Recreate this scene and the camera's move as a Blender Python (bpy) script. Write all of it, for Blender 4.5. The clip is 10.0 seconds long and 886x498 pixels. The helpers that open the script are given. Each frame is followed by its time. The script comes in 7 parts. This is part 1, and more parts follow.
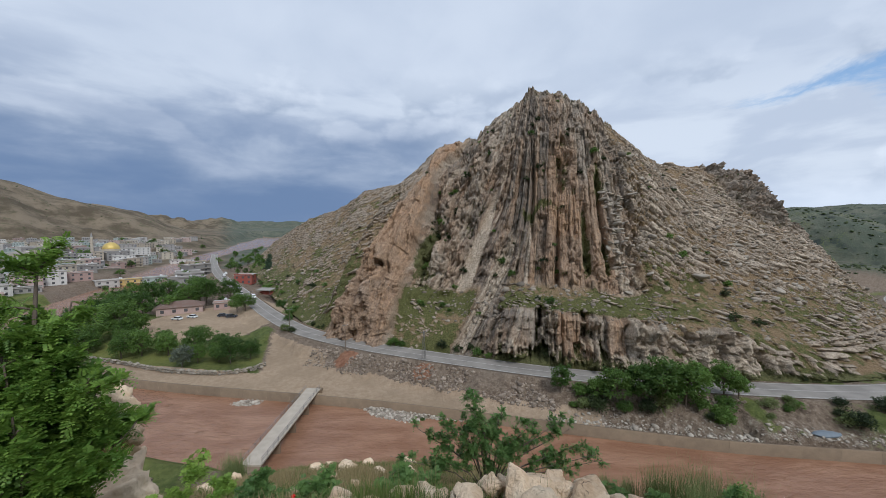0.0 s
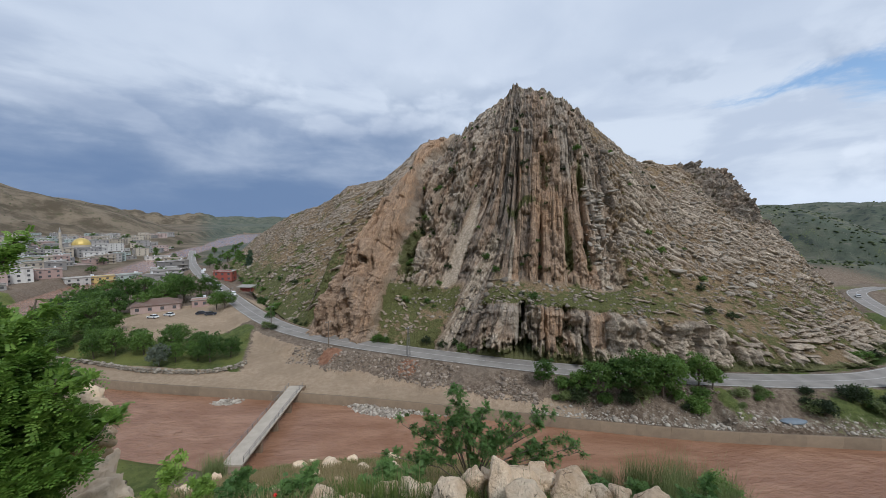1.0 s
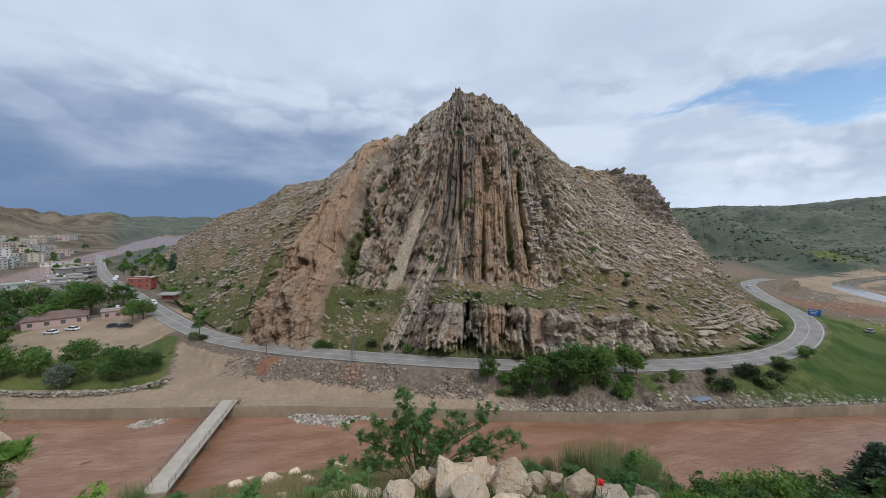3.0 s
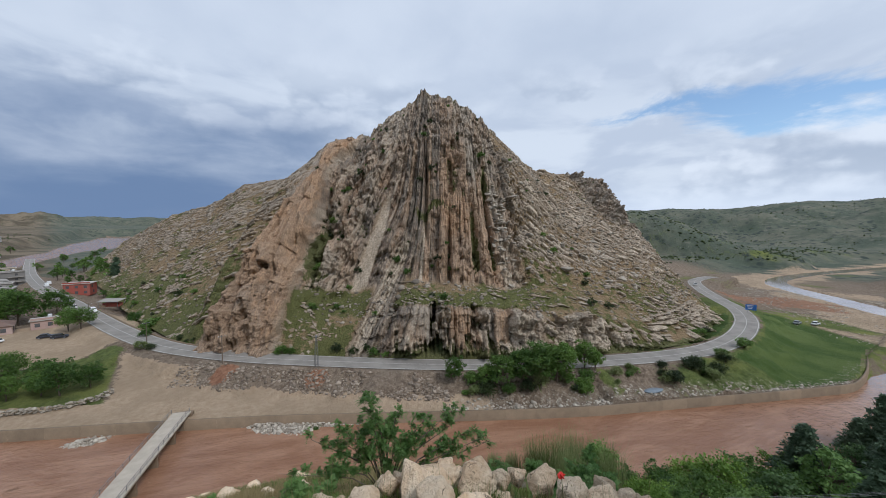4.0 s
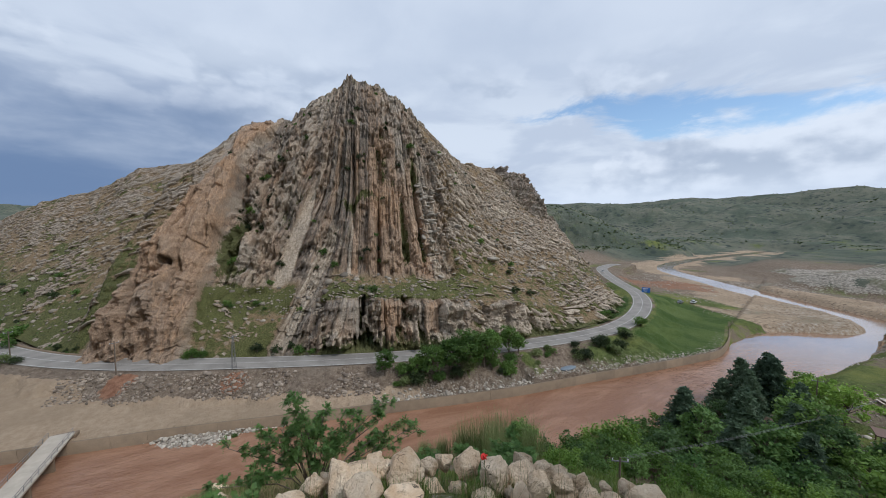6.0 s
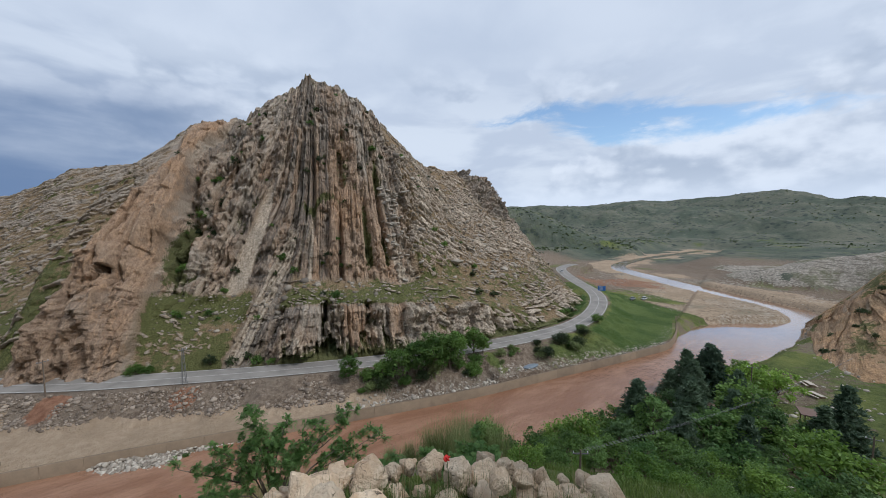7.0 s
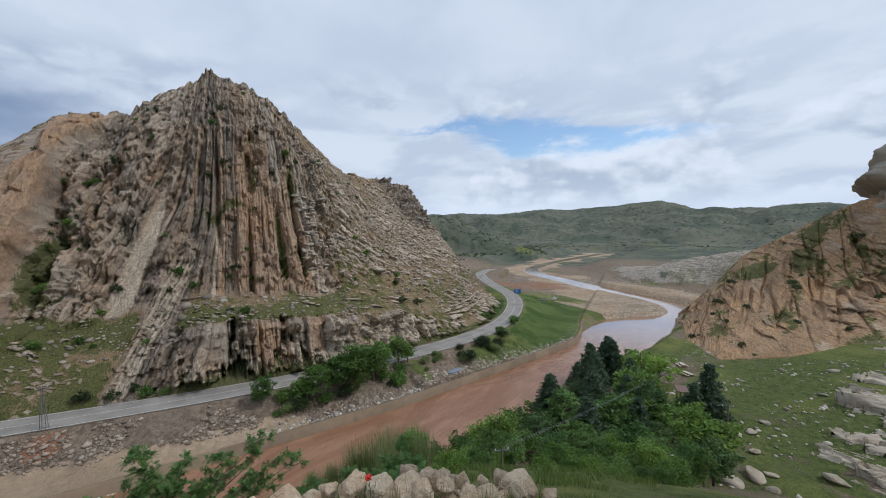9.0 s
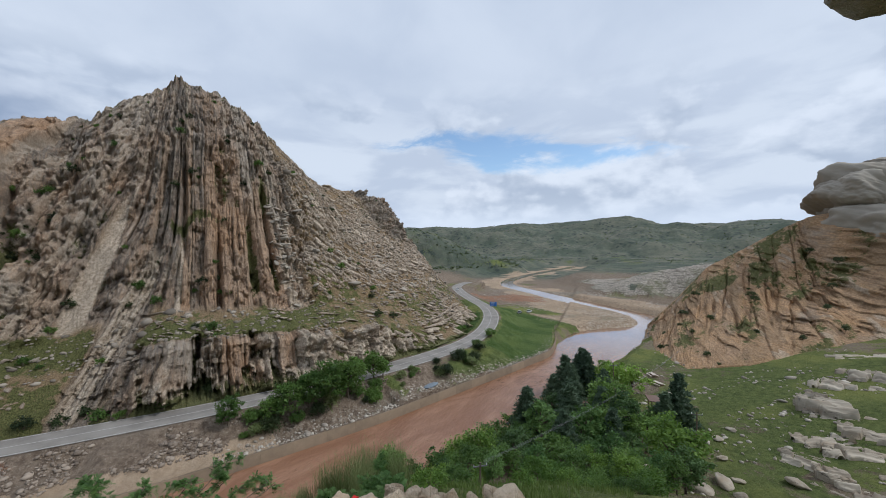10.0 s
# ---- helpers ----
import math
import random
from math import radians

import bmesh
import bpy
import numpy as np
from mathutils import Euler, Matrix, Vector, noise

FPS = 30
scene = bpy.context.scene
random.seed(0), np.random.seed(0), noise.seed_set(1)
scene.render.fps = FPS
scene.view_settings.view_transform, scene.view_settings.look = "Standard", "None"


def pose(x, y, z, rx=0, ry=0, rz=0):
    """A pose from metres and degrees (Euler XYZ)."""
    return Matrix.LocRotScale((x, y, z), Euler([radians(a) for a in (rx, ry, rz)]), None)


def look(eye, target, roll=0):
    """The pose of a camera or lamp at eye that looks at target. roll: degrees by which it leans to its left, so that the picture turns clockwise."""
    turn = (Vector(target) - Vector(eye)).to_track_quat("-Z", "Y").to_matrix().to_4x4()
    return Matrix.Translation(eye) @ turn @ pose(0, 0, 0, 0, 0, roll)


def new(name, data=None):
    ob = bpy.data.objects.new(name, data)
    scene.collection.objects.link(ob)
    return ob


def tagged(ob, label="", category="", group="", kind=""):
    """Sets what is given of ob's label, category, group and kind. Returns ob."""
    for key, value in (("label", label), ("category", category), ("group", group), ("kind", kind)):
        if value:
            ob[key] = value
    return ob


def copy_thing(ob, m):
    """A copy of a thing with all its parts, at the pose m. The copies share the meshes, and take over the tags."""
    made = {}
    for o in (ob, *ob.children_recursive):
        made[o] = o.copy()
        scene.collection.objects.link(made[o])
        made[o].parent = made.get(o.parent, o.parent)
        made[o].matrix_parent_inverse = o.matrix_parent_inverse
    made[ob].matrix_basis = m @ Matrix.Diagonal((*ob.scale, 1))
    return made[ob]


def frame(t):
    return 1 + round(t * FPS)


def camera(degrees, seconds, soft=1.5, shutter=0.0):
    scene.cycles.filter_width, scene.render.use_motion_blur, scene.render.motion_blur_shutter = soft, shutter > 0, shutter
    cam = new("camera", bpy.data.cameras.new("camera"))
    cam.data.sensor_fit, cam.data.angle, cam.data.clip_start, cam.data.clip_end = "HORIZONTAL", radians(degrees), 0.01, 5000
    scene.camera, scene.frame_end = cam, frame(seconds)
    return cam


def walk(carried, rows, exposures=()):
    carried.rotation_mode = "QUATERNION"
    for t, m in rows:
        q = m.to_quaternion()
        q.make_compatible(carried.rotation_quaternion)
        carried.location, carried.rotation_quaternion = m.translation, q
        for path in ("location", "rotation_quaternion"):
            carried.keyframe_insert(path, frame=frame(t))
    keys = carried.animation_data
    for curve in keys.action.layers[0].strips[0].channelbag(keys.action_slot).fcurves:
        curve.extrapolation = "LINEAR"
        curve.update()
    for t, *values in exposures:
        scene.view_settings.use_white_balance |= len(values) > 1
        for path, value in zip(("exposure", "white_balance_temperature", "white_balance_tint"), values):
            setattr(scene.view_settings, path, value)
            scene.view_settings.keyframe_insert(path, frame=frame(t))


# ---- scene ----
# camera and walk: a pan of a hand-held camera on a hillside, eye 42 m above the river
cam = camera(101.7, 10.0, soft=0.45)
ROWS = (
    (0.0, 0.000, 0.000, 42.000, 87.00, 0.00, 0.00),
    (0.5, 0.024, 0.090, 41.929, 86.44, -0.17, -1.55),
    (1.0, 0.016, 0.040, 41.970, 86.38, -0.13, -2.44),
    (1.5, -0.013, -0.062, 42.051, 86.44, -0.15, -4.47),
    (2.0, -0.027, -0.181, 42.130, 86.79, 0.03, -6.25),
    (2.5, -0.025, -0.215, 42.157, 86.56, -0.01, -8.61),
    (4.0, -0.001, -0.245, 42.179, 86.74, -0.11, -16.55),
    (4.5, 0.007, -0.258, 42.193, 86.76, -0.29, -19.39),
    (5.0, 0.008, -0.285, 42.213, 86.99, -0.46, -21.76),
    (5.5, 0.017, -0.299, 42.238, 85.90, -0.55, -24.77),
    (7.0, 0.053, -0.416, 42.297, 85.91, 0.03, -33.35),
    (7.5, 0.058, -0.456, 42.317, 86.04, -0.05, -36.78),
    (8.0, 0.067, -0.455, 42.329, 86.38, 0.04, -39.63),
    (8.5, 0.043, -0.523, 42.394, 86.42, 0.43, -43.29),
    (9.0, 0.049, -0.537, 42.420, 87.08, 0.40, -45.63),
    (9.5, 0.023, -0.377, 42.343, 88.26, -0.10, -47.50),
    (10.0, -0.012, -0.262, 42.313, 89.16, 0.16, -49.43),
)
walk(cam, [(t, pose(*p)) for t, *p in ROWS], [(0.0, 0.0, 5900, 10), (10.0, 0.0, 5900, 10)])

# ---- world, sun, exposure ----
SUN_AZ, SUN_EL = radians(150), radians(48)


class Nodes:
    """Short way to write node trees."""

    def __init__(self, tree):
        self.t = tree
        tree.nodes.clear()

    def add(self, kind, **ins):
        n = self.t.nodes.new(kind)
        for key, val in ins.items():
            sock = n.inputs[int(key[1:])] if key[0] == "i" and key[1:].isdigit() else n.inputs[key.replace("_", " ")]
            self.feed(sock, val)
        return n

    def feed(self, sock, val):
        if isinstance(val, bpy.types.NodeSocket):
            self.t.links.new(val, sock)
        elif isinstance(val, tuple) and len(val) == 3 and sock.type == "RGBA":
            sock.default_value = (*val, 1)
        else:
            sock.default_value = val

    def math(self, op, a, b=0.0, c=0.0, clamp=False):
        n = self.t.nodes.new("ShaderNodeMath")
        n.operation, n.use_clamp = op, clamp
        for s, v in zip(n.inputs, (a, b, c)):
            self.feed(s, v)
        return n.outputs[0]

    def vec(self, op, a, b=(0, 0, 0)):
        n = self.t.nodes.new("ShaderNodeVectorMath")
        n.operation = op
        self.feed(n.inputs[0], a)
        self.feed(n.inputs[1], b)
        return n.outputs[1] if op in ("DOT_PRODUCT", "LENGTH") else n.outputs[0]

    def mix(self, f, a, b, blend="MIX"):
        n = self.t.nodes.new("ShaderNodeMix")
        n.data_type, n.blend_type = "RGBA", blend
        self.feed(n.inputs[0], f)
        self.feed(n.inputs[6], a)
        self.feed(n.inputs[7], b)
        return n.outputs[2]

    def step(self, x, lo, hi, a=0.0, b=1.0):
        n = self.t.nodes.new("ShaderNodeMapRange")
        n.interpolation_type = "SMOOTHSTEP"
        for s, v in zip(n.inputs, (x, lo, hi, a, b)):
            self.feed(s, v)
        return n.outputs[0]

    def noise(self, co, scale, detail=4.0, rough=0.55, warp=0.0, color=False):
        n = self.add("ShaderNodeTexNoise", Vector=co, Scale=scale, Detail=detail, Roughness=rough, Distortion=warp)
        return n.outputs[1 if color else 0]

    def voronoi(self, co, scale, feature="F1"):
        n = self.t.nodes.new("ShaderNodeTexVoronoi")
        n.feature = feature
        self.feed(n.inputs["Vector"], co)
        n.inputs["Scale"].default_value = scale
        return n

    def attr(self, name):
        n = self.t.nodes.new("ShaderNodeAttribute")
        n.attribute_name = name
        return n

    def bump(self, h, strength=0.3, dist=0.1, normal=None):
        n = self.add("ShaderNodeBump", Strength=strength, Distance=dist, Height=h)
        if normal is not None:
            self.feed(n.inputs["Normal"], normal)
        return n.outputs[0]


world = bpy.data.worlds.new("world")
scene.world = world
world.use_nodes = True
w = Nodes(world.node_tree)
direction = w.vec("NORMALIZE", w.add("ShaderNodeTexCoord").outputs["Generated"])
sep = w.add("ShaderNodeSeparateXYZ", i0=direction)
dx, dy, dz = sep.outputs
up = w.math("MAXIMUM", dz, 0.0)
inv = w.math("DIVIDE", 1.0, w.math("ADD", up, 0.55))
layer = w.add("ShaderNodeCombineXYZ", i0=w.math("MULTIPLY", dx, inv), i1=w.math("MULTIPLY", dy, inv), i2=0.0).outputs[0]
sky = w.t.nodes.new("ShaderNodeTexSky")
sky.sky_type, sky.sun_disc, sky.sun_elevation, sky.sun_rotation = "NISHITA", False, SUN_EL, SUN_AZ
sky.air_density, sky.dust_density = 1.0, 0.6
clear = w.mix(1.0, sky.outputs[0], (0.155, 0.155, 0.150), "MULTIPLY")


def toward(az, el):
    a, e = radians(az), radians(el)
    return (math.sin(a) * math.cos(e), math.cos(a) * math.cos(e), math.sin(e))


azim = w.math("ARCTAN2", dx, dy)
elev = w.math("ARCSINE", dz)
low_co = w.add("ShaderNodeCombineXYZ", i0=w.math("MULTIPLY", azim, 3.2), i1=w.math("MULTIPLY", elev, 9.5), i2=3.7).outputs[0]
big = w.noise(layer, 1.5, 4.0, 0.5, 0.3)
fine = w.noise(layer, 4.5, 5.0, 0.55, 0.3)
puff = w.noise(low_co, 1.25, 6.0, 0.52, 0.25)
low = w.step(elev, 0.48, 0.20)
sheet = w.math("ADD", w.math("MULTIPLY", big, 0.7), w.math("MULTIPLY", fine, 0.3))
upper = w.mix(w.step(sheet, 0.36, 0.62), (0.55, 0.605, 0.69), (0.665, 0.71, 0.775))
lower = w.mix(w.step(puff, 0.40, 0.60), (0.55, 0.605, 0.69), (0.70, 0.745, 0.80))
cloud = w.mix(low, upper, lower)
heap_co = w.add("ShaderNodeCombineXYZ", i0=w.math("MULTIPLY", azim, 3.0), i1=w.math("MULTIPLY", elev, 4.6), i2=1.3).outputs[0]
heap = w.noise(heap_co, 1.25, 6.0, 0.48, 0.0)
above = w.noise(w.vec("ADD", heap_co, (0.02, 0.20, 0.0)), 1.25, 6.0, 0.48, 0.0)
lit = w.step(w.math("SUBTRACT", heap, above), -0.06, 0.10)
heap_m = w.math("MULTIPLY", w.step(heap, 0.475, 0.535), w.math("MULTIPLY", w.step(elev, 0.44, 0.26), w.step(elev, 0.02, 0.09)))
cloud = w.mix(w.math("MULTIPLY", heap_m, 0.8), cloud, w.mix(lit, (0.435, 0.495, 0.585), (0.79, 0.825, 0.87)))
# the rain front: low and dark blue
front = w.vec("DOT_PRODUCT", direction, toward(-38, 0))
lift = w.math("MULTIPLY", w.math("SUBTRACT", puff, 0.5), 0.30)
front_m = w.math("MULTIPLY", w.step(front, 0.45, 0.95), w.step(w.math("ADD", elev, lift), 0.40, 0.06))
cloud = w.mix(w.math("MULTIPLY", front_m, 0.95), cloud, (0.150, 0.225, 0.365))
# pale strip just above the hills away from the front
pale = w.math("MULTIPLY", w.step(elev, 0.13, 0.03), w.step(front, 0.70, 0.2))
cloud = w.mix(w.math("MULTIPLY", pale, 0.65), cloud, (0.74, 0.80, 0.88))
# one long tear in the cloud sheet, low over the valley
line = w.math("SUBTRACT", 0.268, w.math("MULTIPLY", w.math("SUBTRACT", azim, 0.82), 0.10))
side = w.math("DIVIDE", w.math("SUBTRACT", azim, 1.06), 0.40)
thick = w.math("MULTIPLY", w.math("SUBTRACT", 1.0, w.math("MULTIPLY", side, side)), 0.042)
ragged = w.math("MULTIPLY", w.math("SUBTRACT", w.noise(low_co, 1.3, 6.0, 0.6, 0.3), 0.5), 0.20)
gap = w.math("SUBTRACT", thick, w.math("ABSOLUTE", w.math("ADD", w.math("SUBTRACT", elev, line), ragged)))
tear_m = w.step(gap, -0.010, 0.030)
blue = w.mix(tear_m, cloud, clear)
w.t.links.new(w.add("ShaderNodeBackground", Color=blue, Strength=1.0).outputs[0], w.add("ShaderNodeOutputWorld").inputs[0])

sun = new("sun", bpy.data.lights.new("sun", "SUN"))
sun.data.energy, sun.data.angle, sun.data.color = 1.9, radians(14), (1.0, 0.95, 0.88)
sun.matrix_world = look((0, 0, 0), (-math.sin(SUN_AZ) * math.cos(SUN_EL), -math.cos(SUN_AZ) * math.cos(SUN_EL), -math.sin(SUN_EL)))


# ---- materials ----
def material(name):
    m = bpy.data.materials.new(name)
    m.use_nodes = True
    n = Nodes(m.node_tree)
    out = n.add("ShaderNodeOutputMaterial")
    b = n.add("ShaderNodeBsdfPrincipled")
    n.t.links.new(b.outputs[0], out.inputs[0])
    return m, n, b


def plain(name, rgb, rough=0.8, vary=0.15, scale=3.0, metal=0.0, bump=0.2, dist=0.02):
    """Paint, concrete, cloth and the like: two scales of variation and a fine relief."""
    m, n, b = material(name)
    co = n.add("ShaderNodeTexCoord").outputs["Object"]
    rnd = n.add("ShaderNodeObjectInfo").outputs["Random"]
    a = n.noise(co, scale, 5.0)
    c = n.noise(co, scale * 9, 3.0)
    k = n.math("ADD", n.math("MULTIPLY", n.math("SUBTRACT", a, 0.5), 2.4 * vary), n.math("MULTIPLY", n.math("SUBTRACT", c, 0.5), 1.4 * vary))
    k = n.math("ADD", n.math("ADD", k, 1.0), n.math("MULTIPLY", n.math("SUBTRACT", rnd, 0.5), vary))
    sc = n.add("ShaderNodeCombineXYZ", i0=k, i1=k, i2=k).outputs[0]
    n.feed(b.inputs["Base Color"], n.mix(1.0, rgb, sc, "MULTIPLY"))
    b.inputs["Roughness"].default_value, b.inputs["Metallic"].default_value = rough, metal
    n.feed(b.inputs["Normal"], n.bump(n.math("ADD", a, c), bump, dist))
    return m


def leafy(name, dark, light, scale=0.6):
    """Leaves: hue differs from leaf to leaf and from bough to bough, some light passes through."""
    m, n, b = material(name)
    co = n.add("ShaderNodeTexCoord").outputs["Object"]
    isl = n.add("ShaderNodeNewGeometry").outputs["Random Per Island"]
    rnd = n.add("ShaderNodeObjectInfo").outputs["Random"]
    f = n.math("ADD", n.math("MULTIPLY", isl, 0.30), n.math("MULTIPLY", n.noise(co, scale, 3.0), 0.80))
    f = n.math("ADD", f, n.math("MULTIPLY", n.math("SUBTRACT", rnd, 0.5), 0.45))
    col = n.mix(n.step(f, 0.18, 0.88), dark, light)
    n.feed(b.inputs["Base Color"], col)
    b.inputs["Roughness"].default_value = 0.55
    b.inputs["Specular IOR Level"].default_value = 0.3
    tr = n.add("ShaderNodeBsdfTranslucent", Color=n.mix(0.5, col, light))
    mx = n.add("ShaderNodeMixShader", Fac=0.38)
    n.t.links.new(b.outputs[0], mx.inputs[1])
    n.t.links.new(tr.outputs[0], mx.inputs[2])
    out = next(k for k in n.t.nodes if k.type == "OUTPUT_MATERIAL")
    n.t.links.new(mx.outputs[0], out.inputs[0])
    return m


def rock_material(name="bedded_limestone", rust_lo=(0.285, 0.172, 0.100), rust_hi=(0.560, 0.375, 0.235)):
    """Tilted limestone beds: grey weathered faces, rusty and pale beds, soil and grass where the masks say."""
    m, n, b = material(name)
    st = n.attr("strata").outputs["Vector"]
    pos = n.add("ShaderNodeNewGeometry").outputs["Position"]
    streak_co = n.vec("MULTIPLY", st, (1.0, 0.13, 1.0))
    bed = n.noise(streak_co, 0.55, 6.0, 0.6, 0.3)
    thin = n.noise(streak_co, 2.4, 4.0, 0.65)
    blot = n.noise(pos, 0.09, 5.0, 0.6)
    grain = n.noise(pos, 1.4, 6.0, 0.65)
    fine_g = n.noise(pos, 3.4, 5.0, 0.7)
    tone = n.math("ADD", n.math("MULTIPLY", n.attr("tone").outputs["Fac"], 0.55), n.math("MULTIPLY", bed, 0.45))
    grey = n.mix(n.step(tone, 0.28, 0.72), (0.205, 0.172, 0.140), (0.440, 0.375, 0.300))
    grey = n.mix(n.step(grain, 0.48, 0.75, 0, 0.5), grey, (0.54, 0.475, 0.385))
    rust = n.mix(n.step(n.math("ADD", n.math("MULTIPLY", thin, 0.5), n.math("MULTIPLY", grain, 0.5)), 0.36, 0.64), rust_lo, rust_hi)
    rusty = n.math("ADD", n.attr("ochre").outputs["Fac"], n.math("MULTIPLY", n.step(n.math("ADD", n.math("MULTIPLY", thin, 0.4), n.math("MULTIPLY", blot, 0.6)), 0.46, 0.62), 0.40), clamp=True)
    col = n.mix(rusty, grey, rust)
    col = n.mix(n.attr("pale").outputs["Fac"], col, n.mix(n.step(grain, 0.3, 0.7), (0.400, 0.318, 0.232), (0.700, 0.590, 0.455)))
    stain = n.math("MULTIPLY", n.step(n.noise(streak_co, 1.1, 5.0, 0.7), 0.58, 0.74), 0.40)
    col = n.mix(stain, col, (0.120, 0.102, 0.085))
    col = n.mix(n.step(fine_g, 0.57, 0.72, 0, 0.45), col, (0.56, 0.51, 0.43))
    col = n.mix(n.step(fine_g, 0.43, 0.30, 0, 0.55), col, (0.095, 0.080, 0.066))
    soil = n.mix(n.step(fine_g, 0.35, 0.65), (0.175, 0.118, 0.064), (0.340, 0.245, 0.142))
    grass = n.mix(n.step(fine_g, 0.3, 0.7), (0.050, 0.066, 0.020), (0.165, 0.168, 0.055))
    soil_m = n.math("MULTIPLY", n.attr("soil").outputs["Fac"], n.step(grain, 0.80, 0.58), clamp=True)
    col = n.mix(soil_m, col, soil)
    veg_k = n.math("ADD", n.attr("veg").outputs["Fac"], n.math("MULTIPLY", n.math("SUBTRACT", n.noise(pos, 0.5, 7.0, 0.75), 0.5), 1.9))
    col = n.mix(n.step(veg_k, 0.42, 0.66, 0, 0.92), col, grass)
    n.feed(b.inputs["Base Color"], col)
    b.inputs["Roughness"].default_value = 0.92
    b.inputs["Specular IOR Level"].default_value = 0.2
    hgt = n.math("ADD", n.math("MULTIPLY", grain, 1.0), n.math("MULTIPLY", thin, 0.6))
    n.feed(b.inputs["Normal"], n.bump(n.math("ADD", hgt, n.math("MULTIPLY", fine_g, 0.7)), 1.0, 0.7))
    return m


def ground_material():
    """Soil, gravel, grass and bare rock by masks, broken up by noise."""
    m, n, b = material("valley_ground")
    pos = n.add("ShaderNodeNewGeometry").outputs["Position"]
    a = n.noise(pos, 0.06, 6.0, 0.6)
    c = n.noise(pos, 0.8, 6.0, 0.65)
    d = n.noise(pos, 7.0, 4.0, 0.6)
    far = n.noise(pos, 0.013, 7.0, 0.68)
    grit = n.noise(pos, 2.4, 6.0, 0.7)
    soil = n.mix(n.step(c, 0.35, 0.65), (0.140, 0.102, 0.072), (0.265, 0.205, 0.150))
    soil = n.mix(n.step(grit, 0.54, 0.66, 0, 0.8), soil, (0.36, 0.30, 0.235))
    soil = n.mix(n.step(grit, 0.44, 0.34, 0, 0.7), soil, (0.075, 0.058, 0.044))
    soil = n.mix(n.step(a, 0.45, 0.7, 0, 0.6), soil, (0.215, 0.175, 0.135))
    sand = n.mix(n.step(c, 0.3, 0.7), (0.37, 0.272, 0.180), (0.47, 0.360, 0.250))
    sand = n.mix(n.step(d, 0.55, 0.75, 0, 0.5), sand, (0.26, 0.20, 0.145))
    sand = n.mix(n.step(a, 0.45, 0.62, 0, 0.55), sand, (0.30, 0.225, 0.150))
    green = n.mix(n.step(c, 0.3, 0.7), (0.066, 0.090, 0.026), (0.140, 0.165, 0.052))
    green = n.mix(n.step(a, 0.42, 0.66, 0, 0.8), green, (0.205, 0.215, 0.062))
    green = n.mix(n.step(grit, 0.58, 0.68, 0, 0.75), green, (0.200, 0.190, 0.085))
    green = n.mix(n.step(grit, 0.42, 0.32, 0, 0.8), green, (0.038, 0.058, 0.016))
    field = n.mix(n.step(a, 0.35, 0.65), (0.055, 0.092, 0.022), (0.105, 0.142, 0.042))
    band = n.noise(n.vec("MULTIPLY", pos, (0.25, 0.25, 2.2)), 0.5, 5.0, 0.65, 0.5)
    stone = n.mix(n.step(c, 0.35, 0.7), (0.225, 0.195, 0.155), (0.50, 0.445, 0.37))
    stone = n.mix(n.step(band, 0.47, 0.36, 0, 0.7), stone, (0.120, 0.105, 0.080))
    stone = n.mix(n.step(a, 0.50, 0.62, 0, 0.6), stone, (0.110, 0.120, 0.055))
    red = n.mix(n.step(c, 0.3, 0.7), (0.22, 0.105, 0.062), (0.34, 0.185, 0.115))
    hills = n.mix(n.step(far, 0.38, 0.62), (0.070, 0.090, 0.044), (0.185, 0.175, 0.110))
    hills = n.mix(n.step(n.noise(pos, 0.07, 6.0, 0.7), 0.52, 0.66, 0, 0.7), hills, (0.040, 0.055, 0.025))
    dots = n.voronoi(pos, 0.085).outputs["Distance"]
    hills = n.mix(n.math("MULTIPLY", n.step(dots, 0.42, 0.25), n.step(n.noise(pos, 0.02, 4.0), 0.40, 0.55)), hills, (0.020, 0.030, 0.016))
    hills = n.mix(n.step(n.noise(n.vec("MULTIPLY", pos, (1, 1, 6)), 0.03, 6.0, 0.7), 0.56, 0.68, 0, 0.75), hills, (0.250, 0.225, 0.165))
    # distance haze put into the hill colour: an even blue-grey mixed over it
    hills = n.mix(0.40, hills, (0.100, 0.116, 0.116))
    dry = n.mix(n.step(far, 0.38, 0.62), (0.095, 0.075, 0.050), (0.215, 0.172, 0.120))
    dry = n.mix(n.step(n.noise(pos, 0.05, 6.0, 0.7), 0.52, 0.66, 0, 0.6), dry, (0.085, 0.085, 0.045))
    col = soil
    wob = n.math("MULTIPLY", n.math("SUBTRACT", c, 0.5), 1.2)
    wob = n.math("ADD", wob, n.math("MULTIPLY", n.math("SUBTRACT", d, 0.5), 0.8))
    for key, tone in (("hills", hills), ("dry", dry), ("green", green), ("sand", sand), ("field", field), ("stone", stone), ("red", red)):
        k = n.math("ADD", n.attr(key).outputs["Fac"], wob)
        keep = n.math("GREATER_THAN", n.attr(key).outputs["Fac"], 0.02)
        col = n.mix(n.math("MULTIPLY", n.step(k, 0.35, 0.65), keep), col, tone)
    n.feed(b.inputs["Base Color"], col)
    b.inputs["Roughness"].default_value = 0.95
    b.inputs["Specular IOR Level"].default_value = 0.15
    n.feed(b.inputs["Normal"], n.bump(n.math("ADD", c, n.math("ADD", n.math("MULTIPLY", d, 0.3), n.math("MULTIPLY", grit, 0.9))), 1.0, 0.5))
    return m


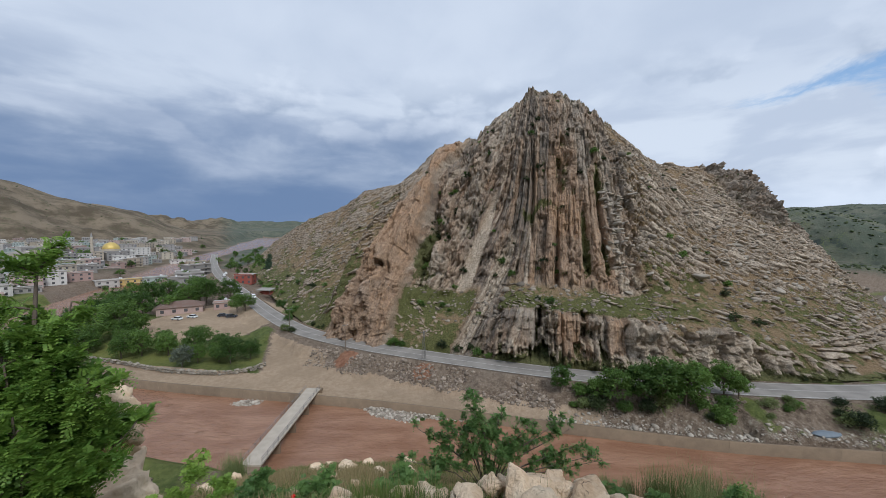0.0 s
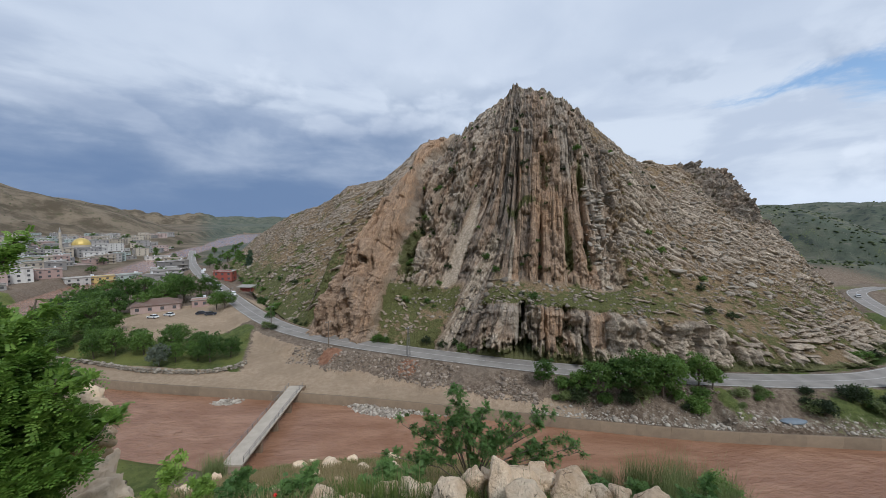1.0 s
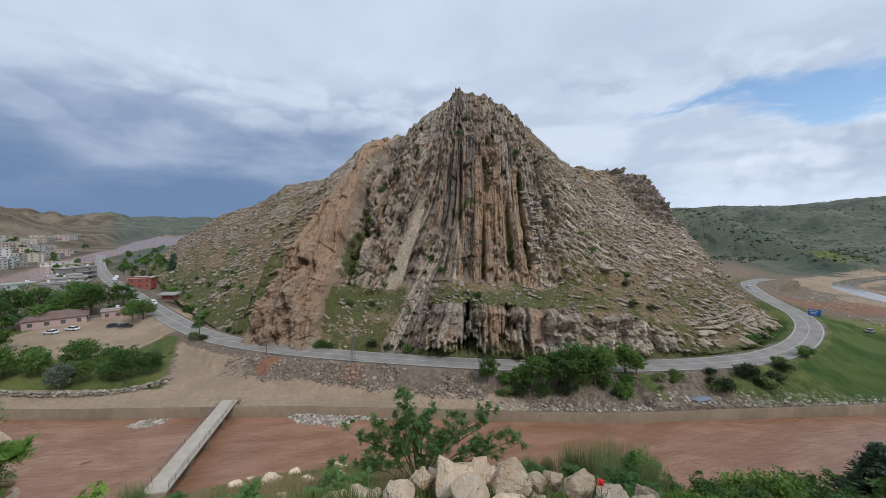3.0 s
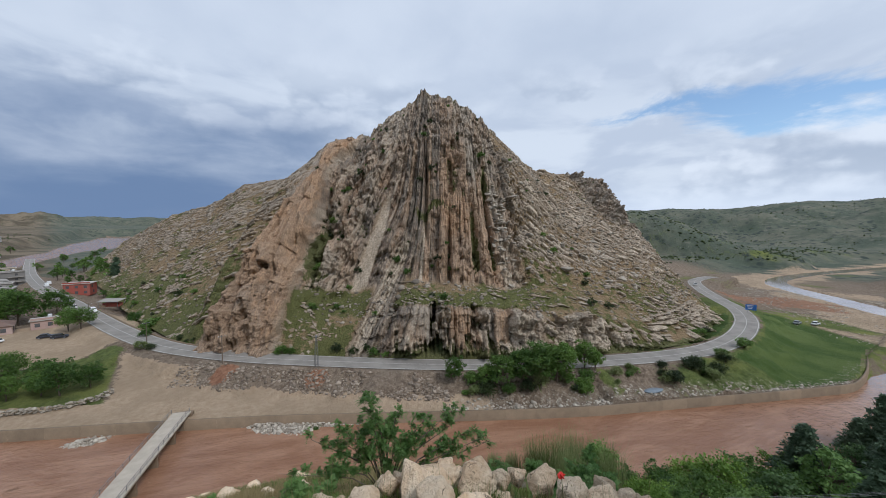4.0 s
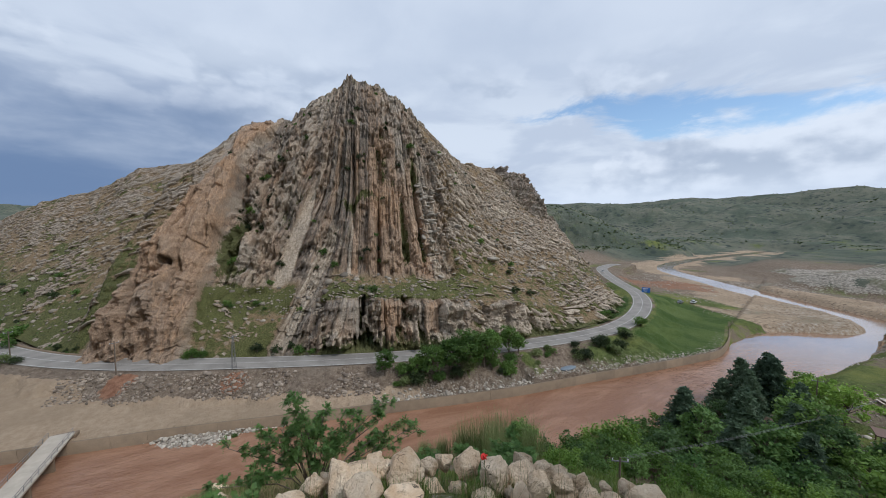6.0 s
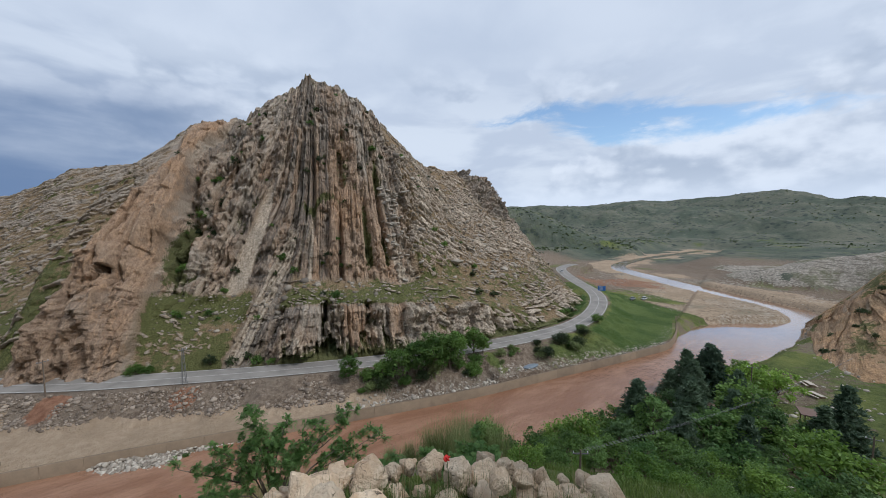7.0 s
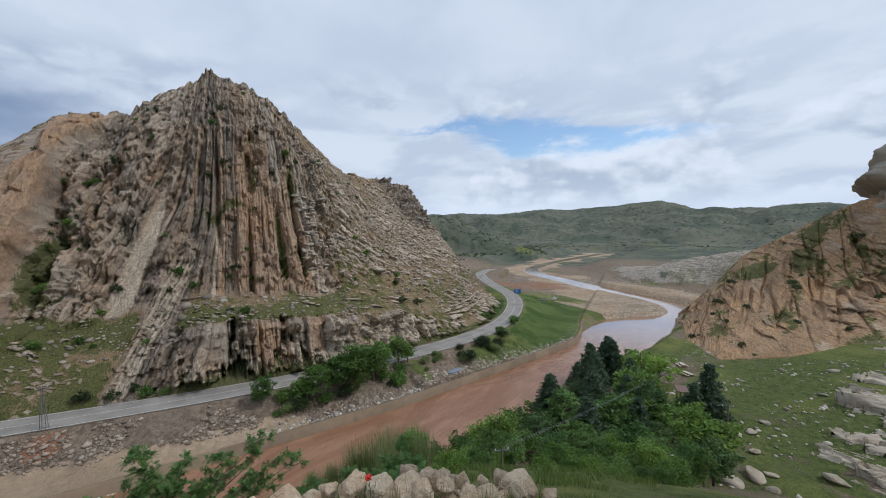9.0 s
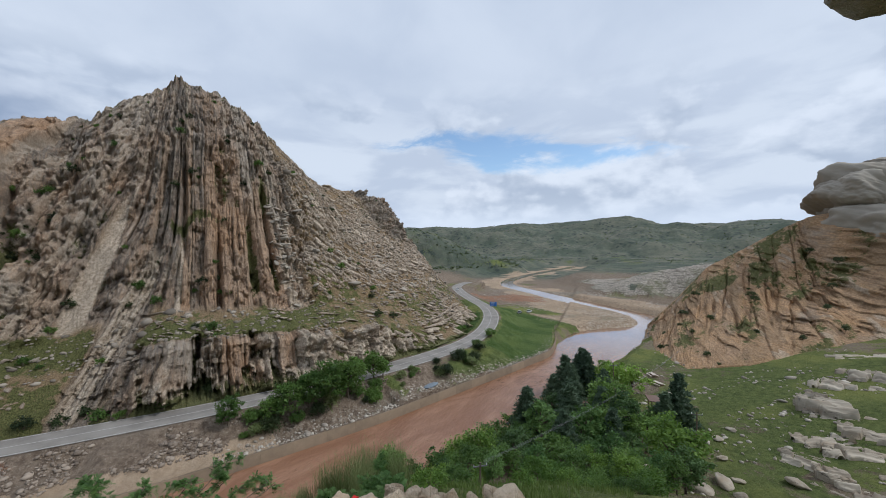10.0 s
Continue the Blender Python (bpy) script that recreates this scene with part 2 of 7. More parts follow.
def water_material():
    """Silty flood water, reddish brown, small ripples and streaks along the flow."""
    m, n, b = material("muddy_water")
    pos = n.add("ShaderNodeNewGeometry").outputs["Position"]
    sq = n.vec("MULTIPLY", pos, (0.35, 1.0, 1.0))
    swirl = n.noise(sq, 0.16, 5.0, 0.6, 1.2)
    rip = n.noise(sq, 1.5, 4.0, 0.6, 0.4)
    rip2 = n.noise(pos, 0.45, 3.0, 0.5)
    col = n.mix(n.step(swirl, 0.35, 0.68), (0.235, 0.118, 0.068), (0.320, 0.178, 0.110))
    n.feed(b.inputs["Base Color"], col)
    px = n.add("ShaderNodeSeparateXYZ", i0=pos).outputs[0]
    calm = n.step(px, 95, 165)
    n.feed(b.inputs["Roughness"], n.math("SUBTRACT", 0.16, n.math("MULTIPLY", calm, 0.08)))
    b.inputs["IOR"].default_value = 1.40
    n.feed(b.inputs["Coat Weight"], calm)
    b.inputs["Coat Roughness"].default_value, b.inputs["Coat IOR"].default_value = 0.06, 1.6
    foam = n.math("MULTIPLY", n.step(n.noise(sq, 0.9, 6.0, 0.7, 1.5), 0.60, 0.70), n.step(swirl, 0.46, 0.60))
    n.feed(b.inputs["Base Color"], n.mix(n.math("MULTIPLY", foam, 0.55), col, (0.42, 0.26, 0.18)))
    n.feed(b.inputs["Normal"], n.bump(n.math("ADD", rip, n.math("ADD", n.math("MULTIPLY", rip2, 0.8), n.math("MULTIPLY", foam, 0.5))), n.math("SUBTRACT", 0.95, n.math("MULTIPLY", calm, 0.82)), 0.32))
    return m


def asphalt_material():
    m, n, b = material("worn_asphalt")
    pos = n.add("ShaderNodeNewGeometry").outputs["Position"]
    a = n.noise(pos, 0.25, 5.0)
    c = n.noise(pos, 9.0, 3.0)
    col = n.mix(n.step(a, 0.3, 0.7), (0.185, 0.168, 0.148), (0.275, 0.252, 0.222))
    col = n.mix(n.step(c, 0.4, 0.75, 0, 0.5), col, (0.32, 0.295, 0.26))
    n.feed(b.inputs["Base Color"], col)
    b.inputs["Roughness"].default_value = 0.85
    n.feed(b.inputs["Normal"], n.bump(c, 0.3, 0.02))
    return m


def boulder_material(name, lo, hi, rust=0.3):
    m, n, b = material(name)
    co = n.add("ShaderNodeTexCoord").outputs["Object"]
    rnd = n.add("ShaderNodeObjectInfo").outputs["Random"]
    co = n.vec("ADD", co, n.add("ShaderNodeCombineXYZ", i0=n.math("MULTIPLY", rnd, 40.0), i1=0.0, i2=0.0).outputs[0])
    a = n.noise(co, 1.3, 6.0, 0.6, 0.4)
    c = n.noise(co, 9.0, 6.0, 0.65)
    v = n.voronoi(co, 26.0).outputs["Distance"]
    col = n.mix(n.step(a, 0.3, 0.7), lo, hi)
    col = n.mix(n.step(c, 0.58, 0.74, 0, 0.35), col, (0.30, 0.245, 0.180))
    crack = n.voronoi(n.vec("ADD", co, n.vec("MULTIPLY", n.noise(co, 3.0, 3.0, 0.5, 0.0, True), (0.35, 0.35, 0.35))), 2.6, "DISTANCE_TO_EDGE").outputs["Distance"]
    crack_m = n.math("MULTIPLY", n.step(crack, 0.028, 0.004), n.step(n.noise(co, 1.7, 2.0), 0.58, 0.66))
    col = n.mix(n.math("MULTIPLY", crack_m, 0.8), col, (0.10, 0.08, 0.06))
    col = n.mix(n.math("MULTIPLY", n.step(n.noise(co, 2.3, 4.0), 0.52, 0.68), rust), col, (0.42, 0.25, 0.12))
    k = n.math("ADD", 0.82, n.math("MULTIPLY", rnd, 0.3))
    col = n.mix(1.0, col, n.add("ShaderNodeCombineXYZ", i0=k, i1=k, i2=k).outputs[0], "MULTIPLY")
    n.feed(b.inputs["Base Color"], col)
    b.inputs["Roughness"].default_value = 0.93
    b.inputs["Specular IOR Level"].default_value = 0.2
    hgt = n.math("ADD", n.math("MULTIPLY", c, 1.0), n.math("MULTIPLY", v, 0.10))
    hgt = n.math("SUBTRACT", n.math("ADD", hgt, n.math("MULTIPLY", n.noise(co, 3.5, 6.0, 0.7), 1.4)), crack_m)
    n.feed(b.inputs["Normal"], n.bump(hgt, 0.9, 0.10))
    return m


M_ROCK, M_GROUND, M_WATER, M_ASPHALT = rock_material(), ground_material(), water_material(), asphalt_material()
M_CONCRETE = plain("river_concrete", (0.205, 0.148, 0.096), 0.9, 0.25, 0.6, bump=0.4)
M_DECK = plain("bridge_concrete", (0.47, 0.41, 0.33), 0.9, 0.22, 0.8)
M_STEEL = plain("weathered_steel", (0.22, 0.22, 0.22), 0.55, 0.2, 6.0, metal=0.6)
M_LINE = plain("road_paint", (0.50, 0.48, 0.44), 0.8, 0.25, 1.5)
M_BOULDER = boulder_material("pale_limestone", (0.68, 0.490, 0.315), (0.88, 0.720, 0.525))
M_HILLROCK = rock_material("ochre_hill_rock", (0.310, 0.180, 0.092), (0.600, 0.385, 0.210))
M_GREYSTONE = boulder_material("grey_limestone", (0.24, 0.212, 0.172), (0.43, 0.385, 0.318), 0.22)
M_LEDGE = boulder_material("bare_limestone", (0.300, 0.252, 0.190), (0.520, 0.455, 0.360), 0.18)
M_BARK = plain("bark", (0.135, 0.105, 0.078), 0.95, 0.35, 5.0, bump=0.6)
M_LEAF = leafy("tree_leaves", (0.042, 0.090, 0.021), (0.155, 0.255, 0.056))
M_LEAF_LIGHT = leafy("fresh_leaves", (0.085, 0.180, 0.028), (0.300, 0.440, 0.080))
M_LEAF_SHRUB = leafy("shrub_leaves", (0.060, 0.135, 0.036), (0.185, 0.300, 0.085), 1.5)
M_LEAF_DARK = leafy("scrub_leaves", (0.020, 0.034, 0.014), (0.060, 0.085, 0.030))
M_LEAF_SCRUB = leafy("hill_scrub_leaves", (0.050, 0.072, 0.030), (0.110, 0.140, 0.060))
M_NEEDLE = leafy("pine_needles", (0.036, 0.070, 0.044), (0.120, 0.175, 0.100))
M_LEAF_GREY = leafy("silver_leaves", (0.095, 0.120, 0.085), (0.200, 0.230, 0.165))
M_REED = leafy("reeds", (0.110, 0.160, 0.045), (0.270, 0.310, 0.130), 1.0)
M_GRASS = leafy("grass_blades", (0.060, 0.110, 0.020), (0.175, 0.230, 0.060), 2.0)
M_STRAW = leafy("dry_grass", (0.240, 0.190, 0.085), (0.430, 0.350, 0.190), 2.0)


# ---- noise and shape helpers ----
def hashed(ix, iy, seed=0):
    h = (ix.astype(np.int64) * 374761393 + iy.astype(np.int64) * 668265263 + seed * 1442695041) & 0xFFFFFFFF
    h = ((h ^ (h >> 13)) * 1274126177) & 0xFFFFFFFF
    h = ((h ^ (h >> 16)) * 2246822519) & 0xFFFFFFFF
    return ((h ^ (h >> 15)) & 0xFFFFFF) / float(0xFFFFFF)


def vnoise(x, y, seed=0):
    ix, iy = np.floor(x), np.floor(y)
    fx, fy = x - ix, y - iy
    fx, fy = fx * fx * (3 - 2 * fx), fy * fy * (3 - 2 * fy)
    a, b = hashed(ix, iy, seed), hashed(ix + 1, iy, seed)
    c, d = hashed(ix, iy + 1, seed), hashed(ix + 1, iy + 1, seed)
    return (a + (b - a) * fx) * (1 - fy) + (c + (d - c) * fx) * fy - 0.5


def fbm(x, y, seed=0, octaves=4, gain=0.5):
    x, y = np.asarray(x, float), np.asarray(y, float)
    total, amp = 0.0, 1.0
    for k in range(octaves):
        total = total + amp * vnoise(x * 2 ** k + 17.3 * k, y * 2 ** k - 9.1 * k, seed + k)
        amp *= gain
    return total


def sstep(x, lo, hi):
    t = np.clip((np.asarray(x, float) - lo) / (hi - lo), 0, 1)
    return t * t * (3 - 2 * t)


def polyline_distance(x, y, line):
    """Unsigned distance, signed side (positive to the left of the line's direction) and the arc length at the nearest point."""
    x, y = np.asarray(x, float), np.asarray(y, float)
    if x.size < 200:
        p = np.asarray(line, float)
        e = np.diff(p, axis=0)
        ll = np.hypot(e[:, 0], e[:, 1])
        wx, wy = x.ravel()[:, None] - p[:-1, 0], y.ravel()[:, None] - p[:-1, 1]
        t = np.clip((wx * e[:, 0] + wy * e[:, 1]) / ll ** 2, 0, 1)
        d = np.hypot(wx - t * e[:, 0], wy - t * e[:, 1])
        i = d.argmin(1)
        j = np.arange(len(i))
        runs = np.concatenate([[0], np.cumsum(ll)])[:-1]
        return d[j, i], np.sign(e[i, 0] * wy[j, i] - e[i, 1] * wx[j, i]), runs[i] + t[j, i] * ll[i]
    best = np.full(np.shape(x), 1e9)
    side = np.zeros(np.shape(x))
    arc = np.zeros(np.shape(x))
    run = 0.0
    for (ax, ay), (bx, by) in zip(line[:-1], line[1:]):
        ex, ey = bx - ax, by - ay
        ll = math.hypot(ex, ey)
        t = np.clip(((x - ax) * ex + (y - ay) * ey) / ll ** 2, 0, 1)
        d = np.hypot(x - ax - t * ex, y - ay - t * ey)
        hit = d < best
        best = np.where(hit, d, best)
        side = np.where(hit, np.sign(ex * (y - ay) - ey * (x - ax)), side)
        arc = np.where(hit, run + t * ll, arc)
        run += ll
    return best, side, arc


def smooth_line(points, step=2.0):
    """A Catmull-Rom curve through the points, resampled."""
    p = [np.array(q, float) for q in points]
    p = [2 * p[0] - p[1]] + p + [2 * p[-1] - p[-2]]
    out = []
    for i in range(1, len(p) - 2):
        n = max(2, int(np.linalg.norm(p[i + 1] - p[i]) / step))
        for k in range(n):
            t = k / n
            out.append(0.5 * (2 * p[i] + (p[i + 1] - p[i - 1]) * t + (2 * p[i - 1] - 5 * p[i] + 4 * p[i + 1] - p[i + 2]) * t * t + (3 * p[i] - p[i - 1] - 3 * p[i + 1] + p[i + 2]) * t ** 3))
    out.append(p[-2])
    return [tuple(float(a) for a in q) for q in out]


def mesh_from(name, verts, faces, mat, smooth=False):
    me = bpy.data.meshes.new(name)
    verts = np.asarray(verts, np.float32)
    faces = np.asarray(faces, np.int32)
    nf, k = faces.shape
    me.vertices.add(len(verts))
    me.vertices.foreach_set("co", verts.ravel())
    me.loops.add(nf * k)
    me.loops.foreach_set("vertex_index", faces.ravel())
    me.polygons.add(nf)
    me.polygons.foreach_set("loop_start", np.arange(0, nf * k, k, dtype=np.int32))
    if smooth:
        me.polygons.foreach_set("use_smooth", np.ones(nf, bool))
    me.update(calc_edges=True)
    me.validate()
    me.materials.append(mat)
    return me


def grid_faces(rows, cols, wrap=False):
    j = np.arange(cols if wrap else cols - 1)
    i = np.arange(rows - 1)[:, None]
    a = i * cols + j
    b = i * cols + (j + 1) % cols
    return np.stack([a, b, b + cols, a + cols], -1).reshape(-1, 4)


def put_attr(me, name, values):
    at = me.attributes.new(name, "FLOAT", "POINT")
    at.data.foreach_set("value", np.ascontiguousarray(values, np.float32).ravel())


def bm_mesh(name, bm, mat):
    me = bpy.data.meshes.new(name)
    bm.to_mesh(me)
    bm.free()
    me.materials.append(mat)
    return me


def part(name, bm, mat, parent, label=""):
    """One mesh object under a thing or a part."""
    me = bm if isinstance(bm, bpy.types.Mesh) else bm_mesh(name, bm, mat)
    ob = new(name, me)
    ob.parent = parent
    return tagged(ob, label)


def box_bm(sx, sy, sz, x=0, y=0, z=0, bevel=0.0, turn=0.0):
    """A box centred on x, y with its foot at z."""
    bm = bmesh.new()
    bmesh.ops.create_cube(bm, size=1.0)
    bmesh.ops.transform(bm, matrix=pose(x, y, z + sz / 2, 0, 0, turn) @ Matrix.Diagonal((sx, sy, sz, 1)), verts=bm.verts)
    if bevel:
        bmesh.ops.bevel(bm, geom=bm.edges[:], offset=bevel, segments=1, affect="EDGES")
    return bm


def tube(points, radii, sides=6):
    """Vertices and quads of a tapered tube along points."""
    pts = [Vector(p) for p in points]
    vs, fs = [], []
    for i, p in enumerate(pts):
        d = (pts[min(i + 1, len(pts) - 1)] - pts[max(i - 1, 0)]).normalized()
        a = d.orthogonal().normalized()
        b = d.cross(a)
        for k in range(sides):
            t = 2 * math.pi * k / sides
            vs.append(p + (a * math.cos(t) + b * math.sin(t)) * radii[i])
    for i in range(len(pts) - 1):
        for k in range(sides):
            q = (k + 1) % sides
            fs.append((i * sides + k, i * sides + q, (i + 1) * sides + q, (i + 1) * sides + k))
    return [tuple(v) for v in vs], fs


def tubes_mesh(name, list_of, mat, sides=6):
    vs, fs = [], []
    for pts, rad in list_of:
        v, f = tube(pts, rad, sides)
        fs += [tuple(i + len(vs) for i in q) for q in f]
        vs += v
    return mesh_from(name, vs, fs, mat, True)


def ribbon(line, lo, hi, z, name, mat, steps=1):
    """A flat strip beside a line from offset lo to hi, to the left of its direction."""
    p = np.array(line)
    d = np.gradient(p, axis=0)
    d /= np.linalg.norm(d, axis=1)[:, None]
    nrm = np.stack([-d[:, 1], d[:, 0]], 1)
    rows = []
    for k in range(steps + 1):
        o = lo + (hi - lo) * k / steps
        rows.append(np.concatenate([p + nrm * o, np.full((len(p), 1), z)], 1))
    return mesh_from(name, np.concatenate(rows), grid_faces(steps + 1, len(p))[:, ::-1], mat)


# ---- plan ----
ROAD = smooth_line([(-330, 520), (-236, 370), (-180, 288), (-143.7, 240.5), (-118, 208), (-91.8, 173.9), (-71.3, 148.1), (-53.3, 128.2), (-39.4, 117.0), (-22.7, 107.2), (-5.4, 99.5), (9.8, 93.4), (23.5, 88.4), (36, 84.6), (47.8, 81.6), (60, 79.2), (72, 77.6), (84, 76.5), (96, 76.4), (106, 77.5), (121, 81.8), (137.5, 89.5), (154, 100), (169.5, 114), (184, 132.5), (205, 157.5), (230, 182), (252, 193), (268, 197)], 1.5)
WALL = smooth_line([(-150, 112), (-120, 101.5), (-90, 94.9), (-65, 89.7), (-38.7, 85.4), (-17.5, 81.7), (-4.3, 78.7), (13.8, 74.3), (35, 69.2), (53.5, 65.3), (67, 63.4), (81.5, 61.5), (100, 58.9), (118, 56.9), (126, 56.3), (133, 57.6), (144, 61.2), (160, 67.9), (176, 73.0)], 1.5)
RIVER = smooth_line([(-900, 1900), (-560, 1150), (-420, 700), (-300, 400), (-240, 280), (-213, 222), (-190, 176), (-150, 122), (-110, 90), (-70, 80), (-32, 73), (0, 65.5), (30, 58), (62, 52), (95, 48), (128, 47), (160, 49), (182, 46), (206, 40), (226, 44), (237, 60), (246, 76), (258, 96), (278, 128), (300, 163), (330, 195), (390, 216), (480, 228), (640, 240)], 3.0)
RIVER_P = np.array(RIVER)
ROAD_Z = 7.0


def river_half(x, y, arc_x):
    """Half the width of the water at a place on the centre line."""
    return np.interp(arc_x, [-700, -560, -480, -445, -330, -240, -200, -150, -32, 30, 95, 128, 165, 182, 196, 210, 226, 246, 262, 300, 330], [60, 78, 50, 20, 15, 14, 16, 14, 12.5, 12.8, 12.8, 11, 13.5, 10, 3, 4, 8, 9, 9, 8, 6])


def ridge_layer(az, r, azs, tans, r0, width, base):
    """A range of hills: its crest stands at distance r0 and at the slope tans over the eye, by azimuth."""
    crest = 42 + np.interp(az, azs, tans) * r0
    rise = sstep(r, r0 - width, r0) * (1 - 0.5 * sstep(r, r0, r0 + width))
    return base + (crest - base) * rise


def ground_z(x, y, want=False):
    x, y = np.asarray(x, float), np.asarray(y, float)
    r = np.hypot(x, y)
    az = np.degrees(np.arctan2(x, y))
    dw, sw, _ = polyline_distance(x, y, WALL[::2])
    dr, _, _ = polyline_distance(x, y, ROAD[::4])
    dc, _, arc = polyline_distance(x, y, RIVER[::5])
    lens = np.concatenate([[0], np.cumsum(np.hypot(*np.diff(RIVER_P[::5], axis=0).T))])
    on_x = np.interp(arc, lens, RIVER_P[::5][:, 0])
    half = river_half(x, y, on_x) + 1.2 * fbm(x / 9, y / 9, 5, 2)
    in_wall_span = (on_x > -135) & (on_x < 150)
    dws = np.where(sw > 0, dw, -dw)
    n1 = fbm(x / 22, y / 22, 11, 5)
    n2 = fbm(x / 4.5, y / 4.5, 12, 4)
    # valley floor
    away = np.where((sw > 0) & (dw < 400), dw, 400)
    z = 2.35 + 1.5 * sstep(away, 3, 26) + 0.5 * n1 * sstep(away, 2, 10)
    z = z + 0.017 * np.maximum(r - 260, 0) * sstep(-az, 10, 25) + 0.008 * np.maximum(r - 330, 0) * sstep(az, 10, 30)
    z = z + 6.0 * sstep(r, 240, 420) * sstep(az, 25, 50)
    z = z + 1.0 * sstep(np.hypot(x + 92, y - 150), 45, 15)
    # road bank
    cut = np.where((x > -60) & (x < 60), 0.62, 0.42)
    rough = 1.7 * n2 * sstep(dr, 5.2, 7.5)
    bank = ROAD_Z - 0.12 - np.maximum(dr - 5.0, 0) * cut + rough + 0.8 * n1 * sstep(dr, 5.5, 9)
    z = np.maximum(z, bank)
    # low gravel flats beside the river beyond the bend and above the town
    shore = np.maximum(dc - half, 0)
    open_flat = sstep(shore, 70, 35) * (((x > 172) & (dr > 14)) | ((y > 330) & (x < -100)))
    z = z * (1 - open_flat) + np.minimum(z, 0.9 + 0.022 * shore + 0.35 * n1) * open_flat
    # river bed and shores
    far_side = in_wall_span & (dws > 0.0)
    near_lift = -1.6 + np.maximum(dc - half + 2.2, 0) * 0.75
    z_river = np.where(far_side, -1.6 + (z + 1.6) * sstep(dws, 0.12, 0.55), np.minimum(z, near_lift))
    z = z_river
    bar = np.maximum(0, 1.6 - 0.16 * np.hypot((x + 10) / 1.9, (y - 78.4 + 0.22 * (x + 10)) * 1.6)) + np.maximum(0, 1.6 - 0.2 * np.hypot((x + 47) / 1.5, (y - 84.6) * 1.5))
    z = np.where(in_wall_span & (dws < 0.1) & (y > 60), z + 1.55 * bar + 0.35 * n2 * sstep(bar, 0, 0.5), z)
    # the hill that the camera stands on
    k = np.interp(az, [-180, -120, -75, -45, -20, 0, 30, 55, 75, 100, 125, 180], [-0.25, 0.0, 0.44, 0.56, 0.61, 0.655, 0.66, 0.63, 0.58, 0.48, 0.10, -0.25])
    hill = 40.4 - k * r
    lip = sstep(az, -24, -14) * (1 - sstep(az, 62, 72))
    hill = hill + 0.85 * lip * np.exp(-((r - 5.6) / 1.15) ** 2)
    meadow = 3.0 + 0.085 * np.clip(38 - y, 0, 90) + 5.5 * sstep(az, 82, 104) * sstep(r, 60, 130)
    z = np.where((dws < 0) & (dc > half), np.maximum(z, np.minimum(meadow, near_lift) * sstep(az, 45, 60) + z * (1 - sstep(az, 45, 60))), z)
    behind = sstep(np.abs(az - 10), 100, 135)
    hill = hill * (1 - behind) + np.minimum(40.4 - k * r, 95) * behind
    hill = hill + 1.1 * n1 * sstep(r, 6, 25) + 0.25 * n2 * sstep(r, 3, 8)
    z = np.where(dws < 0, np.maximum(z, hill), z)
    z = np.where(r > 500, np.where(behind > 0.5, np.maximum(z, 80.0), z), z)
    # ranges of hills
    hills = np.zeros_like(z)
    for azs, tans, r0, width, lo, hi in (
        ([-75, -50.6, -45.5, -42.3, -37.1, -31, -22.4, 0], [0.13, 0.088, 0.0573, 0.0432, 0.0300, 0.021, 0.012, 0.0], 1500, 620, -90, -26),
        ([-60, -31, -22, 0, 30], [0.02, 0.0225, 0.0145, 0.012, 0.01], 4300, 2600, -70, 30),
        ([30, 42, 47.5, 51, 55.4, 59.8, 63, 66], [0.05, 0.0405, 0.030, 0.005, -0.030, -0.058, -0.066, -0.070], 560, 150, 20, 63),
        ([20, 43.7, 51, 55.3, 61.5, 68.1, 72.8, 76.5, 80.6, 85.5, 90, 95, 120], [0.03, 0.040, 0.039, 0.041, 0.046, 0.053, 0.0585, 0.0595, 0.0435, 0.042, 0.044, 0.044, 0.06], 1450, 900, 25, 180),
        ([66, 69, 72, 75.8, 79.3, 82.5, 85.6, 90, 100], [-0.15, -0.132, -0.108, -0.090, -0.071, -0.056, -0.045, -0.03, -0.01], 330, 75, 66, 120),
    ):
        lay = ridge_layer(az, r, azs, tans, r0, width, -20.0)
        lay = lay + r0 * 0.034 * fbm(x / (r0 * 0.1), y / (r0 * 0.1), 31, 6, 0.55) * sstep(r, r0 - width, r0 - width * 0.4) * (0.35 + 0.65 * sstep(np.abs(r - r0), 0, width * 0.5))
        if lo < -50:
            lay = -20 + (lay + 20) * sstep(dc - half, 3, 0.22 * r0)
        inside = sstep(az, lo - 2, lo + 3) * (1 - sstep(az, hi - 2, hi + 3))
        lay = np.where(inside > 0, lay * inside + -20 * (1 - inside), -20)
        hills = np.maximum(hills, sstep(lay - z, -1, 6) * (dc > half + 3))
        z = np.where(dc > half + 3, np.maximum(z, lay), z)
    if not want:
        return z
    masks = {}
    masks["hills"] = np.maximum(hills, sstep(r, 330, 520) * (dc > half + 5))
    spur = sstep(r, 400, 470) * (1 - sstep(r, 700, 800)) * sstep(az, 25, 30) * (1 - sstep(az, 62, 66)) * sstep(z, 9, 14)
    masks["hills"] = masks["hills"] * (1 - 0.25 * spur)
    masks["dry"] = masks["hills"] * sstep(-az, 26, 36)
    park = ((sw > 0) & (dw > 9.5) & (x < -50)).astype(float) * sstep(-x - 0.35 * (y - 100), 48, 54) * sstep(y + 0.45 * x, 105, 99)
    slope_green = sstep(n1 + 0.8 * n2, -0.25, 0.25) * ((dws < 0) | (x > 45))
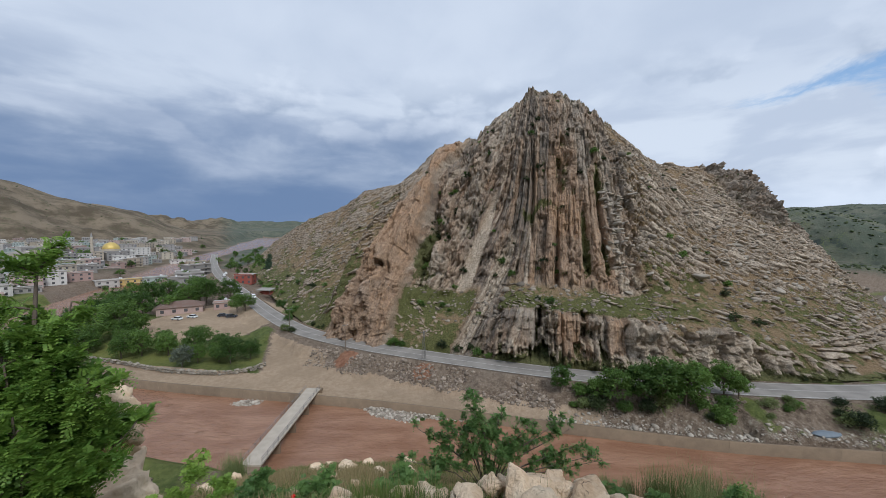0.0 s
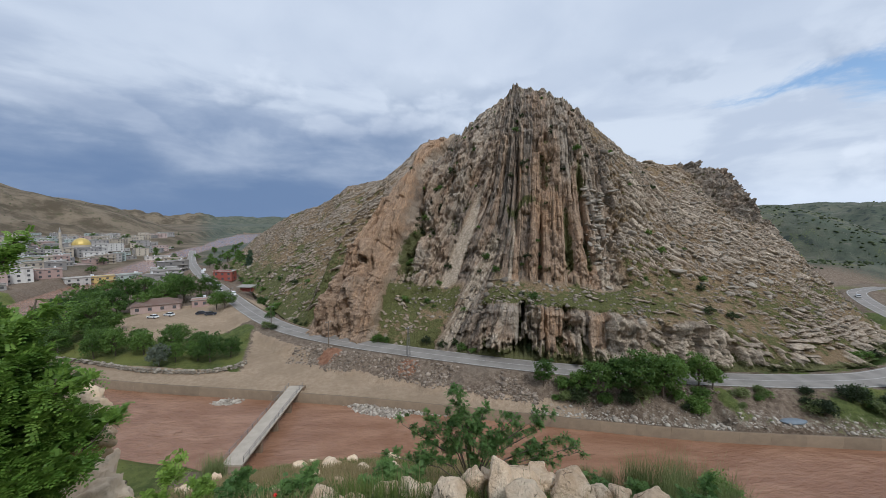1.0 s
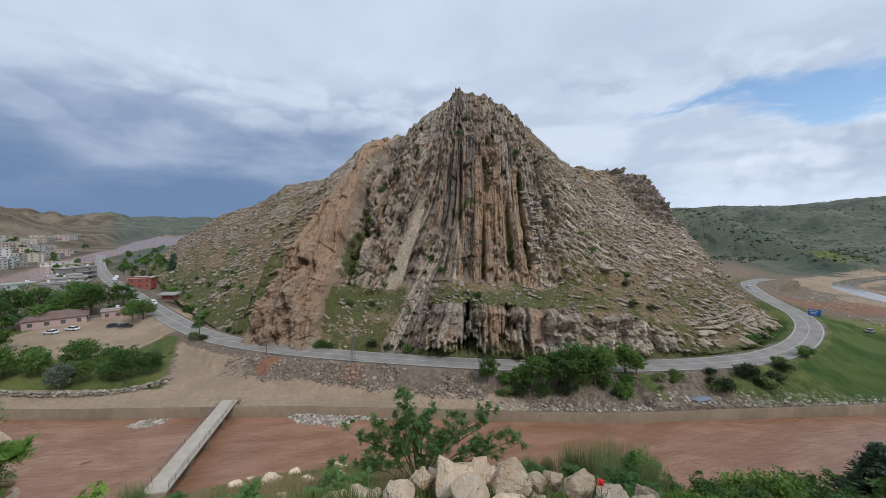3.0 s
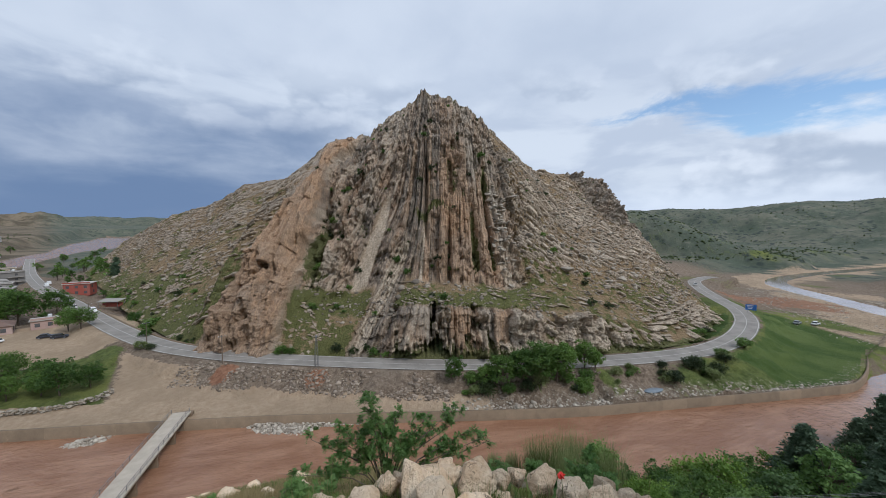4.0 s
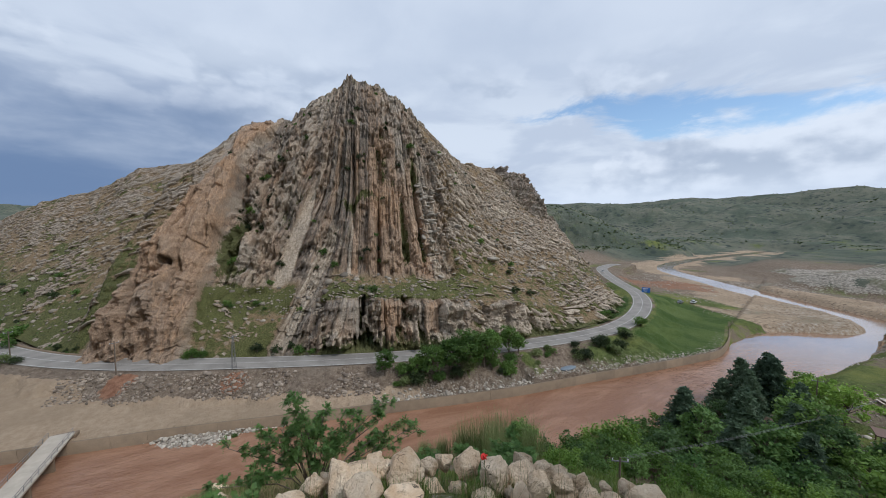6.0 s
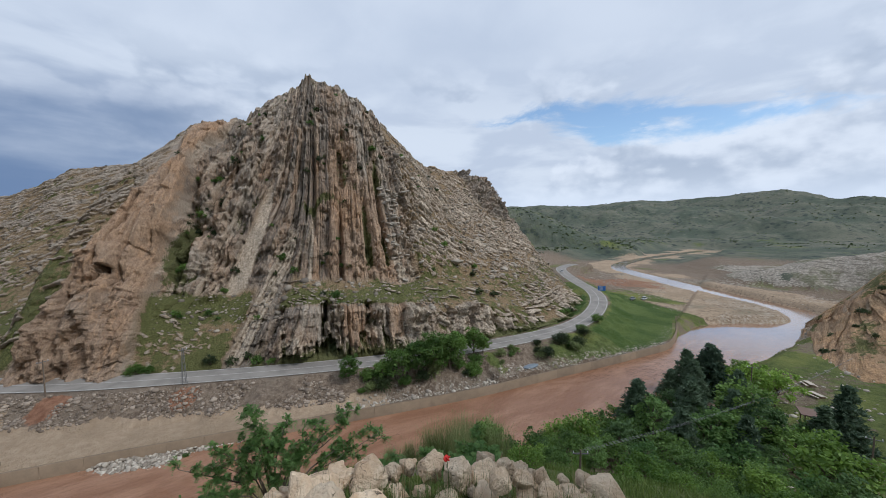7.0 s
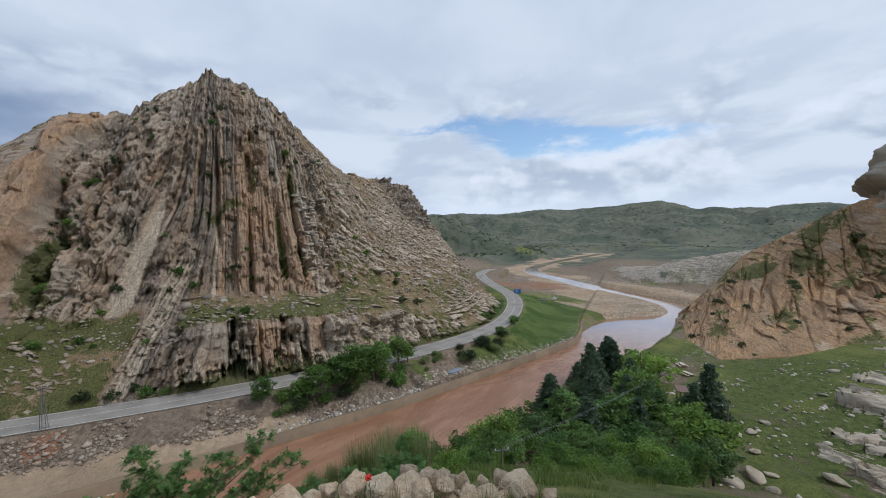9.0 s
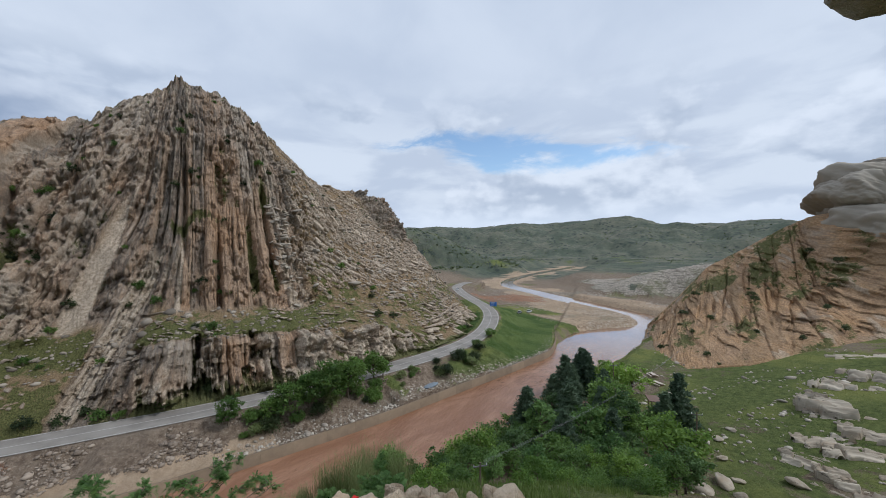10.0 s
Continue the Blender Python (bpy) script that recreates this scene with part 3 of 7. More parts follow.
    masks["green"] = np.clip(park + 0.85 * slope_green * sstep(r, 1.5, 4.5) * (r < 240) + (0.55 + 0.5 * n1) * (az > 60) * (r < 190) * (dws < 0) + (0.40 + 0.9 * n1 + 0.25 * sstep(x, 60, 90)) * (x > 36) * (x < 190) * (sw > 0) * (dr > 4.6) * (dw < 60), 0, 1) * (dc > half)
    valley = sstep(r, 235, 260) * (1 - sstep(r, 800, 1000)) * sstep(az, 25, 40) * (0.12 + 0.8 * n1) * (z < 20)
    masks["green"] = np.clip(masks["green"] + np.clip(valley, 0, 1) + 0.40 * spur * sstep(fbm(x / 14, y / 14, 47, 5), -0.15, 0.35), 0, 1)
    masks["sand"] = np.clip(open_flat * (x > 172) * sstep(shore + 30 * n1, np.interp(r, [235, 300], [60, 26]), np.interp(r, [235, 300], [40, 6])) * 0.62 * (dc > half - 3) * (r > 150) + (in_wall_span & (sw > 0) & (dr > 6.5) & (x > -140) & (x < 33)) * (1 - park) * np.where(x < -34, z < 6.2, z < 3.55) + sstep(np.hypot(x + 92, y - 150), 34, 26), 0, 1)
    inside_field = (sw > 0) * (dr > 5.5) * sstep(x + 0.25 * y, 122, 128) * sstep(x - 0.2 * y, 172, 164) * (y < 112) * (dw > 1.5)
    masks["field"] = inside_field
    masks["sand"] *= 1 - np.clip(inside_field, 0, 1)
    masks["green"] *= 1 - np.clip(masks["sand"], 0, 1)
    stony = sstep(np.abs(r - 325), 70, 30) * sstep(az, 67, 72) * (z > 5) * sstep(fbm(x / 26, y / 26, 44, 4), -0.3, 0.1)
    shingle = in_wall_span & (sw > 0) & (dw < 5) & (x > 26) & (dw > 0.5)
    masks["stone"] = np.clip(0.45 * open_flat * (x > 172) * sstep(shore, 45, 20) * (r < 330) * sstep(n1, -0.25, 0.15) + stony + 0.30 * spur * sstep(fbm(x / 12, y / 12, 48, 4), 0.05, 0.4) + 0.35 * shingle + 0.8 * ((bar > 0.25) & (dws < 0.1)) + 0.45 * (1 - sstep(r + 3.5 * n2, 5, 12)), 0, 1)
    earth = sstep(bank - 3.4, 0, 0.8) * (dr > 5.4) * (x > -32) * (x < 22) * sstep(n1, -0.25, 0.2)
    bars_red = sstep(np.hypot((x - 232) / 28, (y - 134) / 24) + 0.8 * n1, 1.0, 0.7) * (dr > 5)
    rust = sstep(np.hypot(x + 27.5, y - 101), 4.5, 2.0) + sstep(np.hypot(x + 5.2, y - 91.5), 4.0, 1.5)
    masks["red"] = np.clip(earth * 0.12 + 0.85 * rust * (dr > 5) + 0.6 * bars_red, 0, 1)
    return z, masks


def gz(x, y):
    return float(ground_z(np.array([x]), np.array([y]))[0])


# ---- ground: one sheet to the horizon ----
az_fine = np.arange(-62, 108, 0.27)
az_all = np.radians(np.concatenate([az_fine, np.arange(108, 298, 4.0)]))
radii = np.concatenate([[0.004, 0.15], np.geomspace(0.4, 45, 90), np.arange(45.7, 135, 0.7), np.geomspace(135.5, 420, 110), np.geomspace(424, 720, 75), np.geomspace(730, 4850, 85)])
GX, GY = radii[:, None] * np.sin(az_all), radii[:, None] * np.cos(az_all)
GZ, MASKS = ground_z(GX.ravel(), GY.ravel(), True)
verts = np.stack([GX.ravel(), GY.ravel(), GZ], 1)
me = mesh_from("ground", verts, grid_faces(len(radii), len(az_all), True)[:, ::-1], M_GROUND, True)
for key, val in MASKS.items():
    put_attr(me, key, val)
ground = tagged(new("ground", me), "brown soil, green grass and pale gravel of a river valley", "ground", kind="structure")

wx = np.array([(-2500, -100), (1500, -100), (1500, 3000), (-2500, 3000)])
me = mesh_from("water", [(*p, 0.4) for p in wx], [(0, 1, 2, 3)], M_WATER)
tagged(new("water", me), "muddy reddish brown river water", "river", kind="structure")

# ---- mountain of upright limestone beds ----
BASE = [(-190, 350), (-135, 262), (-112, 226), (-88, 186), (-64, 151), (-51, 133), (-42, 123.5), (-27, 113.5), (-6, 104), (7, 98.5), (21, 93), (32, 90), (42, 87.3), (58, 84), (82, 81.7), (104, 83.5), (120, 89.5), (138, 100), (152, 111), (170, 133), (196, 162), (226, 193)]
RIDGE = [(-181, 390, 30.0), (-147, 356, 43.2), (-121, 328, 51.9), (-85, 298, 59.2), (-58, 274, 71.5), (-20, 240, 74.0), (-9, 205, 80.5), (-2, 195, 86.0), (15, 184, 87.3), (23, 173, 92.6), (39, 164, 104.2), (50, 158, 100.4), (58, 156, 96.6), (69, 159, 89.6), (84, 167, 81.9), (102, 175, 74.0), (121, 181, 73.3), (140, 187, 74.6), (157, 189, 72.2), (171, 194, 34.0), (194, 195, 16.0), (223, 201, 15.0)]
COLS = np.arange(len(BASE), dtype=float)
BASE_A, RIDGE_A = np.array(BASE, float), np.array(RIDGE, float)
ARC = np.concatenate([[0], np.cumsum(np.hypot(*np.diff((BASE_A * 0.55 + RIDGE_A[:, :2] * 0.45), axis=0).T))])
V_KNOTS = np.array([0, 0.1, 0.28, 0.72, 1.0])
TALUS = np.array([[0, 0.10, 0.28, 0.72, 1], [0, 0.075, 0.235, 0.68, 1]])
FACE = np.array([[0, 0.040, 0.25, 0.62, 1], [0, 0.125, 0.205, 0.74, 1]])
APRON = np.array([[0, 0.085, 0.25, 0.62, 1], [0, 0.085, 0.20, 0.74, 1]])
BUTT = np.array([[0, 0.06, 0.17, 0.50, 1], [0, 0.10, 0.29, 0.66, 1]])


def knots(v, table):
    return np.interp(v, V_KNOTS, table)


def ribs(x, h, width, length, seed):
    """Upright beds side by side: a random stand of each broken length, a rounded front (0 at its joints, 1 in its middle) and a random number for the bed."""
    c = np.floor(x / width)
    fr = x / width - c
    off = hashed(c, c * 0, seed) * 37.0
    seg = np.floor((h + off) / (length * (0.6 + 0.8 * hashed(c, c * 0 + 3, seed))))
    return hashed(c, seg, seed + 1) - 0.5, np.sqrt(np.clip(1 - (2 * fr - 1) ** 4, 0, 1)), hashed(c, c * 0 + 9, seed)


def plates(a, b, long, wide, seed, share):
    """Tilted slabs lying along a: how far each stands out, 0 between them."""
    a, b = a + 0.5 * wide * fbm(a / wide, b / wide, seed, 2), b + 0.7 * wide * fbm(a / long, b / wide, seed + 5, 3)
    row = np.floor(b / wide)
    run = a / long * (0.7 + 0.6 * hashed(row, row * 0, seed + 1)) + 11 * hashed(row, row * 0 + 1, seed + 1)
    col = np.floor(run)
    edge = np.minimum(np.minimum(run - col, 1 - run + col) * long, np.minimum(b / wide - row, 1 - b / wide + row) * wide)
    pick = hashed(col, row, seed + 2)
    tall = 0.35 + 0.65 * hashed(col, row, seed + 3)
    return sstep(edge, 0.02 * wide, 0.30 * wide) * tall * (pick < share)


def mountain_point(u, v, relief=True):
    """A place on the mountain: u runs along its foot in columns, v from the foot (0) to the crest (1)."""
    u, v = np.asarray(u, float), np.asarray(v, float)
    bx, by = np.interp(u, COLS, BASE_A[:, 0]), np.interp(u, COLS, BASE_A[:, 1])
    rx, ry, rz = (np.interp(u, COLS, RIDGE_A[:, k]) for k in range(3))
    s = np.interp(u, COLS, ARC)
    face = sstep(u, 6.6, 8.5) * (1 - sstep(u, 13.2, 15.0))
    butt = sstep(u, 5.2, 5.9) * (1 - sstep(u, 6.9, 8.0))
    rest = np.clip(1 - face - butt, 0, 1)
    cliff = sstep(u - 1.6 * v, 9.0, 9.35)
    wfrac = face * (cliff * knots(v, FACE[0]) + (1 - cliff) * knots(v, APRON[0])) + butt * knots(v, BUTT[0]) + rest * knots(v, TALUS[0])
    zfrac = face * (cliff * knots(v, FACE[1]) + (1 - cliff) * knots(v, APRON[1])) + butt * knots(v, BUTT[1]) + rest * knots(v, TALUS[1])
    tot = face + butt + rest
    wfrac, zfrac = wfrac / tot, zfrac / tot
    base_z = 6.7
    x, y, z = bx + (rx - bx) * wfrac, by + (ry - by) * wfrac, base_z + (rz - base_z) * zfrac
    h = z
    ox, oy = bx - rx, by - ry
    ol = np.hypot(ox, oy)
    run = v * np.hypot(ol, rz - base_z)
    ox, oy = ox / ol, oy / ol
    crag = sstep(u, 16.2, 16.7) * (1 - sstep(u, 18.4, 19.2)) * sstep(v + 0.08 * (u - 17), 0.52, 0.72)
    steep = sstep(u, 7.40, 7.52) * (1 - sstep(u + 0.5 * fbm(s / 6, h / 9, 20, 3), 12.7, 13.3))
    wob = 0.10 * fbm(s / 5, h / 8, 23, 3)
    # beds lean towards the peak on both flanks
    sw = s + 1.1 * fbm(s / 14, h / 30, 3, 3) + 0.30 * fbm(s / 2.5, h / 7, 4, 2)
    sw = sw - 0.40 * (h - 30) * (1 - sstep(u, 9.3, 10.4)) + 0.10 * (h - 30) * sstep(u, 11.8, 12.8)
    v1, r1, _ = ribs(sw, h, 8.6, 90, 50)
    v2, r2, t2 = ribs(sw + 0.5, h, 3.4, 34, 60)
    v3, r3, t3 = ribs(sw, h, 1.45, 13, 70)
    v4, _, t4 = ribs(sw, h, 0.7, 6, 80)
    columns = 4.2 * v1 + 1.2 * (r1 - 0.8) + 3.4 * v2 + 1.5 * (r2 - 0.8) + 1.7 * v3 + 0.75 * (r3 - 0.8) + 0.55 * v4
    # blocky, shattered rock between the clean beds
    wild_s, wild_h = sw + 1.6 * fbm(s / 3, h / 3, 46, 3), h + 2.2 * fbm(s / 3, h / 4, 47, 3)
    blocks = 2.0 * (hashed(np.floor(wild_s / 1.9), np.floor(wild_h / 2.6 + 7 * hashed(np.floor(wild_s / 1.9), wild_s * 0, 48)), 49) - 0.5)
    blocks = blocks + 1.0 * (hashed(np.floor(wild_s / 0.9), np.floor(wild_h / 1.3), 52) - 0.5) + 2.6 * fbm(s / 6, h / 7, 53, 5)
    centre = sstep(u, 9.3, 9.9) * (1 - sstep(u, 12.1, 12.7))
    clean = sstep(1.3 * fbm(s / 9, h / 16, 45, 4) + 0.62 * centre - 0.26 - 0.55 * sstep(v, 0.60, 0.90), -0.22, 0.22)
    bench = sstep(v, 0.125, 0.155) * (1 - sstep(v + 0.05 * fbm(s / 5, v * 0, 19, 3), 0.24, 0.29))
    apron_low = (1 - sstep(v + 0.03 * fbm(s / 4, v * 0, 18, 3), np.interp(u, [7.4, 7.9, 8.5, 9.0, 9.4], [0.10, 0.20, 0.22, 0.14, 0.0]), np.interp(u, [7.4, 7.9, 8.5, 9.0, 9.4], [0.13, 0.24, 0.26, 0.18, 0.02])))
    apron_low = apron_low * sstep(u, 7.4, 7.55) * (1 - cliff)
    stripe_u = u - 0.030 * (h - 20)
    stripes = np.exp(-((stripe_u + 0.6 * wob - 9.22) / 0.25) ** 4) * (1 - sstep(v, 0.38, 0.46))
    apron_low = apron_low * (1 - stripes)
    bench = bench * (1 - stripes)
    live = steep * (1 - 0.93 * bench) * (1 - 0.92 * apron_low)
    d = live * (columns * (0.30 + 0.70 * clean) + blocks * (1.35 - 0.85 * clean)) * (1 - 0.45 * sstep(v, 0.82, 0.97))
    d = d + (1 - steep) * crag * (2.2 * blocks + 1.4 * columns * 0.5)
    d = d * sstep(v, 0.0, 0.03)
    # striped thin beds that run down to the road, and the band of pale fins along the foot
    top = np.interp(u, [9.3, 12.9, 13.5, 13.9, 14.6, 17.5, 18.5], [0.150, 0.145, 0.125, 0.090, 0.060, 0.045, 0.0])
    group = hashed(np.floor((s + 1.5 * fbm(s / 4, h / 9, 98, 2)) / 5.2), s * 0, 99)
    top = top * (0.62 + 0.50 * hashed(np.floor(s / 2.3), s * 0, 92)) * np.where(group > 0.24, 1.0, 0.35)
    fins = sstep(u, 9.45, 9.6) * (1 - sstep(v, top * 0.88, top + 0.001)) * (1 - sstep(u, 17.6, 18.4))
    f1, g1, q1 = ribs(s + 0.8 * fbm(s / 5, h / 6, 93, 2), h, 2.9, 60, 90)
    f2, g2, q2 = ribs(s + 0.6 * fbm(s / 3, h / 4, 94, 2), h, 1.2, 9, 91)
    f3, g3, q3 = ribs(s + 0.4 * fbm(s / 2, h / 2, 153, 2), h, 0.62, 3.2, 154)
    d = d + fins * sstep(v, 0.0, 0.02) * (3.0 * f1 + 1.8 * (g1 - 0.6) + 2.0 * f2 + 0.9 * (g2 - 0.6) + 1.5 * blocks + 1.2 * f3 + 0.4 * (g3 - 0.6) + 1.3 * fbm(s / 3, h / 3, 95, 5) - 0.4 - 1.5 * sstep(v / (top + 0.01), 0.6, 0.95))
    # large forms: buttress, gully beside it, smooth pale slab
    left_edge = np.interp(v, [0, 0.22, 0.36, 0.51, 0.69, 0.78, 0.88, 0.93, 1], [6.2, 6.62, 6.58, 6.78, 7.10, 7.22, 7.08, 7.04, 7.1])
    tower = sstep(u + 1.2 * wob, left_edge, left_edge + 0.09) * (1 - sstep(u + 0.7 * wob, 7.42 + 0.4 * sstep(v, 0.75, 1.0), 7.50 + 0.5 * sstep(v, 0.75, 1.0))) * (1 - 0.5 * sstep(v, 0.97, 1.0))
    smooth_face = tower * sstep(v + 0.5 * wob, 0.27, 0.32)
    cracks = np.exp(-((u + wob * 0.6 - 6.98 - 0.42 * (v - 0.4)) / 0.022) ** 2) * sstep(v, 0.27, 0.33) * (1 - sstep(v, 0.62, 0.7)) + 0.6 * np.exp(-((u + wob - 7.2 - 0.3 * (v - 0.4)) / 0.016) ** 2) * (v > 0.1) + 0.8 * np.exp(-((u + wob - 6.75 + 0.6 * (v - 0.2)) / 0.02) ** 2) * (1 - sstep(v, 0.25, 0.3))
    gully = np.exp(-((u + 2.0 * wob - 7.62 - 0.12 * fbm(h / 9, h * 0, 17, 3)) / (0.10 + 0.10 * np.exp(-((v - 0.36) / 0.10) ** 2))) ** 2) * sstep(v, 0.20, 0.28) * (1 - sstep(v, 0.60, 0.85))
    slab_mid = np.interp(h, [20, 23, 33, 43, 55, 62], [8.52, 8.60, 8.78, 9.06, 9.26, 9.40])
    slab_half = np.interp(h, [20, 24, 34, 46, 60], [0.10, 0.24, 0.22, 0.15, 0.05])
    slab = (1 - sstep(np.abs(u + 0.35 * wob - slab_mid) / slab_half, 0.75, 1.0)) * sstep(h, 21, 23) * (1 - sstep(h, 52, 60))
    lumpy = sstep(u, 7.50, 7.64) * (1 - sstep(u, slab_mid - slab_half - 0.12, slab_mid - slab_half)) * (1 - apron_low) * (1 - sstep(v, 0.6, 0.75))
    slot = np.exp(-((u - 10.79 - 0.2 * (v - 0.3)) / 0.055) ** 2) * sstep(v, 0.25, 0.28) * (1 - sstep(v, 0.38, 0.50)) + 0.9 * np.exp(-((u - 11.70) / 0.13) ** 2) * sstep(v, 0.30, 0.34) * (1 - sstep(v, 0.48, 0.54))
    slot = slot + 0.7 * np.exp(-((u - 10.15) / 0.06) ** 2) * sstep(v, 0.36, 0.42) * (1 - sstep(v, 0.6, 0.7)) + 0.6 * np.exp(-((u - 12.2) / 0.06) ** 2) * sstep(v, 0.3, 0.34) * (1 - sstep(v, 0.62, 0.7)) + 0.6 * np.exp(-((u - 10.9) / 0.10) ** 2) * sstep(v, 0.53, 0.56) * (1 - sstep(v, 0.62, 0.66))
    notch = np.exp(-((u - 10.36) / 0.05) ** 4) * sstep(v, 0.08, 0.09) * (1 - sstep(v, 0.15, 0.16))
    cave = (np.abs(u - 7.09) < 0.055) & (np.abs(v - 0.287) < 0.011)
    plane = 3.2 * (hashed(np.floor((s + 1.2 * fbm(s / 6, h / 12, 31, 3)) / 5.5), np.floor((h + 3 * fbm(s / 7, h / 7, 32, 3)) / 17), 33) - 0.5) + 1.6 * (hashed(np.floor((s + 0.8 * fbm(s / 3, h / 6, 34, 3)) / 2.4), np.floor((h + 2 * fbm(s / 4, h / 4, 35, 3)) / 6.5), 36) - 0.5)
    rough = tower * plane + (1.0 - 0.72 * smooth_face) * tower * (3.2 * fbm(s / 5, h / 9, 27, 5) + 1.6 * (hashed(np.floor(wild_s / 2.6), np.floor(wild_h / 4.0), 28) - 0.5))
    d = d * (1 - 0.95 * slab) * (1 - tower) + tower * np.interp(v, [0, 0.08, 0.3, 0.7, 0.9, 1], [2.5, 5.0, 6.0, 4.2, 5.0, 2.0]) + rough + tower * (1.1 * fbm(s / 2.0, h / 3.0, 30, 5) + (0.28 + 0.5 * (1 - smooth_face)) * blocks) - 3.2 * cracks * tower - 7.0 * gully - 1.6 * slab - 5.0 * slot - 4.5 * notch - 11.0 * cave
    m1, n1, _ = ribs(sw, h, 3.8, 16, 96)
    d = d + lumpy * (1.6 * m1 + 2.0 * (n1 - 0.7) + 2.6 * fbm(s / 4, h / 5, 25, 4) + 0.8)
    e1, o1, w1 = ribs(sw - 0.08 * (h - 20), h, 1.15, 22, 97)
    d = d * (1 - 0.7 * stripes) + stripes * (2.3 * e1 + 1.2 * (o1 - 0.6) + 0.5 * blocks) * sstep(v, 0.0, 0.02)
    d = d + (5.0 * fbm(s / 38, h / 38, 21, 3) * (1 - 0.8 * sstep(v, 0.75, 0.95)) * (1 - 0.7 * tower) + 1.2 * fbm(s / 7, h / 7, 22, 4)) * sstep(v, 0.02, 0.15) * (0.35 + 0.65 * steep)
    # loose plates on the flanks, dipping away from the peak on either side
    flank_r = sstep(u, 12.5, 13.1) * (1 - crag) * (1 - fins)
    flank_l = (1 - sstep(u, left_edge - 0.22, left_edge - 0.02)) * (1 - tower)
    more = fbm(s / 14, run / 14, 37, 3)
    thick_r = np.clip(0.60 + 0.7 * more - 0.52 * (1 - sstep(v + 0.02 * (u - 13), 0.18, 0.56)) - 0.25 * sstep(v, 0.75, 0.9), 0.04, 0.85)
    a_r, b_r = 0.80 * s - 0.60 * run, 0.60 * s + 0.80 * run
    scree = np.maximum(plates(a_r, b_r, 2.6, 1.15, 100, thick_r), 1.5 * plates(a_r, b_r, 6.5, 2.3, 110, thick_r * 0.30))
    scree = np.maximum(scree, 0.6 * plates(a_r + 0.3 * b_r, b_r, 1.3, 0.75, 115, thick_r * 0.8))
    a_l, b_l = 0.88 * s + 0.47 * run, -0.47 * s + 0.88 * run
    thick_l = np.clip(0.10 + 0.6 * more + 0.38 * sstep(v, 0.15, 0.8), 0.02, 0.7)
    shelf = np.maximum(plates(a_l, b_l, 6.0, 1.9, 120, thick_l), 0.7 * plates(a_l, b_l, 2.6, 1.1, 130, thick_l * 0.8))
    ledge = plates(s + 0.15 * run, run, 7.0, 1.8, 140, np.clip(0.34 + 1.1 * more, 0, 1)) * sstep(u, 13.6, 14.4) * (1 - sstep(v, 0.10, 0.15)) * (1 - sstep(u, 18.2, 18.8))
    loose = plates(a_r + 2.5 * fbm(s / 5, run / 5, 151, 2), b_r + 2.5 * fbm(s / 4, run / 4, 152, 2), 1.6, 1.0, 150, np.clip(0.10 + 0.7 * more, 0, 0.5)) * np.clip(bench * steep + 0.45 * apron_low, 0, 1)
    ramp = sstep(v, 0.02, 0.06)
    d = d + ramp * (1.25 * scree * flank_r + 1.5 * shelf * flank_l + 1.8 * ledge + 1.1 * loose + (flank_r + flank_l) * 0.7 * fbm(s / 2.2, run / 2.2, 26, 3))
    crest = sstep(v, 0.86, 1.0)
    zj = crest * (0.2 + 0.8 * np.clip(steep + 0.7 * crag + 0.5 * tower, 0, 1)) * (0.9 * v2 + 0.6 * v3 + 2.8 * fbm(s / 6.0, s / 8.0, 29, 5))
    x, y, z = x + ox * d, y + oy * d, z + 0.35 * d * sstep(v, 0.03, 0.1) + zj
    if not relief:
        return x, y, z
    masks = {}
    low_mid = sstep(v, 0.20, 0.26) * (1 - sstep(v, 0.50, 0.78))
    masks["ochre"] = np.clip(tower * (0.75 + 0.5 * fbm(s / 7, h / 10, 33, 4)) * (1 - 0.25 * (1 - sstep(v, 0.16, 0.3)))
                             + 0.55 * lumpy * sstep(fbm(s / 6, h / 9, 35, 4), -0.25, 0.2)
                             + live * (1 - lumpy) * (0.22 + 0.42 * centre) * (1 - 0.6 * sstep(v, 0.6, 0.85)) * sstep(t2 + 0.7 * fbm(s / 6, h / 22, 34, 4) + 0.25 * low_mid, 0.35, 0.8)
                             + 0.30 * fins * (1 - sstep(u, 11.8, 12.2)) * sstep(f1, -0.1, 0.3)
                             + 0.6 * np.exp(-((u - 19.6) / 0.8) ** 2) * sstep(v, 0.35, 0.7), 0, 1)
    masks["pale"] = np.clip(0.85 * slab + fins * (0.75 + 0.25 * sstep(u, 11.7, 12.1)) * sstep(q1 + 0.6 * q2 + 0.5 * (q3 - 0.5) + 0.9 * fbm(s / 2.5, h / 5, 36, 3), 0.10, 0.70)
                            + 0.85 * stripes * (w1 > 0.45) + 0.55 * live * (1 - lumpy) * low_mid * (t3 > 0.72) * (1 - sstep(v, 0.34, 0.46))
                            + 0.30 * live * (t3 > 0.8) + 0.45 * lumpy * (t4 > 0.4) * (1 - sstep(v, 0.3, 0.42))
                            + 0.85 * scree * flank_r + 0.50 * shelf * flank_l + 0.9 * ledge + 0.8 * loose, 0, 1)
    apron = np.clip((flank_r * (1 - sstep(scree, 0.05, 0.30)) + flank_l * (1 - sstep(shelf, 0.05, 0.30))) * (1 - sstep(ledge, 0.05, 0.3)) + (bench * steep + apron_low) * (1 - sstep(loose, 0.05, 0.3)), 0, 1)
    masks["soil"] = np.clip(apron * 1.1, 0, 1)
    hollow = sstep(-d, 1.5, 4.0)
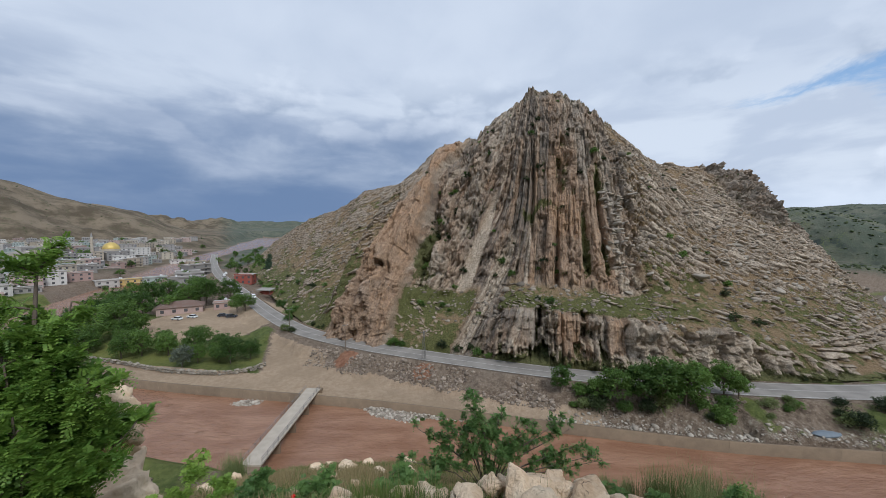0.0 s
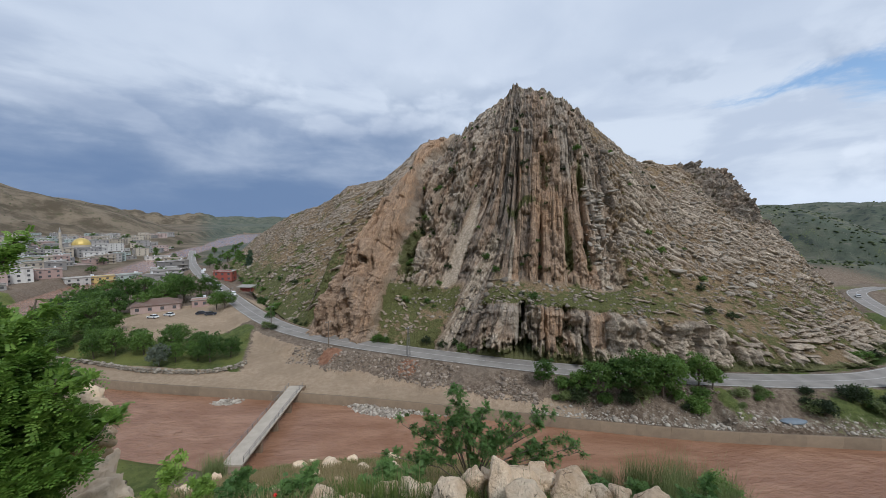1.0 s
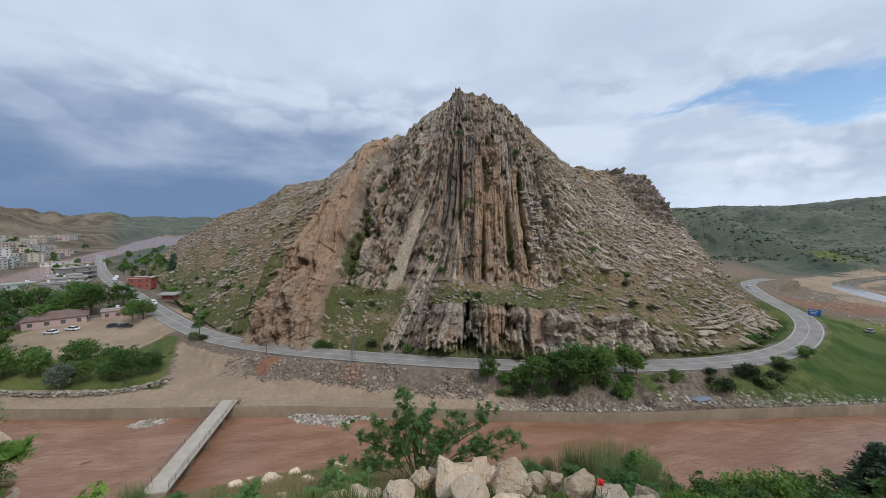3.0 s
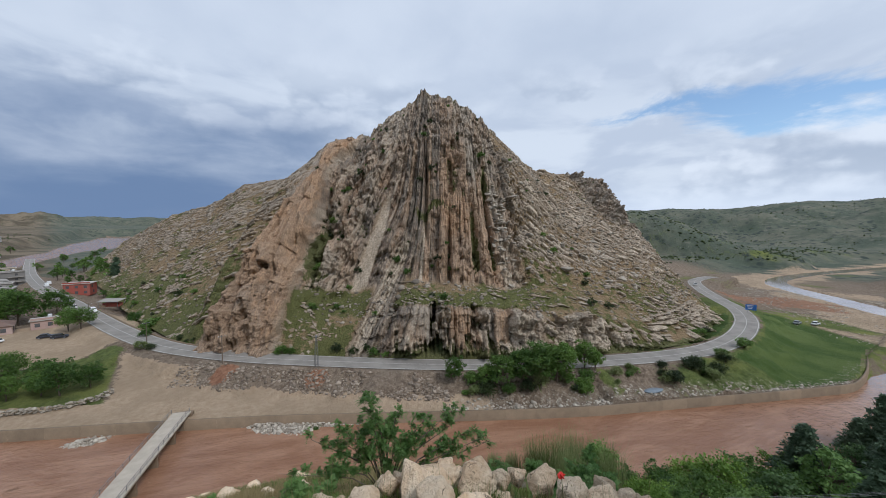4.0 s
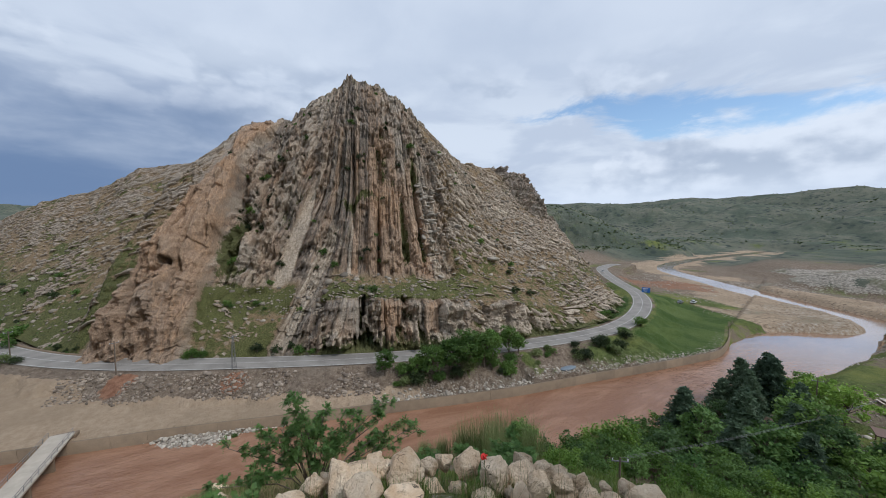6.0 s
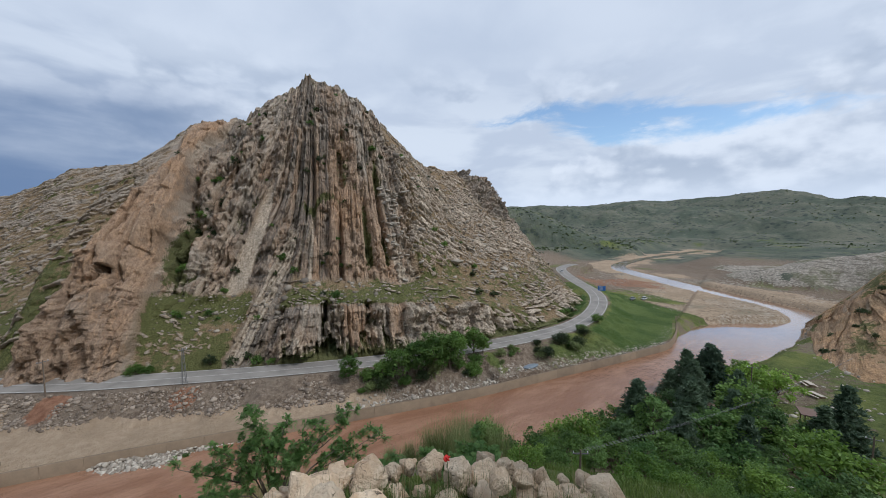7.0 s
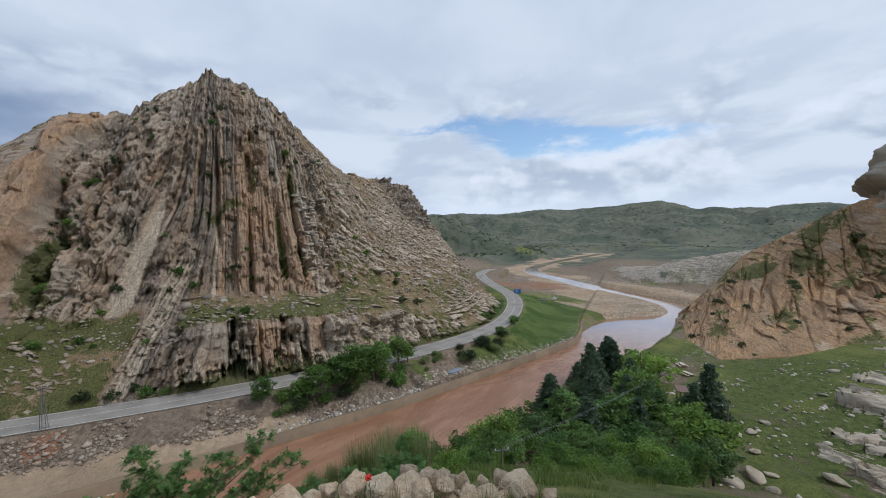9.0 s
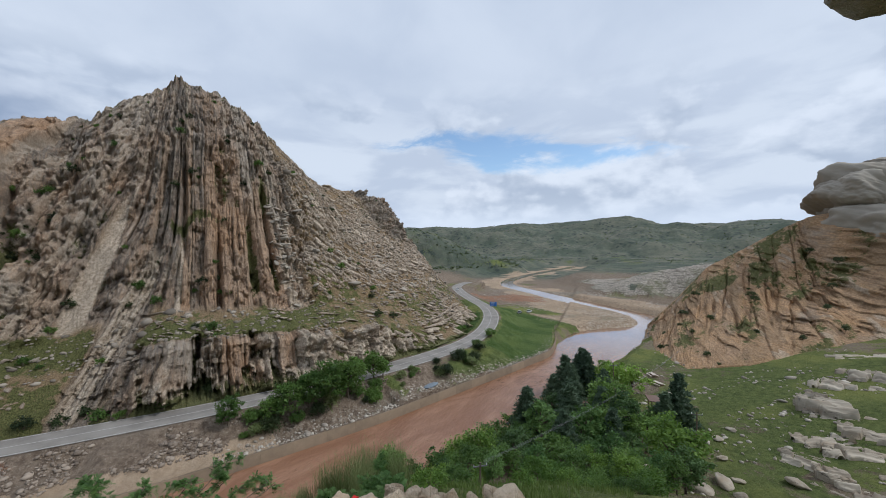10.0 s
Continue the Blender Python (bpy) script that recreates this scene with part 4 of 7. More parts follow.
    low_v = 1 - sstep(v, 0.14, 0.40)
    patch = fbm(s / 18, run / 14, 38, 5)
    shelfy = np.exp(-((v - 0.48 - 0.05 * fbm(s / 6, v * 0, 42, 3)) / 0.018) ** 2) * sstep(u, 9.4, 9.9) * (1 - sstep(u, 10.9, 11.3))
    masks["veg"] = np.clip(apron * (0.27 + 0.8 * patch + 0.36 * low_v + 0.12 * flank_l + 0.16 * low_v * flank_l) + 0.50 * hollow * live * sstep(fbm(s / 10, h / 12, 39, 3), -0.2, 0.25) + 0.95 * gully * (0.25 + 0.75 * np.exp(-((v - 0.36) / 0.12) ** 2)) + 0.45 * crest * live + 0.8 * slot * (u > 11) + 0.5 * shelfy * live + 0.30 * bench * steep - 0.10 * apron_low
                           + 0.55 * fins * (1 - sstep(v, 0.02, 0.06)) + 0.50 * fins * sstep(-f1 - f2, 0.30, 0.7) + 0.5 * (1 - sstep(v, 0.0, 0.03)) * sstep(u, 7.3, 7.6) + 0.35 * crag * sstep(patch, -0.1, 0.2), 0, 0.95)
    masks["veg"] *= (1 - slab) * (1 - 0.85 * tower) * (1 - 0.8 * stripes)
    masks["tone"] = np.clip(0.5 + 0.5 * (t2 - 0.5) + 0.7 * (t3 - 0.5) + 0.5 * (t4 - 0.5), 0, 1) * np.clip(live + stripes, 0, 1) + 0.5 * (1 - np.clip(live + stripes, 0, 1))
    return x, y, z, s, h, masks


u_line = np.concatenate([np.linspace(0, 6, 300, endpoint=False), np.linspace(6, 15, 660, endpoint=False), np.linspace(15, 19, 330, endpoint=False), np.linspace(19, 21, 60)])
v_line = np.concatenate([np.linspace(0, 0.2, 110, endpoint=False), np.linspace(0.2, 1, 300)])
UU, VV = np.meshgrid(u_line, v_line)
mx, my, mz, ms, mh, mmask = mountain_point(UU.ravel(), VV.ravel())
front = np.stack([mx, my, mz], 1)
# the far side runs down behind the crest
crest_pts = front[-len(u_line):]
outward = np.stack([np.interp(u_line, COLS, RIDGE_A[:, 0] - BASE_A[:, 0]), np.interp(u_line, COLS, RIDGE_A[:, 1] - BASE_A[:, 1])], 1)
outward /= np.linalg.norm(outward, axis=1)[:, None]
back = []
for q in np.linspace(0.05, 1, 20):
    drop = (crest_pts[:, 2] + 4) * (q ** 1.15)
    run = 1.6 * (crest_pts[:, 2]) * q
    back.append(np.stack([crest_pts[:, 0] + outward[:, 0] * run, crest_pts[:, 1] + outward[:, 1] * run, crest_pts[:, 2] - drop + 3 * fbm(crest_pts[:, 0] / 15 + q * 5, crest_pts[:, 1] / 15, 41, 3) * (1 - q)], 1))
verts = np.concatenate([front] + back)
nr = len(v_line) + 20
me = mesh_from("mountain", verts, grid_faces(nr, len(u_line)), M_ROCK)
pad = 20 * len(u_line)
for key, val in mmask.items():
    put_attr(me, key, np.concatenate([val, np.full(pad, 0.6 if key in ("veg", "soil") else 0.0)]))
at = me.attributes.new("strata", "FLOAT_VECTOR", "POINT")
sv = np.stack([ms, mh, np.zeros_like(ms)], 1)
at.data.foreach_set("vector", np.concatenate([sv, np.tile(sv[-len(u_line):], (20, 1))]).astype(np.float32).ravel())
mountain = tagged(new("mountain", me), "steep mountain of upright grey and rusty limestone beds", "mountain", kind="structure")


# ---- road, river wall ----
me = ribbon(ROAD, -3.75, 3.75, ROAD_Z, "road", M_ASPHALT, 4)
road = tagged(new("road", me), "worn grey two-lane asphalt road round the mountain", "road", kind="structure")
for lo, hi in ((3.3, 3.45), (-3.45, -3.3)):
    part("edge_line", ribbon(ROAD, lo, hi, ROAD_Z + 0.02, "edge_line", M_LINE), M_LINE, road)
part("centre_line", ribbon(ROAD, -0.09, 0.09, ROAD_Z + 0.02, "centre_line", M_LINE), M_LINE, road)


def ribbon_solid(name, line, lo, hi, z0, z1, mat):
    p = np.array(line)
    d = np.gradient(p, axis=0)
    d /= np.linalg.norm(d, axis=1)[:, None]
    nrm = np.stack([-d[:, 1], d[:, 0]], 1)
    rows = [np.concatenate([p + nrm * o, np.full((len(p), 1), z)], 1) for o, z in ((lo, z0), (lo, z1), (hi, z1), (hi, z0), (lo, z0))]
    return mesh_from(name, np.concatenate(rows), grid_faces(5, len(p)), mat)


# kerb stones at the mountain side of the road
me = ribbon_solid("kerb", ROAD[110:330], 3.95, 4.25, 6.4, ROAD_Z + 0.3, M_CONCRETE)
tagged(new("kerb", me), "low pale concrete kerb along the road's mountain side", "kerb", kind="structure")

river_wall = tagged(new("river_wall", None), "long grey concrete retaining wall along the river", "wall", kind="structure")
for i in range(0, len(WALL) - 4, 4):
    seg = WALL[i:i + 5]
    part("wall_panel", ribbon_solid("wall_panel", [seg[0]] + [tuple(np.array(s)) for s in seg[1:-1]] + [tuple(np.array(seg[-1]) - 0.02 * (np.array(seg[-1]) - np.array(seg[-2])))], 0.0, 0.5, -1.6, 2.6 + 0.03 * math.sin(i * 1.7), M_CONCRETE), M_CONCRETE, river_wall)


# ---- footbridge ----
def bridge():
    thing = new("footbridge", None)
    thing.matrix_world = pose(0, 0, 0)
    tagged(thing, "narrow pale concrete footbridge with thin steel railings over the river", "bridge")
    ax, ay, bx, by = -31.9, 57.5, -31.6, 86.6
    length = by - ay
    part("deck", box_bm(3.4, length, 0.32, (ax + bx) / 2, (ay + by) / 2, 3.0, 0.03), M_DECK, thing)
    for s in (-1, 1):
        part("girder", box_bm(0.3, length - 0.4, 0.55, (ax + bx) / 2 + s * 1.25, (ay + by) / 2, 2.45, 0.02), M_CONCRETE, thing)
    for y in (65.2, 72.2, 79.4):
        part("pier", box_bm(3.0, 0.45, 4.2, ax + 0.05, y, -1.72, 0.04), M_CONCRETE, thing)
    for s in (-1, 1):
        rail = new("railing", None)
        rail.parent = thing
        x = (ax + bx) / 2 + s * 1.62
        for k in range(15):
            part("post", box_bm(0.06, 0.06, 0.95, x, ay + 0.6 + k * (length - 1.2) / 14, 3.32), M_STEEL, rail)
        for z in (0.5, 0.93):
            part("rail", box_bm(0.05, length - 1.0, 0.045, x, (ay + by) / 2, 3.32 + z), M_STEEL, rail)
    part("abutment", box_bm(3.6, 1.6, 4.6, bx, by + 0.2, -1.6, 0.05), M_CONCRETE, thing)
    part("abutment", box_bm(3.6, 2.5, 4.6, ax, ay - 0.6, -1.6, 0.05), M_CONCRETE, thing)


bridge()


# ---- rocks ----
ICO = {}


def ico_dirs(sub):
    if sub not in ICO:
        bm = bmesh.new()
        bmesh.ops.create_icosphere(bm, subdivisions=sub, radius=1.0)
        bm.verts.ensure_lookup_table()
        ICO[sub] = (np.array([v.co[:] for v in bm.verts]), np.array([[v.index for v in f.verts] for f in bm.faces]))
        bm.free()
    return ICO[sub]


def boulder_mesh(name, seed, sub, mat, flat=0.75, sharp=11.0, smooth=True):
    """A broken block: the soft intersection of random half-spaces, with chips and a rough skin. About 1 m across, its foot at z = -0.5."""
    rs = np.random.RandomState(seed)
    d, f = ico_dirs(sub)
    n = rs.normal(size=(20, 3))
    n /= np.linalg.norm(n, axis=1)[:, None]
    off = rs.uniform(0.40, 0.52, 20)
    dots = np.maximum(d @ n.T, 0.02) / off
    r = (dots ** sharp).sum(1) ** (-1 / sharp)
    p = d * r[:, None]
    q = p * 6 + seed
    p = p * (1 + 0.13 * fbm(q[:, 0] + q[:, 2], q[:, 1] - q[:, 2] * 0.7, seed, 4)[:, None])
    p /= np.abs(p[:, :2]).max() * 2
    p[:, 2] *= flat
    return mesh_from(name, p, f, mat, smooth)


HERO = [boulder_mesh("rock", 100 + k, 5, M_BOULDER, 0.74 + 0.06 * k, 17.0) for k in range(7)]
BOULDERS = [boulder_mesh("rock", 100 + k, 3, M_BOULDER, 0.72 + 0.06 * k, 30.0) for k in range(7)]
GREY_BOULDERS = [boulder_mesh("boulder", 200 + k, 3, M_GREYSTONE, 0.7, 34.0, False) for k in range(5)]
rng = np.random.RandomState(7)


def stones_stuff(name, label, pts, sizes, mat, seed, squash=0.7, sub=1):
    """Loose stones, too many to count, as one mesh."""
    rs = np.random.RandomState(seed)
    d, f = ico_dirs(sub)
    k = len(pts)
    s = (rs.uniform(0.6, 1.25, (k, 1, 3)) * np.array([1, 1, squash])) * np.asarray(sizes)[:, None, None] * 0.5
    jit = d[None] * rs.uniform(0.72, 1.2, (k, len(d), 1)) * s
    a = rs.uniform(0, 6.28, k)
    ca, sa = np.cos(a)[:, None], np.sin(a)[:, None]
    tilt = rs.uniform(-0.5, 0.5, k)[:, None]
    x, y, z = jit[..., 0], jit[..., 1], jit[..., 2]
    y, z = y * np.cos(tilt) - z * np.sin(tilt), y * np.sin(tilt) + z * np.cos(tilt)
    x, y = x * ca - y * sa, x * sa + y * ca
    v = np.stack([x, y, z], -1) + np.asarray(pts)[:, None, :]
    faces = (f[None] + (np.arange(k) * len(d))[:, None, None]).reshape(-1, 3)
    return tagged(new(name, mesh_from(name, v.reshape(-1, 3), faces, mat)), label, "stones", kind="stuff")


def stone_stuff_material(name, lo, hi):
    m, n, b = material(name)
    isl = n.add("ShaderNodeNewGeometry").outputs["Random Per Island"]
    pos = n.add("ShaderNodeNewGeometry").outputs["Position"]
    g = n.noise(pos, 5.0, 4.0)
    n.feed(b.inputs["Base Color"], n.mix(n.math("ADD", n.math("MULTIPLY", isl, 0.8), n.math("MULTIPLY", n.math("SUBTRACT", g, 0.5), 0.6), clamp=True), lo, hi))
    b.inputs["Roughness"].default_value = 0.93
    n.feed(b.inputs["Normal"], n.bump(g, 0.4, 0.1))
    return m


M_RUBBLE = stone_stuff_material("rubble", (0.13, 0.100, 0.075), (0.43, 0.355, 0.275))
M_SHINGLE = stone_stuff_material("shingle", (0.22, 0.185, 0.145), (0.60, 0.54, 0.45))
M_TALUS = stone_stuff_material("talus", (0.14, 0.118, 0.092), (0.42, 0.365, 0.29))


def scatter(n, x0, x1, y0, y1, seed):
    rs = np.random.RandomState(seed)
    return rs.uniform(x0, x1, n), rs.uniform(y0, y1, n)


# shingle behind the river wall
x, y = scatter(9000, 22, 128, 55, 76, 1)
dw, sw, _ = polyline_distance(x, y, WALL)
dens = np.interp(x, [22, 30, 50, 90, 128], [3.0, 5.0, 4.2, 3.6, 2.4])
ok = (sw > 0) & (dw > 0.9) & (dw < dens * np.random.RandomState(2).uniform(0.3, 1.1, len(x)))
x, y = x[ok], y[ok]
stones_stuff("shingle", "pale loose stones heaped behind the river wall", np.stack([x, y, ground_z(x, y) + 0.08], 1), np.random.RandomState(3).gamma(2.2, 0.15, len(x)) + 0.14, M_SHINGLE, 4)
# broken stones on the road bank
x, y = scatter(26000, -40, 62, 66, 108, 5)
dr, _, _ = polyline_distance(x, y, ROAD[::4])
dw, sw, _ = polyline_distance(x, y, WALL)
clump = fbm(x / 7, y / 7, 51, 3)
ok = (sw > 0) & (dw > 3.2) & (dr > 5.2) & (dr < 17) & (clump > -0.12)
x, y = x[ok], y[ok]
ok = ground_z(x, y) > 3.2
x, y = x[ok][:5200], y[ok][:5200]
stones_stuff("bank_rubble", "brown and grey broken stones on the road embankment", np.stack([x, y, ground_z(x, y) + 0.05], 1), np.random.RandomState(6).gamma(1.6, 0.22, len(x)) + 0.12, M_RUBBLE, 8)
# gravel bars at the foot of the wall
x, y = scatter(16000, -60, 12, 72, 92, 9)
dw, sw, _ = polyline_distance(x, y, WALL)
zz = ground_z(x, y)
ok = (sw < 0) & (dw < 7) & (zz > -0.15) & (zz < 2)
x, y, zz = x[ok][:3400], y[ok][:3400], zz[ok][:3400]
stones_stuff("gravel_bar", "grey and white cobbles on bars in the river", np.stack([x, y, zz + 0.05], 1), np.random.RandomState(10).gamma(2.4, 0.17, len(x)) + 0.14, M_SHINGLE, 11)
# cobbles of the wide river bend
x, y = scatter(9000, 150, 290, 30, 165, 12)
dc, _, _ = polyline_distance(x, y, RIVER[::5])
dr, _, _ = polyline_distance(x, y, ROAD[::4])
dw, sw, _ = polyline_distance(x, y, WALL)
zz = ground_z(x, y)
ok = (dc > 8) & (dr > 18) & (zz > 0.35) & ((sw < 0) | (x > 180)) & (zz < 2.6) & (fbm(x / 12, y / 12, 15, 3) > -0.1)
x, y, zz = x[ok][:3200], y[ok][:3200], zz[ok][:3200]
stones_stuff("river_cobbles", "pale cobbles on the flat bend of the river", np.stack([x, y, zz + 0.05], 1), np.random.RandomState(13).gamma(2.2, 0.13, len(x)) + 0.15, M_SHINGLE, 14)

# loose blocks on the mountain: each larger one a part of it, the small ones together
rs = np.random.RandomState(21)
u = np.concatenate([rs.uniform(12.6, 18.5, 2400), rs.uniform(0.5, 5.2, 900), rs.uniform(7.5, 13, 500)])
v = np.concatenate([rs.uniform(0.10, 0.85, 2400), rs.uniform(0.05, 0.95, 900), rs.uniform(0.11, 0.26, 500)])
mxx, myy, mzz = mountain_point(u, v, False)
stones_stuff("talus_blocks", "grey limestone blocks lying on the mountain's slope", np.stack([mxx, myy, mzz + 0.05], 1), rs.gamma(1.8, 0.32, len(u)) + 0.22, M_TALUS, 22, 0.6)
for k in range(230):
    if k < 130:
        uu, vv = rs.uniform(12.4, 17.5), rs.uniform(0.25, 0.8)
    elif k < 190:
        uu, vv = rs.uniform(12.25, 12.7), rs.uniform(0.34, 0.6)
    else:
        uu, vv = rs.uniform(1, 5), rs.uniform(0.1, 0.9)
    px_, py_, pz_ = (float(a[0]) for a in mountain_point(np.array([uu]), np.array([vv]), False))
    ob = part("boulder", GREY_BOULDERS[k % 5], M_GREYSTONE, mountain)
    s = rs.gamma(4, 0.32) + 0.5
    ob.matrix_basis = pose(px_, py_, pz_ + 0.1 * s, rs.uniform(-25, 25), rs.uniform(-25, 25), rs.uniform(0, 360)) @ Matrix.Diagonal((s * rs.uniform(0.9, 1.6), s, s * rs.uniform(0.55, 0.9), 1))


# ---- boulder row at the edge of the lookout ----
FRONT = [(-1.78, 5.94, 37.58, 0.68), (-1.11, 5.28, 38.01, 0.52), (-0.67, 5.96, 37.62, 0.58), (-0.22, 5.6, 37.97, 0.68), (0.3, 5.19, 38.21, 0.59), (0.7, 5.86, 37.8, 0.57), (1.08, 5.49, 38.04, 0.49), (1.45, 5.41, 38.31, 0.92), (2.03, 5.54, 38.06, 0.54), (2.46, 5.8, 37.92, 0.56), (0.34, 4.69, 38.74, 0.61), (0.77, 5.45, 38.2, 0.41), (1.17, 5.18, 38.46, 0.67), (1.77, 5.65, 38.02, 0.5), (1.29, 4.43, 38.69, 0.56), (2.21, 5.28, 38.21, 0.93), (2.88, 5.65, 37.71, 0.43), (1.77, 3.95, 38.84, 0.72), (3.24, 5.69, 37.66, 0.44), (3.41, 5.13, 37.97, 0.62)]
FRONT += [(3.61, 4.5, 38.13, 0.63), (4.03, 4.42, 38.04, 0.59), (4.9, 4.72, 37.63, 0.45), (3.76, 3.59, 38.46, 0.42), (4.44, 3.75, 38.21, 0.5), (4.94, 3.79, 37.92, 0.38), (4.64, 4.7, 37.59, 0.56), (5.36, 4.71, 37.31, 0.42), (5.11, 4.09, 37.59, 0.44), (5.35, 3.48, 37.66, 0.47), (5.92, 3.19, 37.75, 0.79), (6.11, 2.64, 37.66, 0.45), (4.81, 2.86, 38.13, 0.45), (4.34, 3.15, 38.27, 0.4), (4.78, 5.11, 37.48, 0.41), (4.97, 4.51, 37.56, 0.38), (5.49, 4.53, 37.25, 0.29), (6.1, 3.72, 37.43, 0.41), (5.57, 3.8, 37.56, 0.33)]
for k, (x, y, top, wdt) in enumerate(FRONT):
    ob = tagged(new("rock", HERO[k % 7]), "pale cream limestone boulder in the row at the lookout", "rock", "boulders at the lookout")
    rs = np.random.RandomState(400 + k)
    wdt = min(wdt, 0.78)
    hgt = wdt * rs.uniform(0.80, 1.15)
    ob.matrix_world = pose(x, y, top - hgt * 0.52, rs.uniform(-18, 18), rs.uniform(-18, 18), rs.uniform(0, 360)) @ Matrix.Diagonal((wdt * 1.05, wdt * 1.0, hgt * 1.1, 1))
rs = np.random.RandomState(433)
for k in range(70):
    a = rs.uniform(-17, 64)
    r = rs.uniform(5.2, 7.6)
    x, y = r * math.sin(radians(a)), r * math.cos(radians(a))
    s = rs.uniform(0.22, 0.5)
    ob = tagged(new("rock", BOULDERS[k % 7]), "small cream limestone rock wedged between boulders", "rock", "boulders at the lookout")
    ob.matrix_world = pose(x, y, gz(x, y) + 0.12 * s, rs.uniform(-30, 30), rs.uniform(-30, 30), rs.uniform(0, 360)) @ Matrix.Diagonal((s, s * 1.1, s * 0.9, 1))
# rocks on the slope below
for k in range(85):
    a = rs.uniform(-52, 4) if k < 65 else rs.uniform(-52, -36)
    r = rs.uniform(9, 46) if k < 65 else rs.uniform(9, 20)
    x, y = r * math.sin(radians(a)), r * math.cos(radians(a))
    s = rs.uniform(0.35, 0.95) * (0.6 + r / 40) + (0.7 if k >= 65 else 0)
    ob = tagged(new("rock", BOULDERS[k % 7]), "weathered cream limestone rock lying in the grass slope", "rock", "rocks on the slope")
    ob.matrix_world = pose(x, y, gz(x, y) + 0.16 * s, rs.uniform(-25, 25), rs.uniform(-25, 25), rs.uniform(0, 360)) @ Matrix.Diagonal((s * 1.2, s, s * 0.8, 1))


# ---- hill beyond the meadow, with a crag on top ----
HB = np.array([(215, 60, -2), (201, 41, -1), (140, 25, 3), (127, 14, 5), (132, 0, 8), (149, -15, 11), (165, -30, 14), (172, -60, 18), (150, -110, 25)], float)
HR = np.array([(222, 50, -3), (210, 40, 0), (223, 29, 14), (227, 17, 30), (225, 2, 40), (220, -11, 49), (214, -18, 53), (212, -38, 58), (215, -110, 70)], float)


def slope_sheet(name, base, ridge, nu, nv, seed, bow=0.12):
    un = np.linspace(0, len(base) - 1, nu)
    vn = np.linspace(0, 1, nv)
    U, V = (q.ravel() for q in np.meshgrid(un, vn))
    c = np.arange(len(base))
    B = np.stack([np.interp(U, c, base[:, k]) for k in range(3)], 1)
    C = np.stack([np.interp(U, c, ridge[:, k]) for k in range(3)], 1)
    P = B + (C - B) * V[:, None]
    P[:, 2] += (C - B)[:, 2] * bow * np.sin(math.pi * V) * (1 - 2 * sstep(U, 1.5, 3.5) * (1 - sstep(U, 6, 7)))
    out = B - C
    out[:, 2] = 0
    out /= np.linalg.norm(out, axis=1)[:, None] + 1e-6
    s = U * 22
    t = V * 60
    lay = P[:, 2] + 0.30 * s + 4 * fbm(s / 20, t / 20, seed, 4)
    led = hashed(np.floor(lay / 1.3), np.floor(s / 3.5 + 5 * hashed(np.floor(lay / 1.3), s * 0, seed)), seed + 1) - 0.5
    shelf = (lay / 4.2) % 1.0
    gully = np.abs(fbm(s / 9, t / 40, seed + 10, 4))
    strong = 0.35 + sstep(fbm(s / 12, t / 12, seed + 8, 3), -0.2, 0.3)
    d = ((1.3 * led + 1.1 * (0.5 - sstep(shelf, 0.0, 0.8))) * strong + 4.0 * fbm(s / 26, t / 26, seed + 2, 4) + 2.2 * fbm(s / 6, t / 6, seed + 3, 6) - 2.0 * sstep(gully, 0.10, 0.0)) * np.sin(math.pi * np.clip(V, 0.02, 0.98)) ** 0.5
    P = P + out * d[:, None]
    P[:, 2] += 0.4 * d * (V > 0.02)
    P[:, 2] -= 4.0 * (V < 0.002)
    back = []
    top = P[-nu:]
    for q in (0.2, 0.5, 1.0):
        b = top - out[-nu:] * 90 * q
        b[:, 2] = top[:, 2] * (1 - 1.05 * q ** 1.5) - 2 * q
        back.append(b)
    verts = np.concatenate([P] + back)
    me = mesh_from(name, verts, grid_faces(nv + 3, nu)[:, ::-1], M_HILLROCK)
    pad = np.zeros(3 * nu)
    put_attr(me, "tone", np.concatenate([0.5 + 0.6 * led, pad]))
    put_attr(me, "ochre", np.concatenate([np.clip(0.8 * sstep(fbm(s / 16, t / 16, seed + 5, 5), -0.9, -0.25), 0, 1), pad]))
    put_attr(me, "pale", np.concatenate([0.6 * sstep(led, 0.2, 0.45) * sstep(fbm(s / 9, t / 9, seed + 9, 3), -0.1, 0.3), pad]))
    put_attr(me, "soil", np.concatenate([np.clip(-0.1 + fbm(s / 12, t / 12, seed + 6, 3), 0, 0.8), pad + 0.6]))
    put_attr(me, "veg", np.concatenate([np.clip(0.12 + 1.1 * fbm(s / 11, t / 11, seed + 7, 4) + 0.25 * sstep(V, 0.55, 0.8), 0, 0.8), pad + 0.5]))
    at = me.attributes.new("strata", "FLOAT_VECTOR", "POINT")
    sv = np.stack([lay, s, s * 0], 1)
    at.data.foreach_set("vector", np.concatenate([sv, np.tile(sv[-nu:], (3, 1))]).astype(np.float32).ravel())
    return me


tagged(new("rocky_hill", slope_sheet("rocky_hill", HB, HR, 460, 210, 610)), "orange-brown rocky hillside with ledges beyond the meadow", "hill", kind="structure")


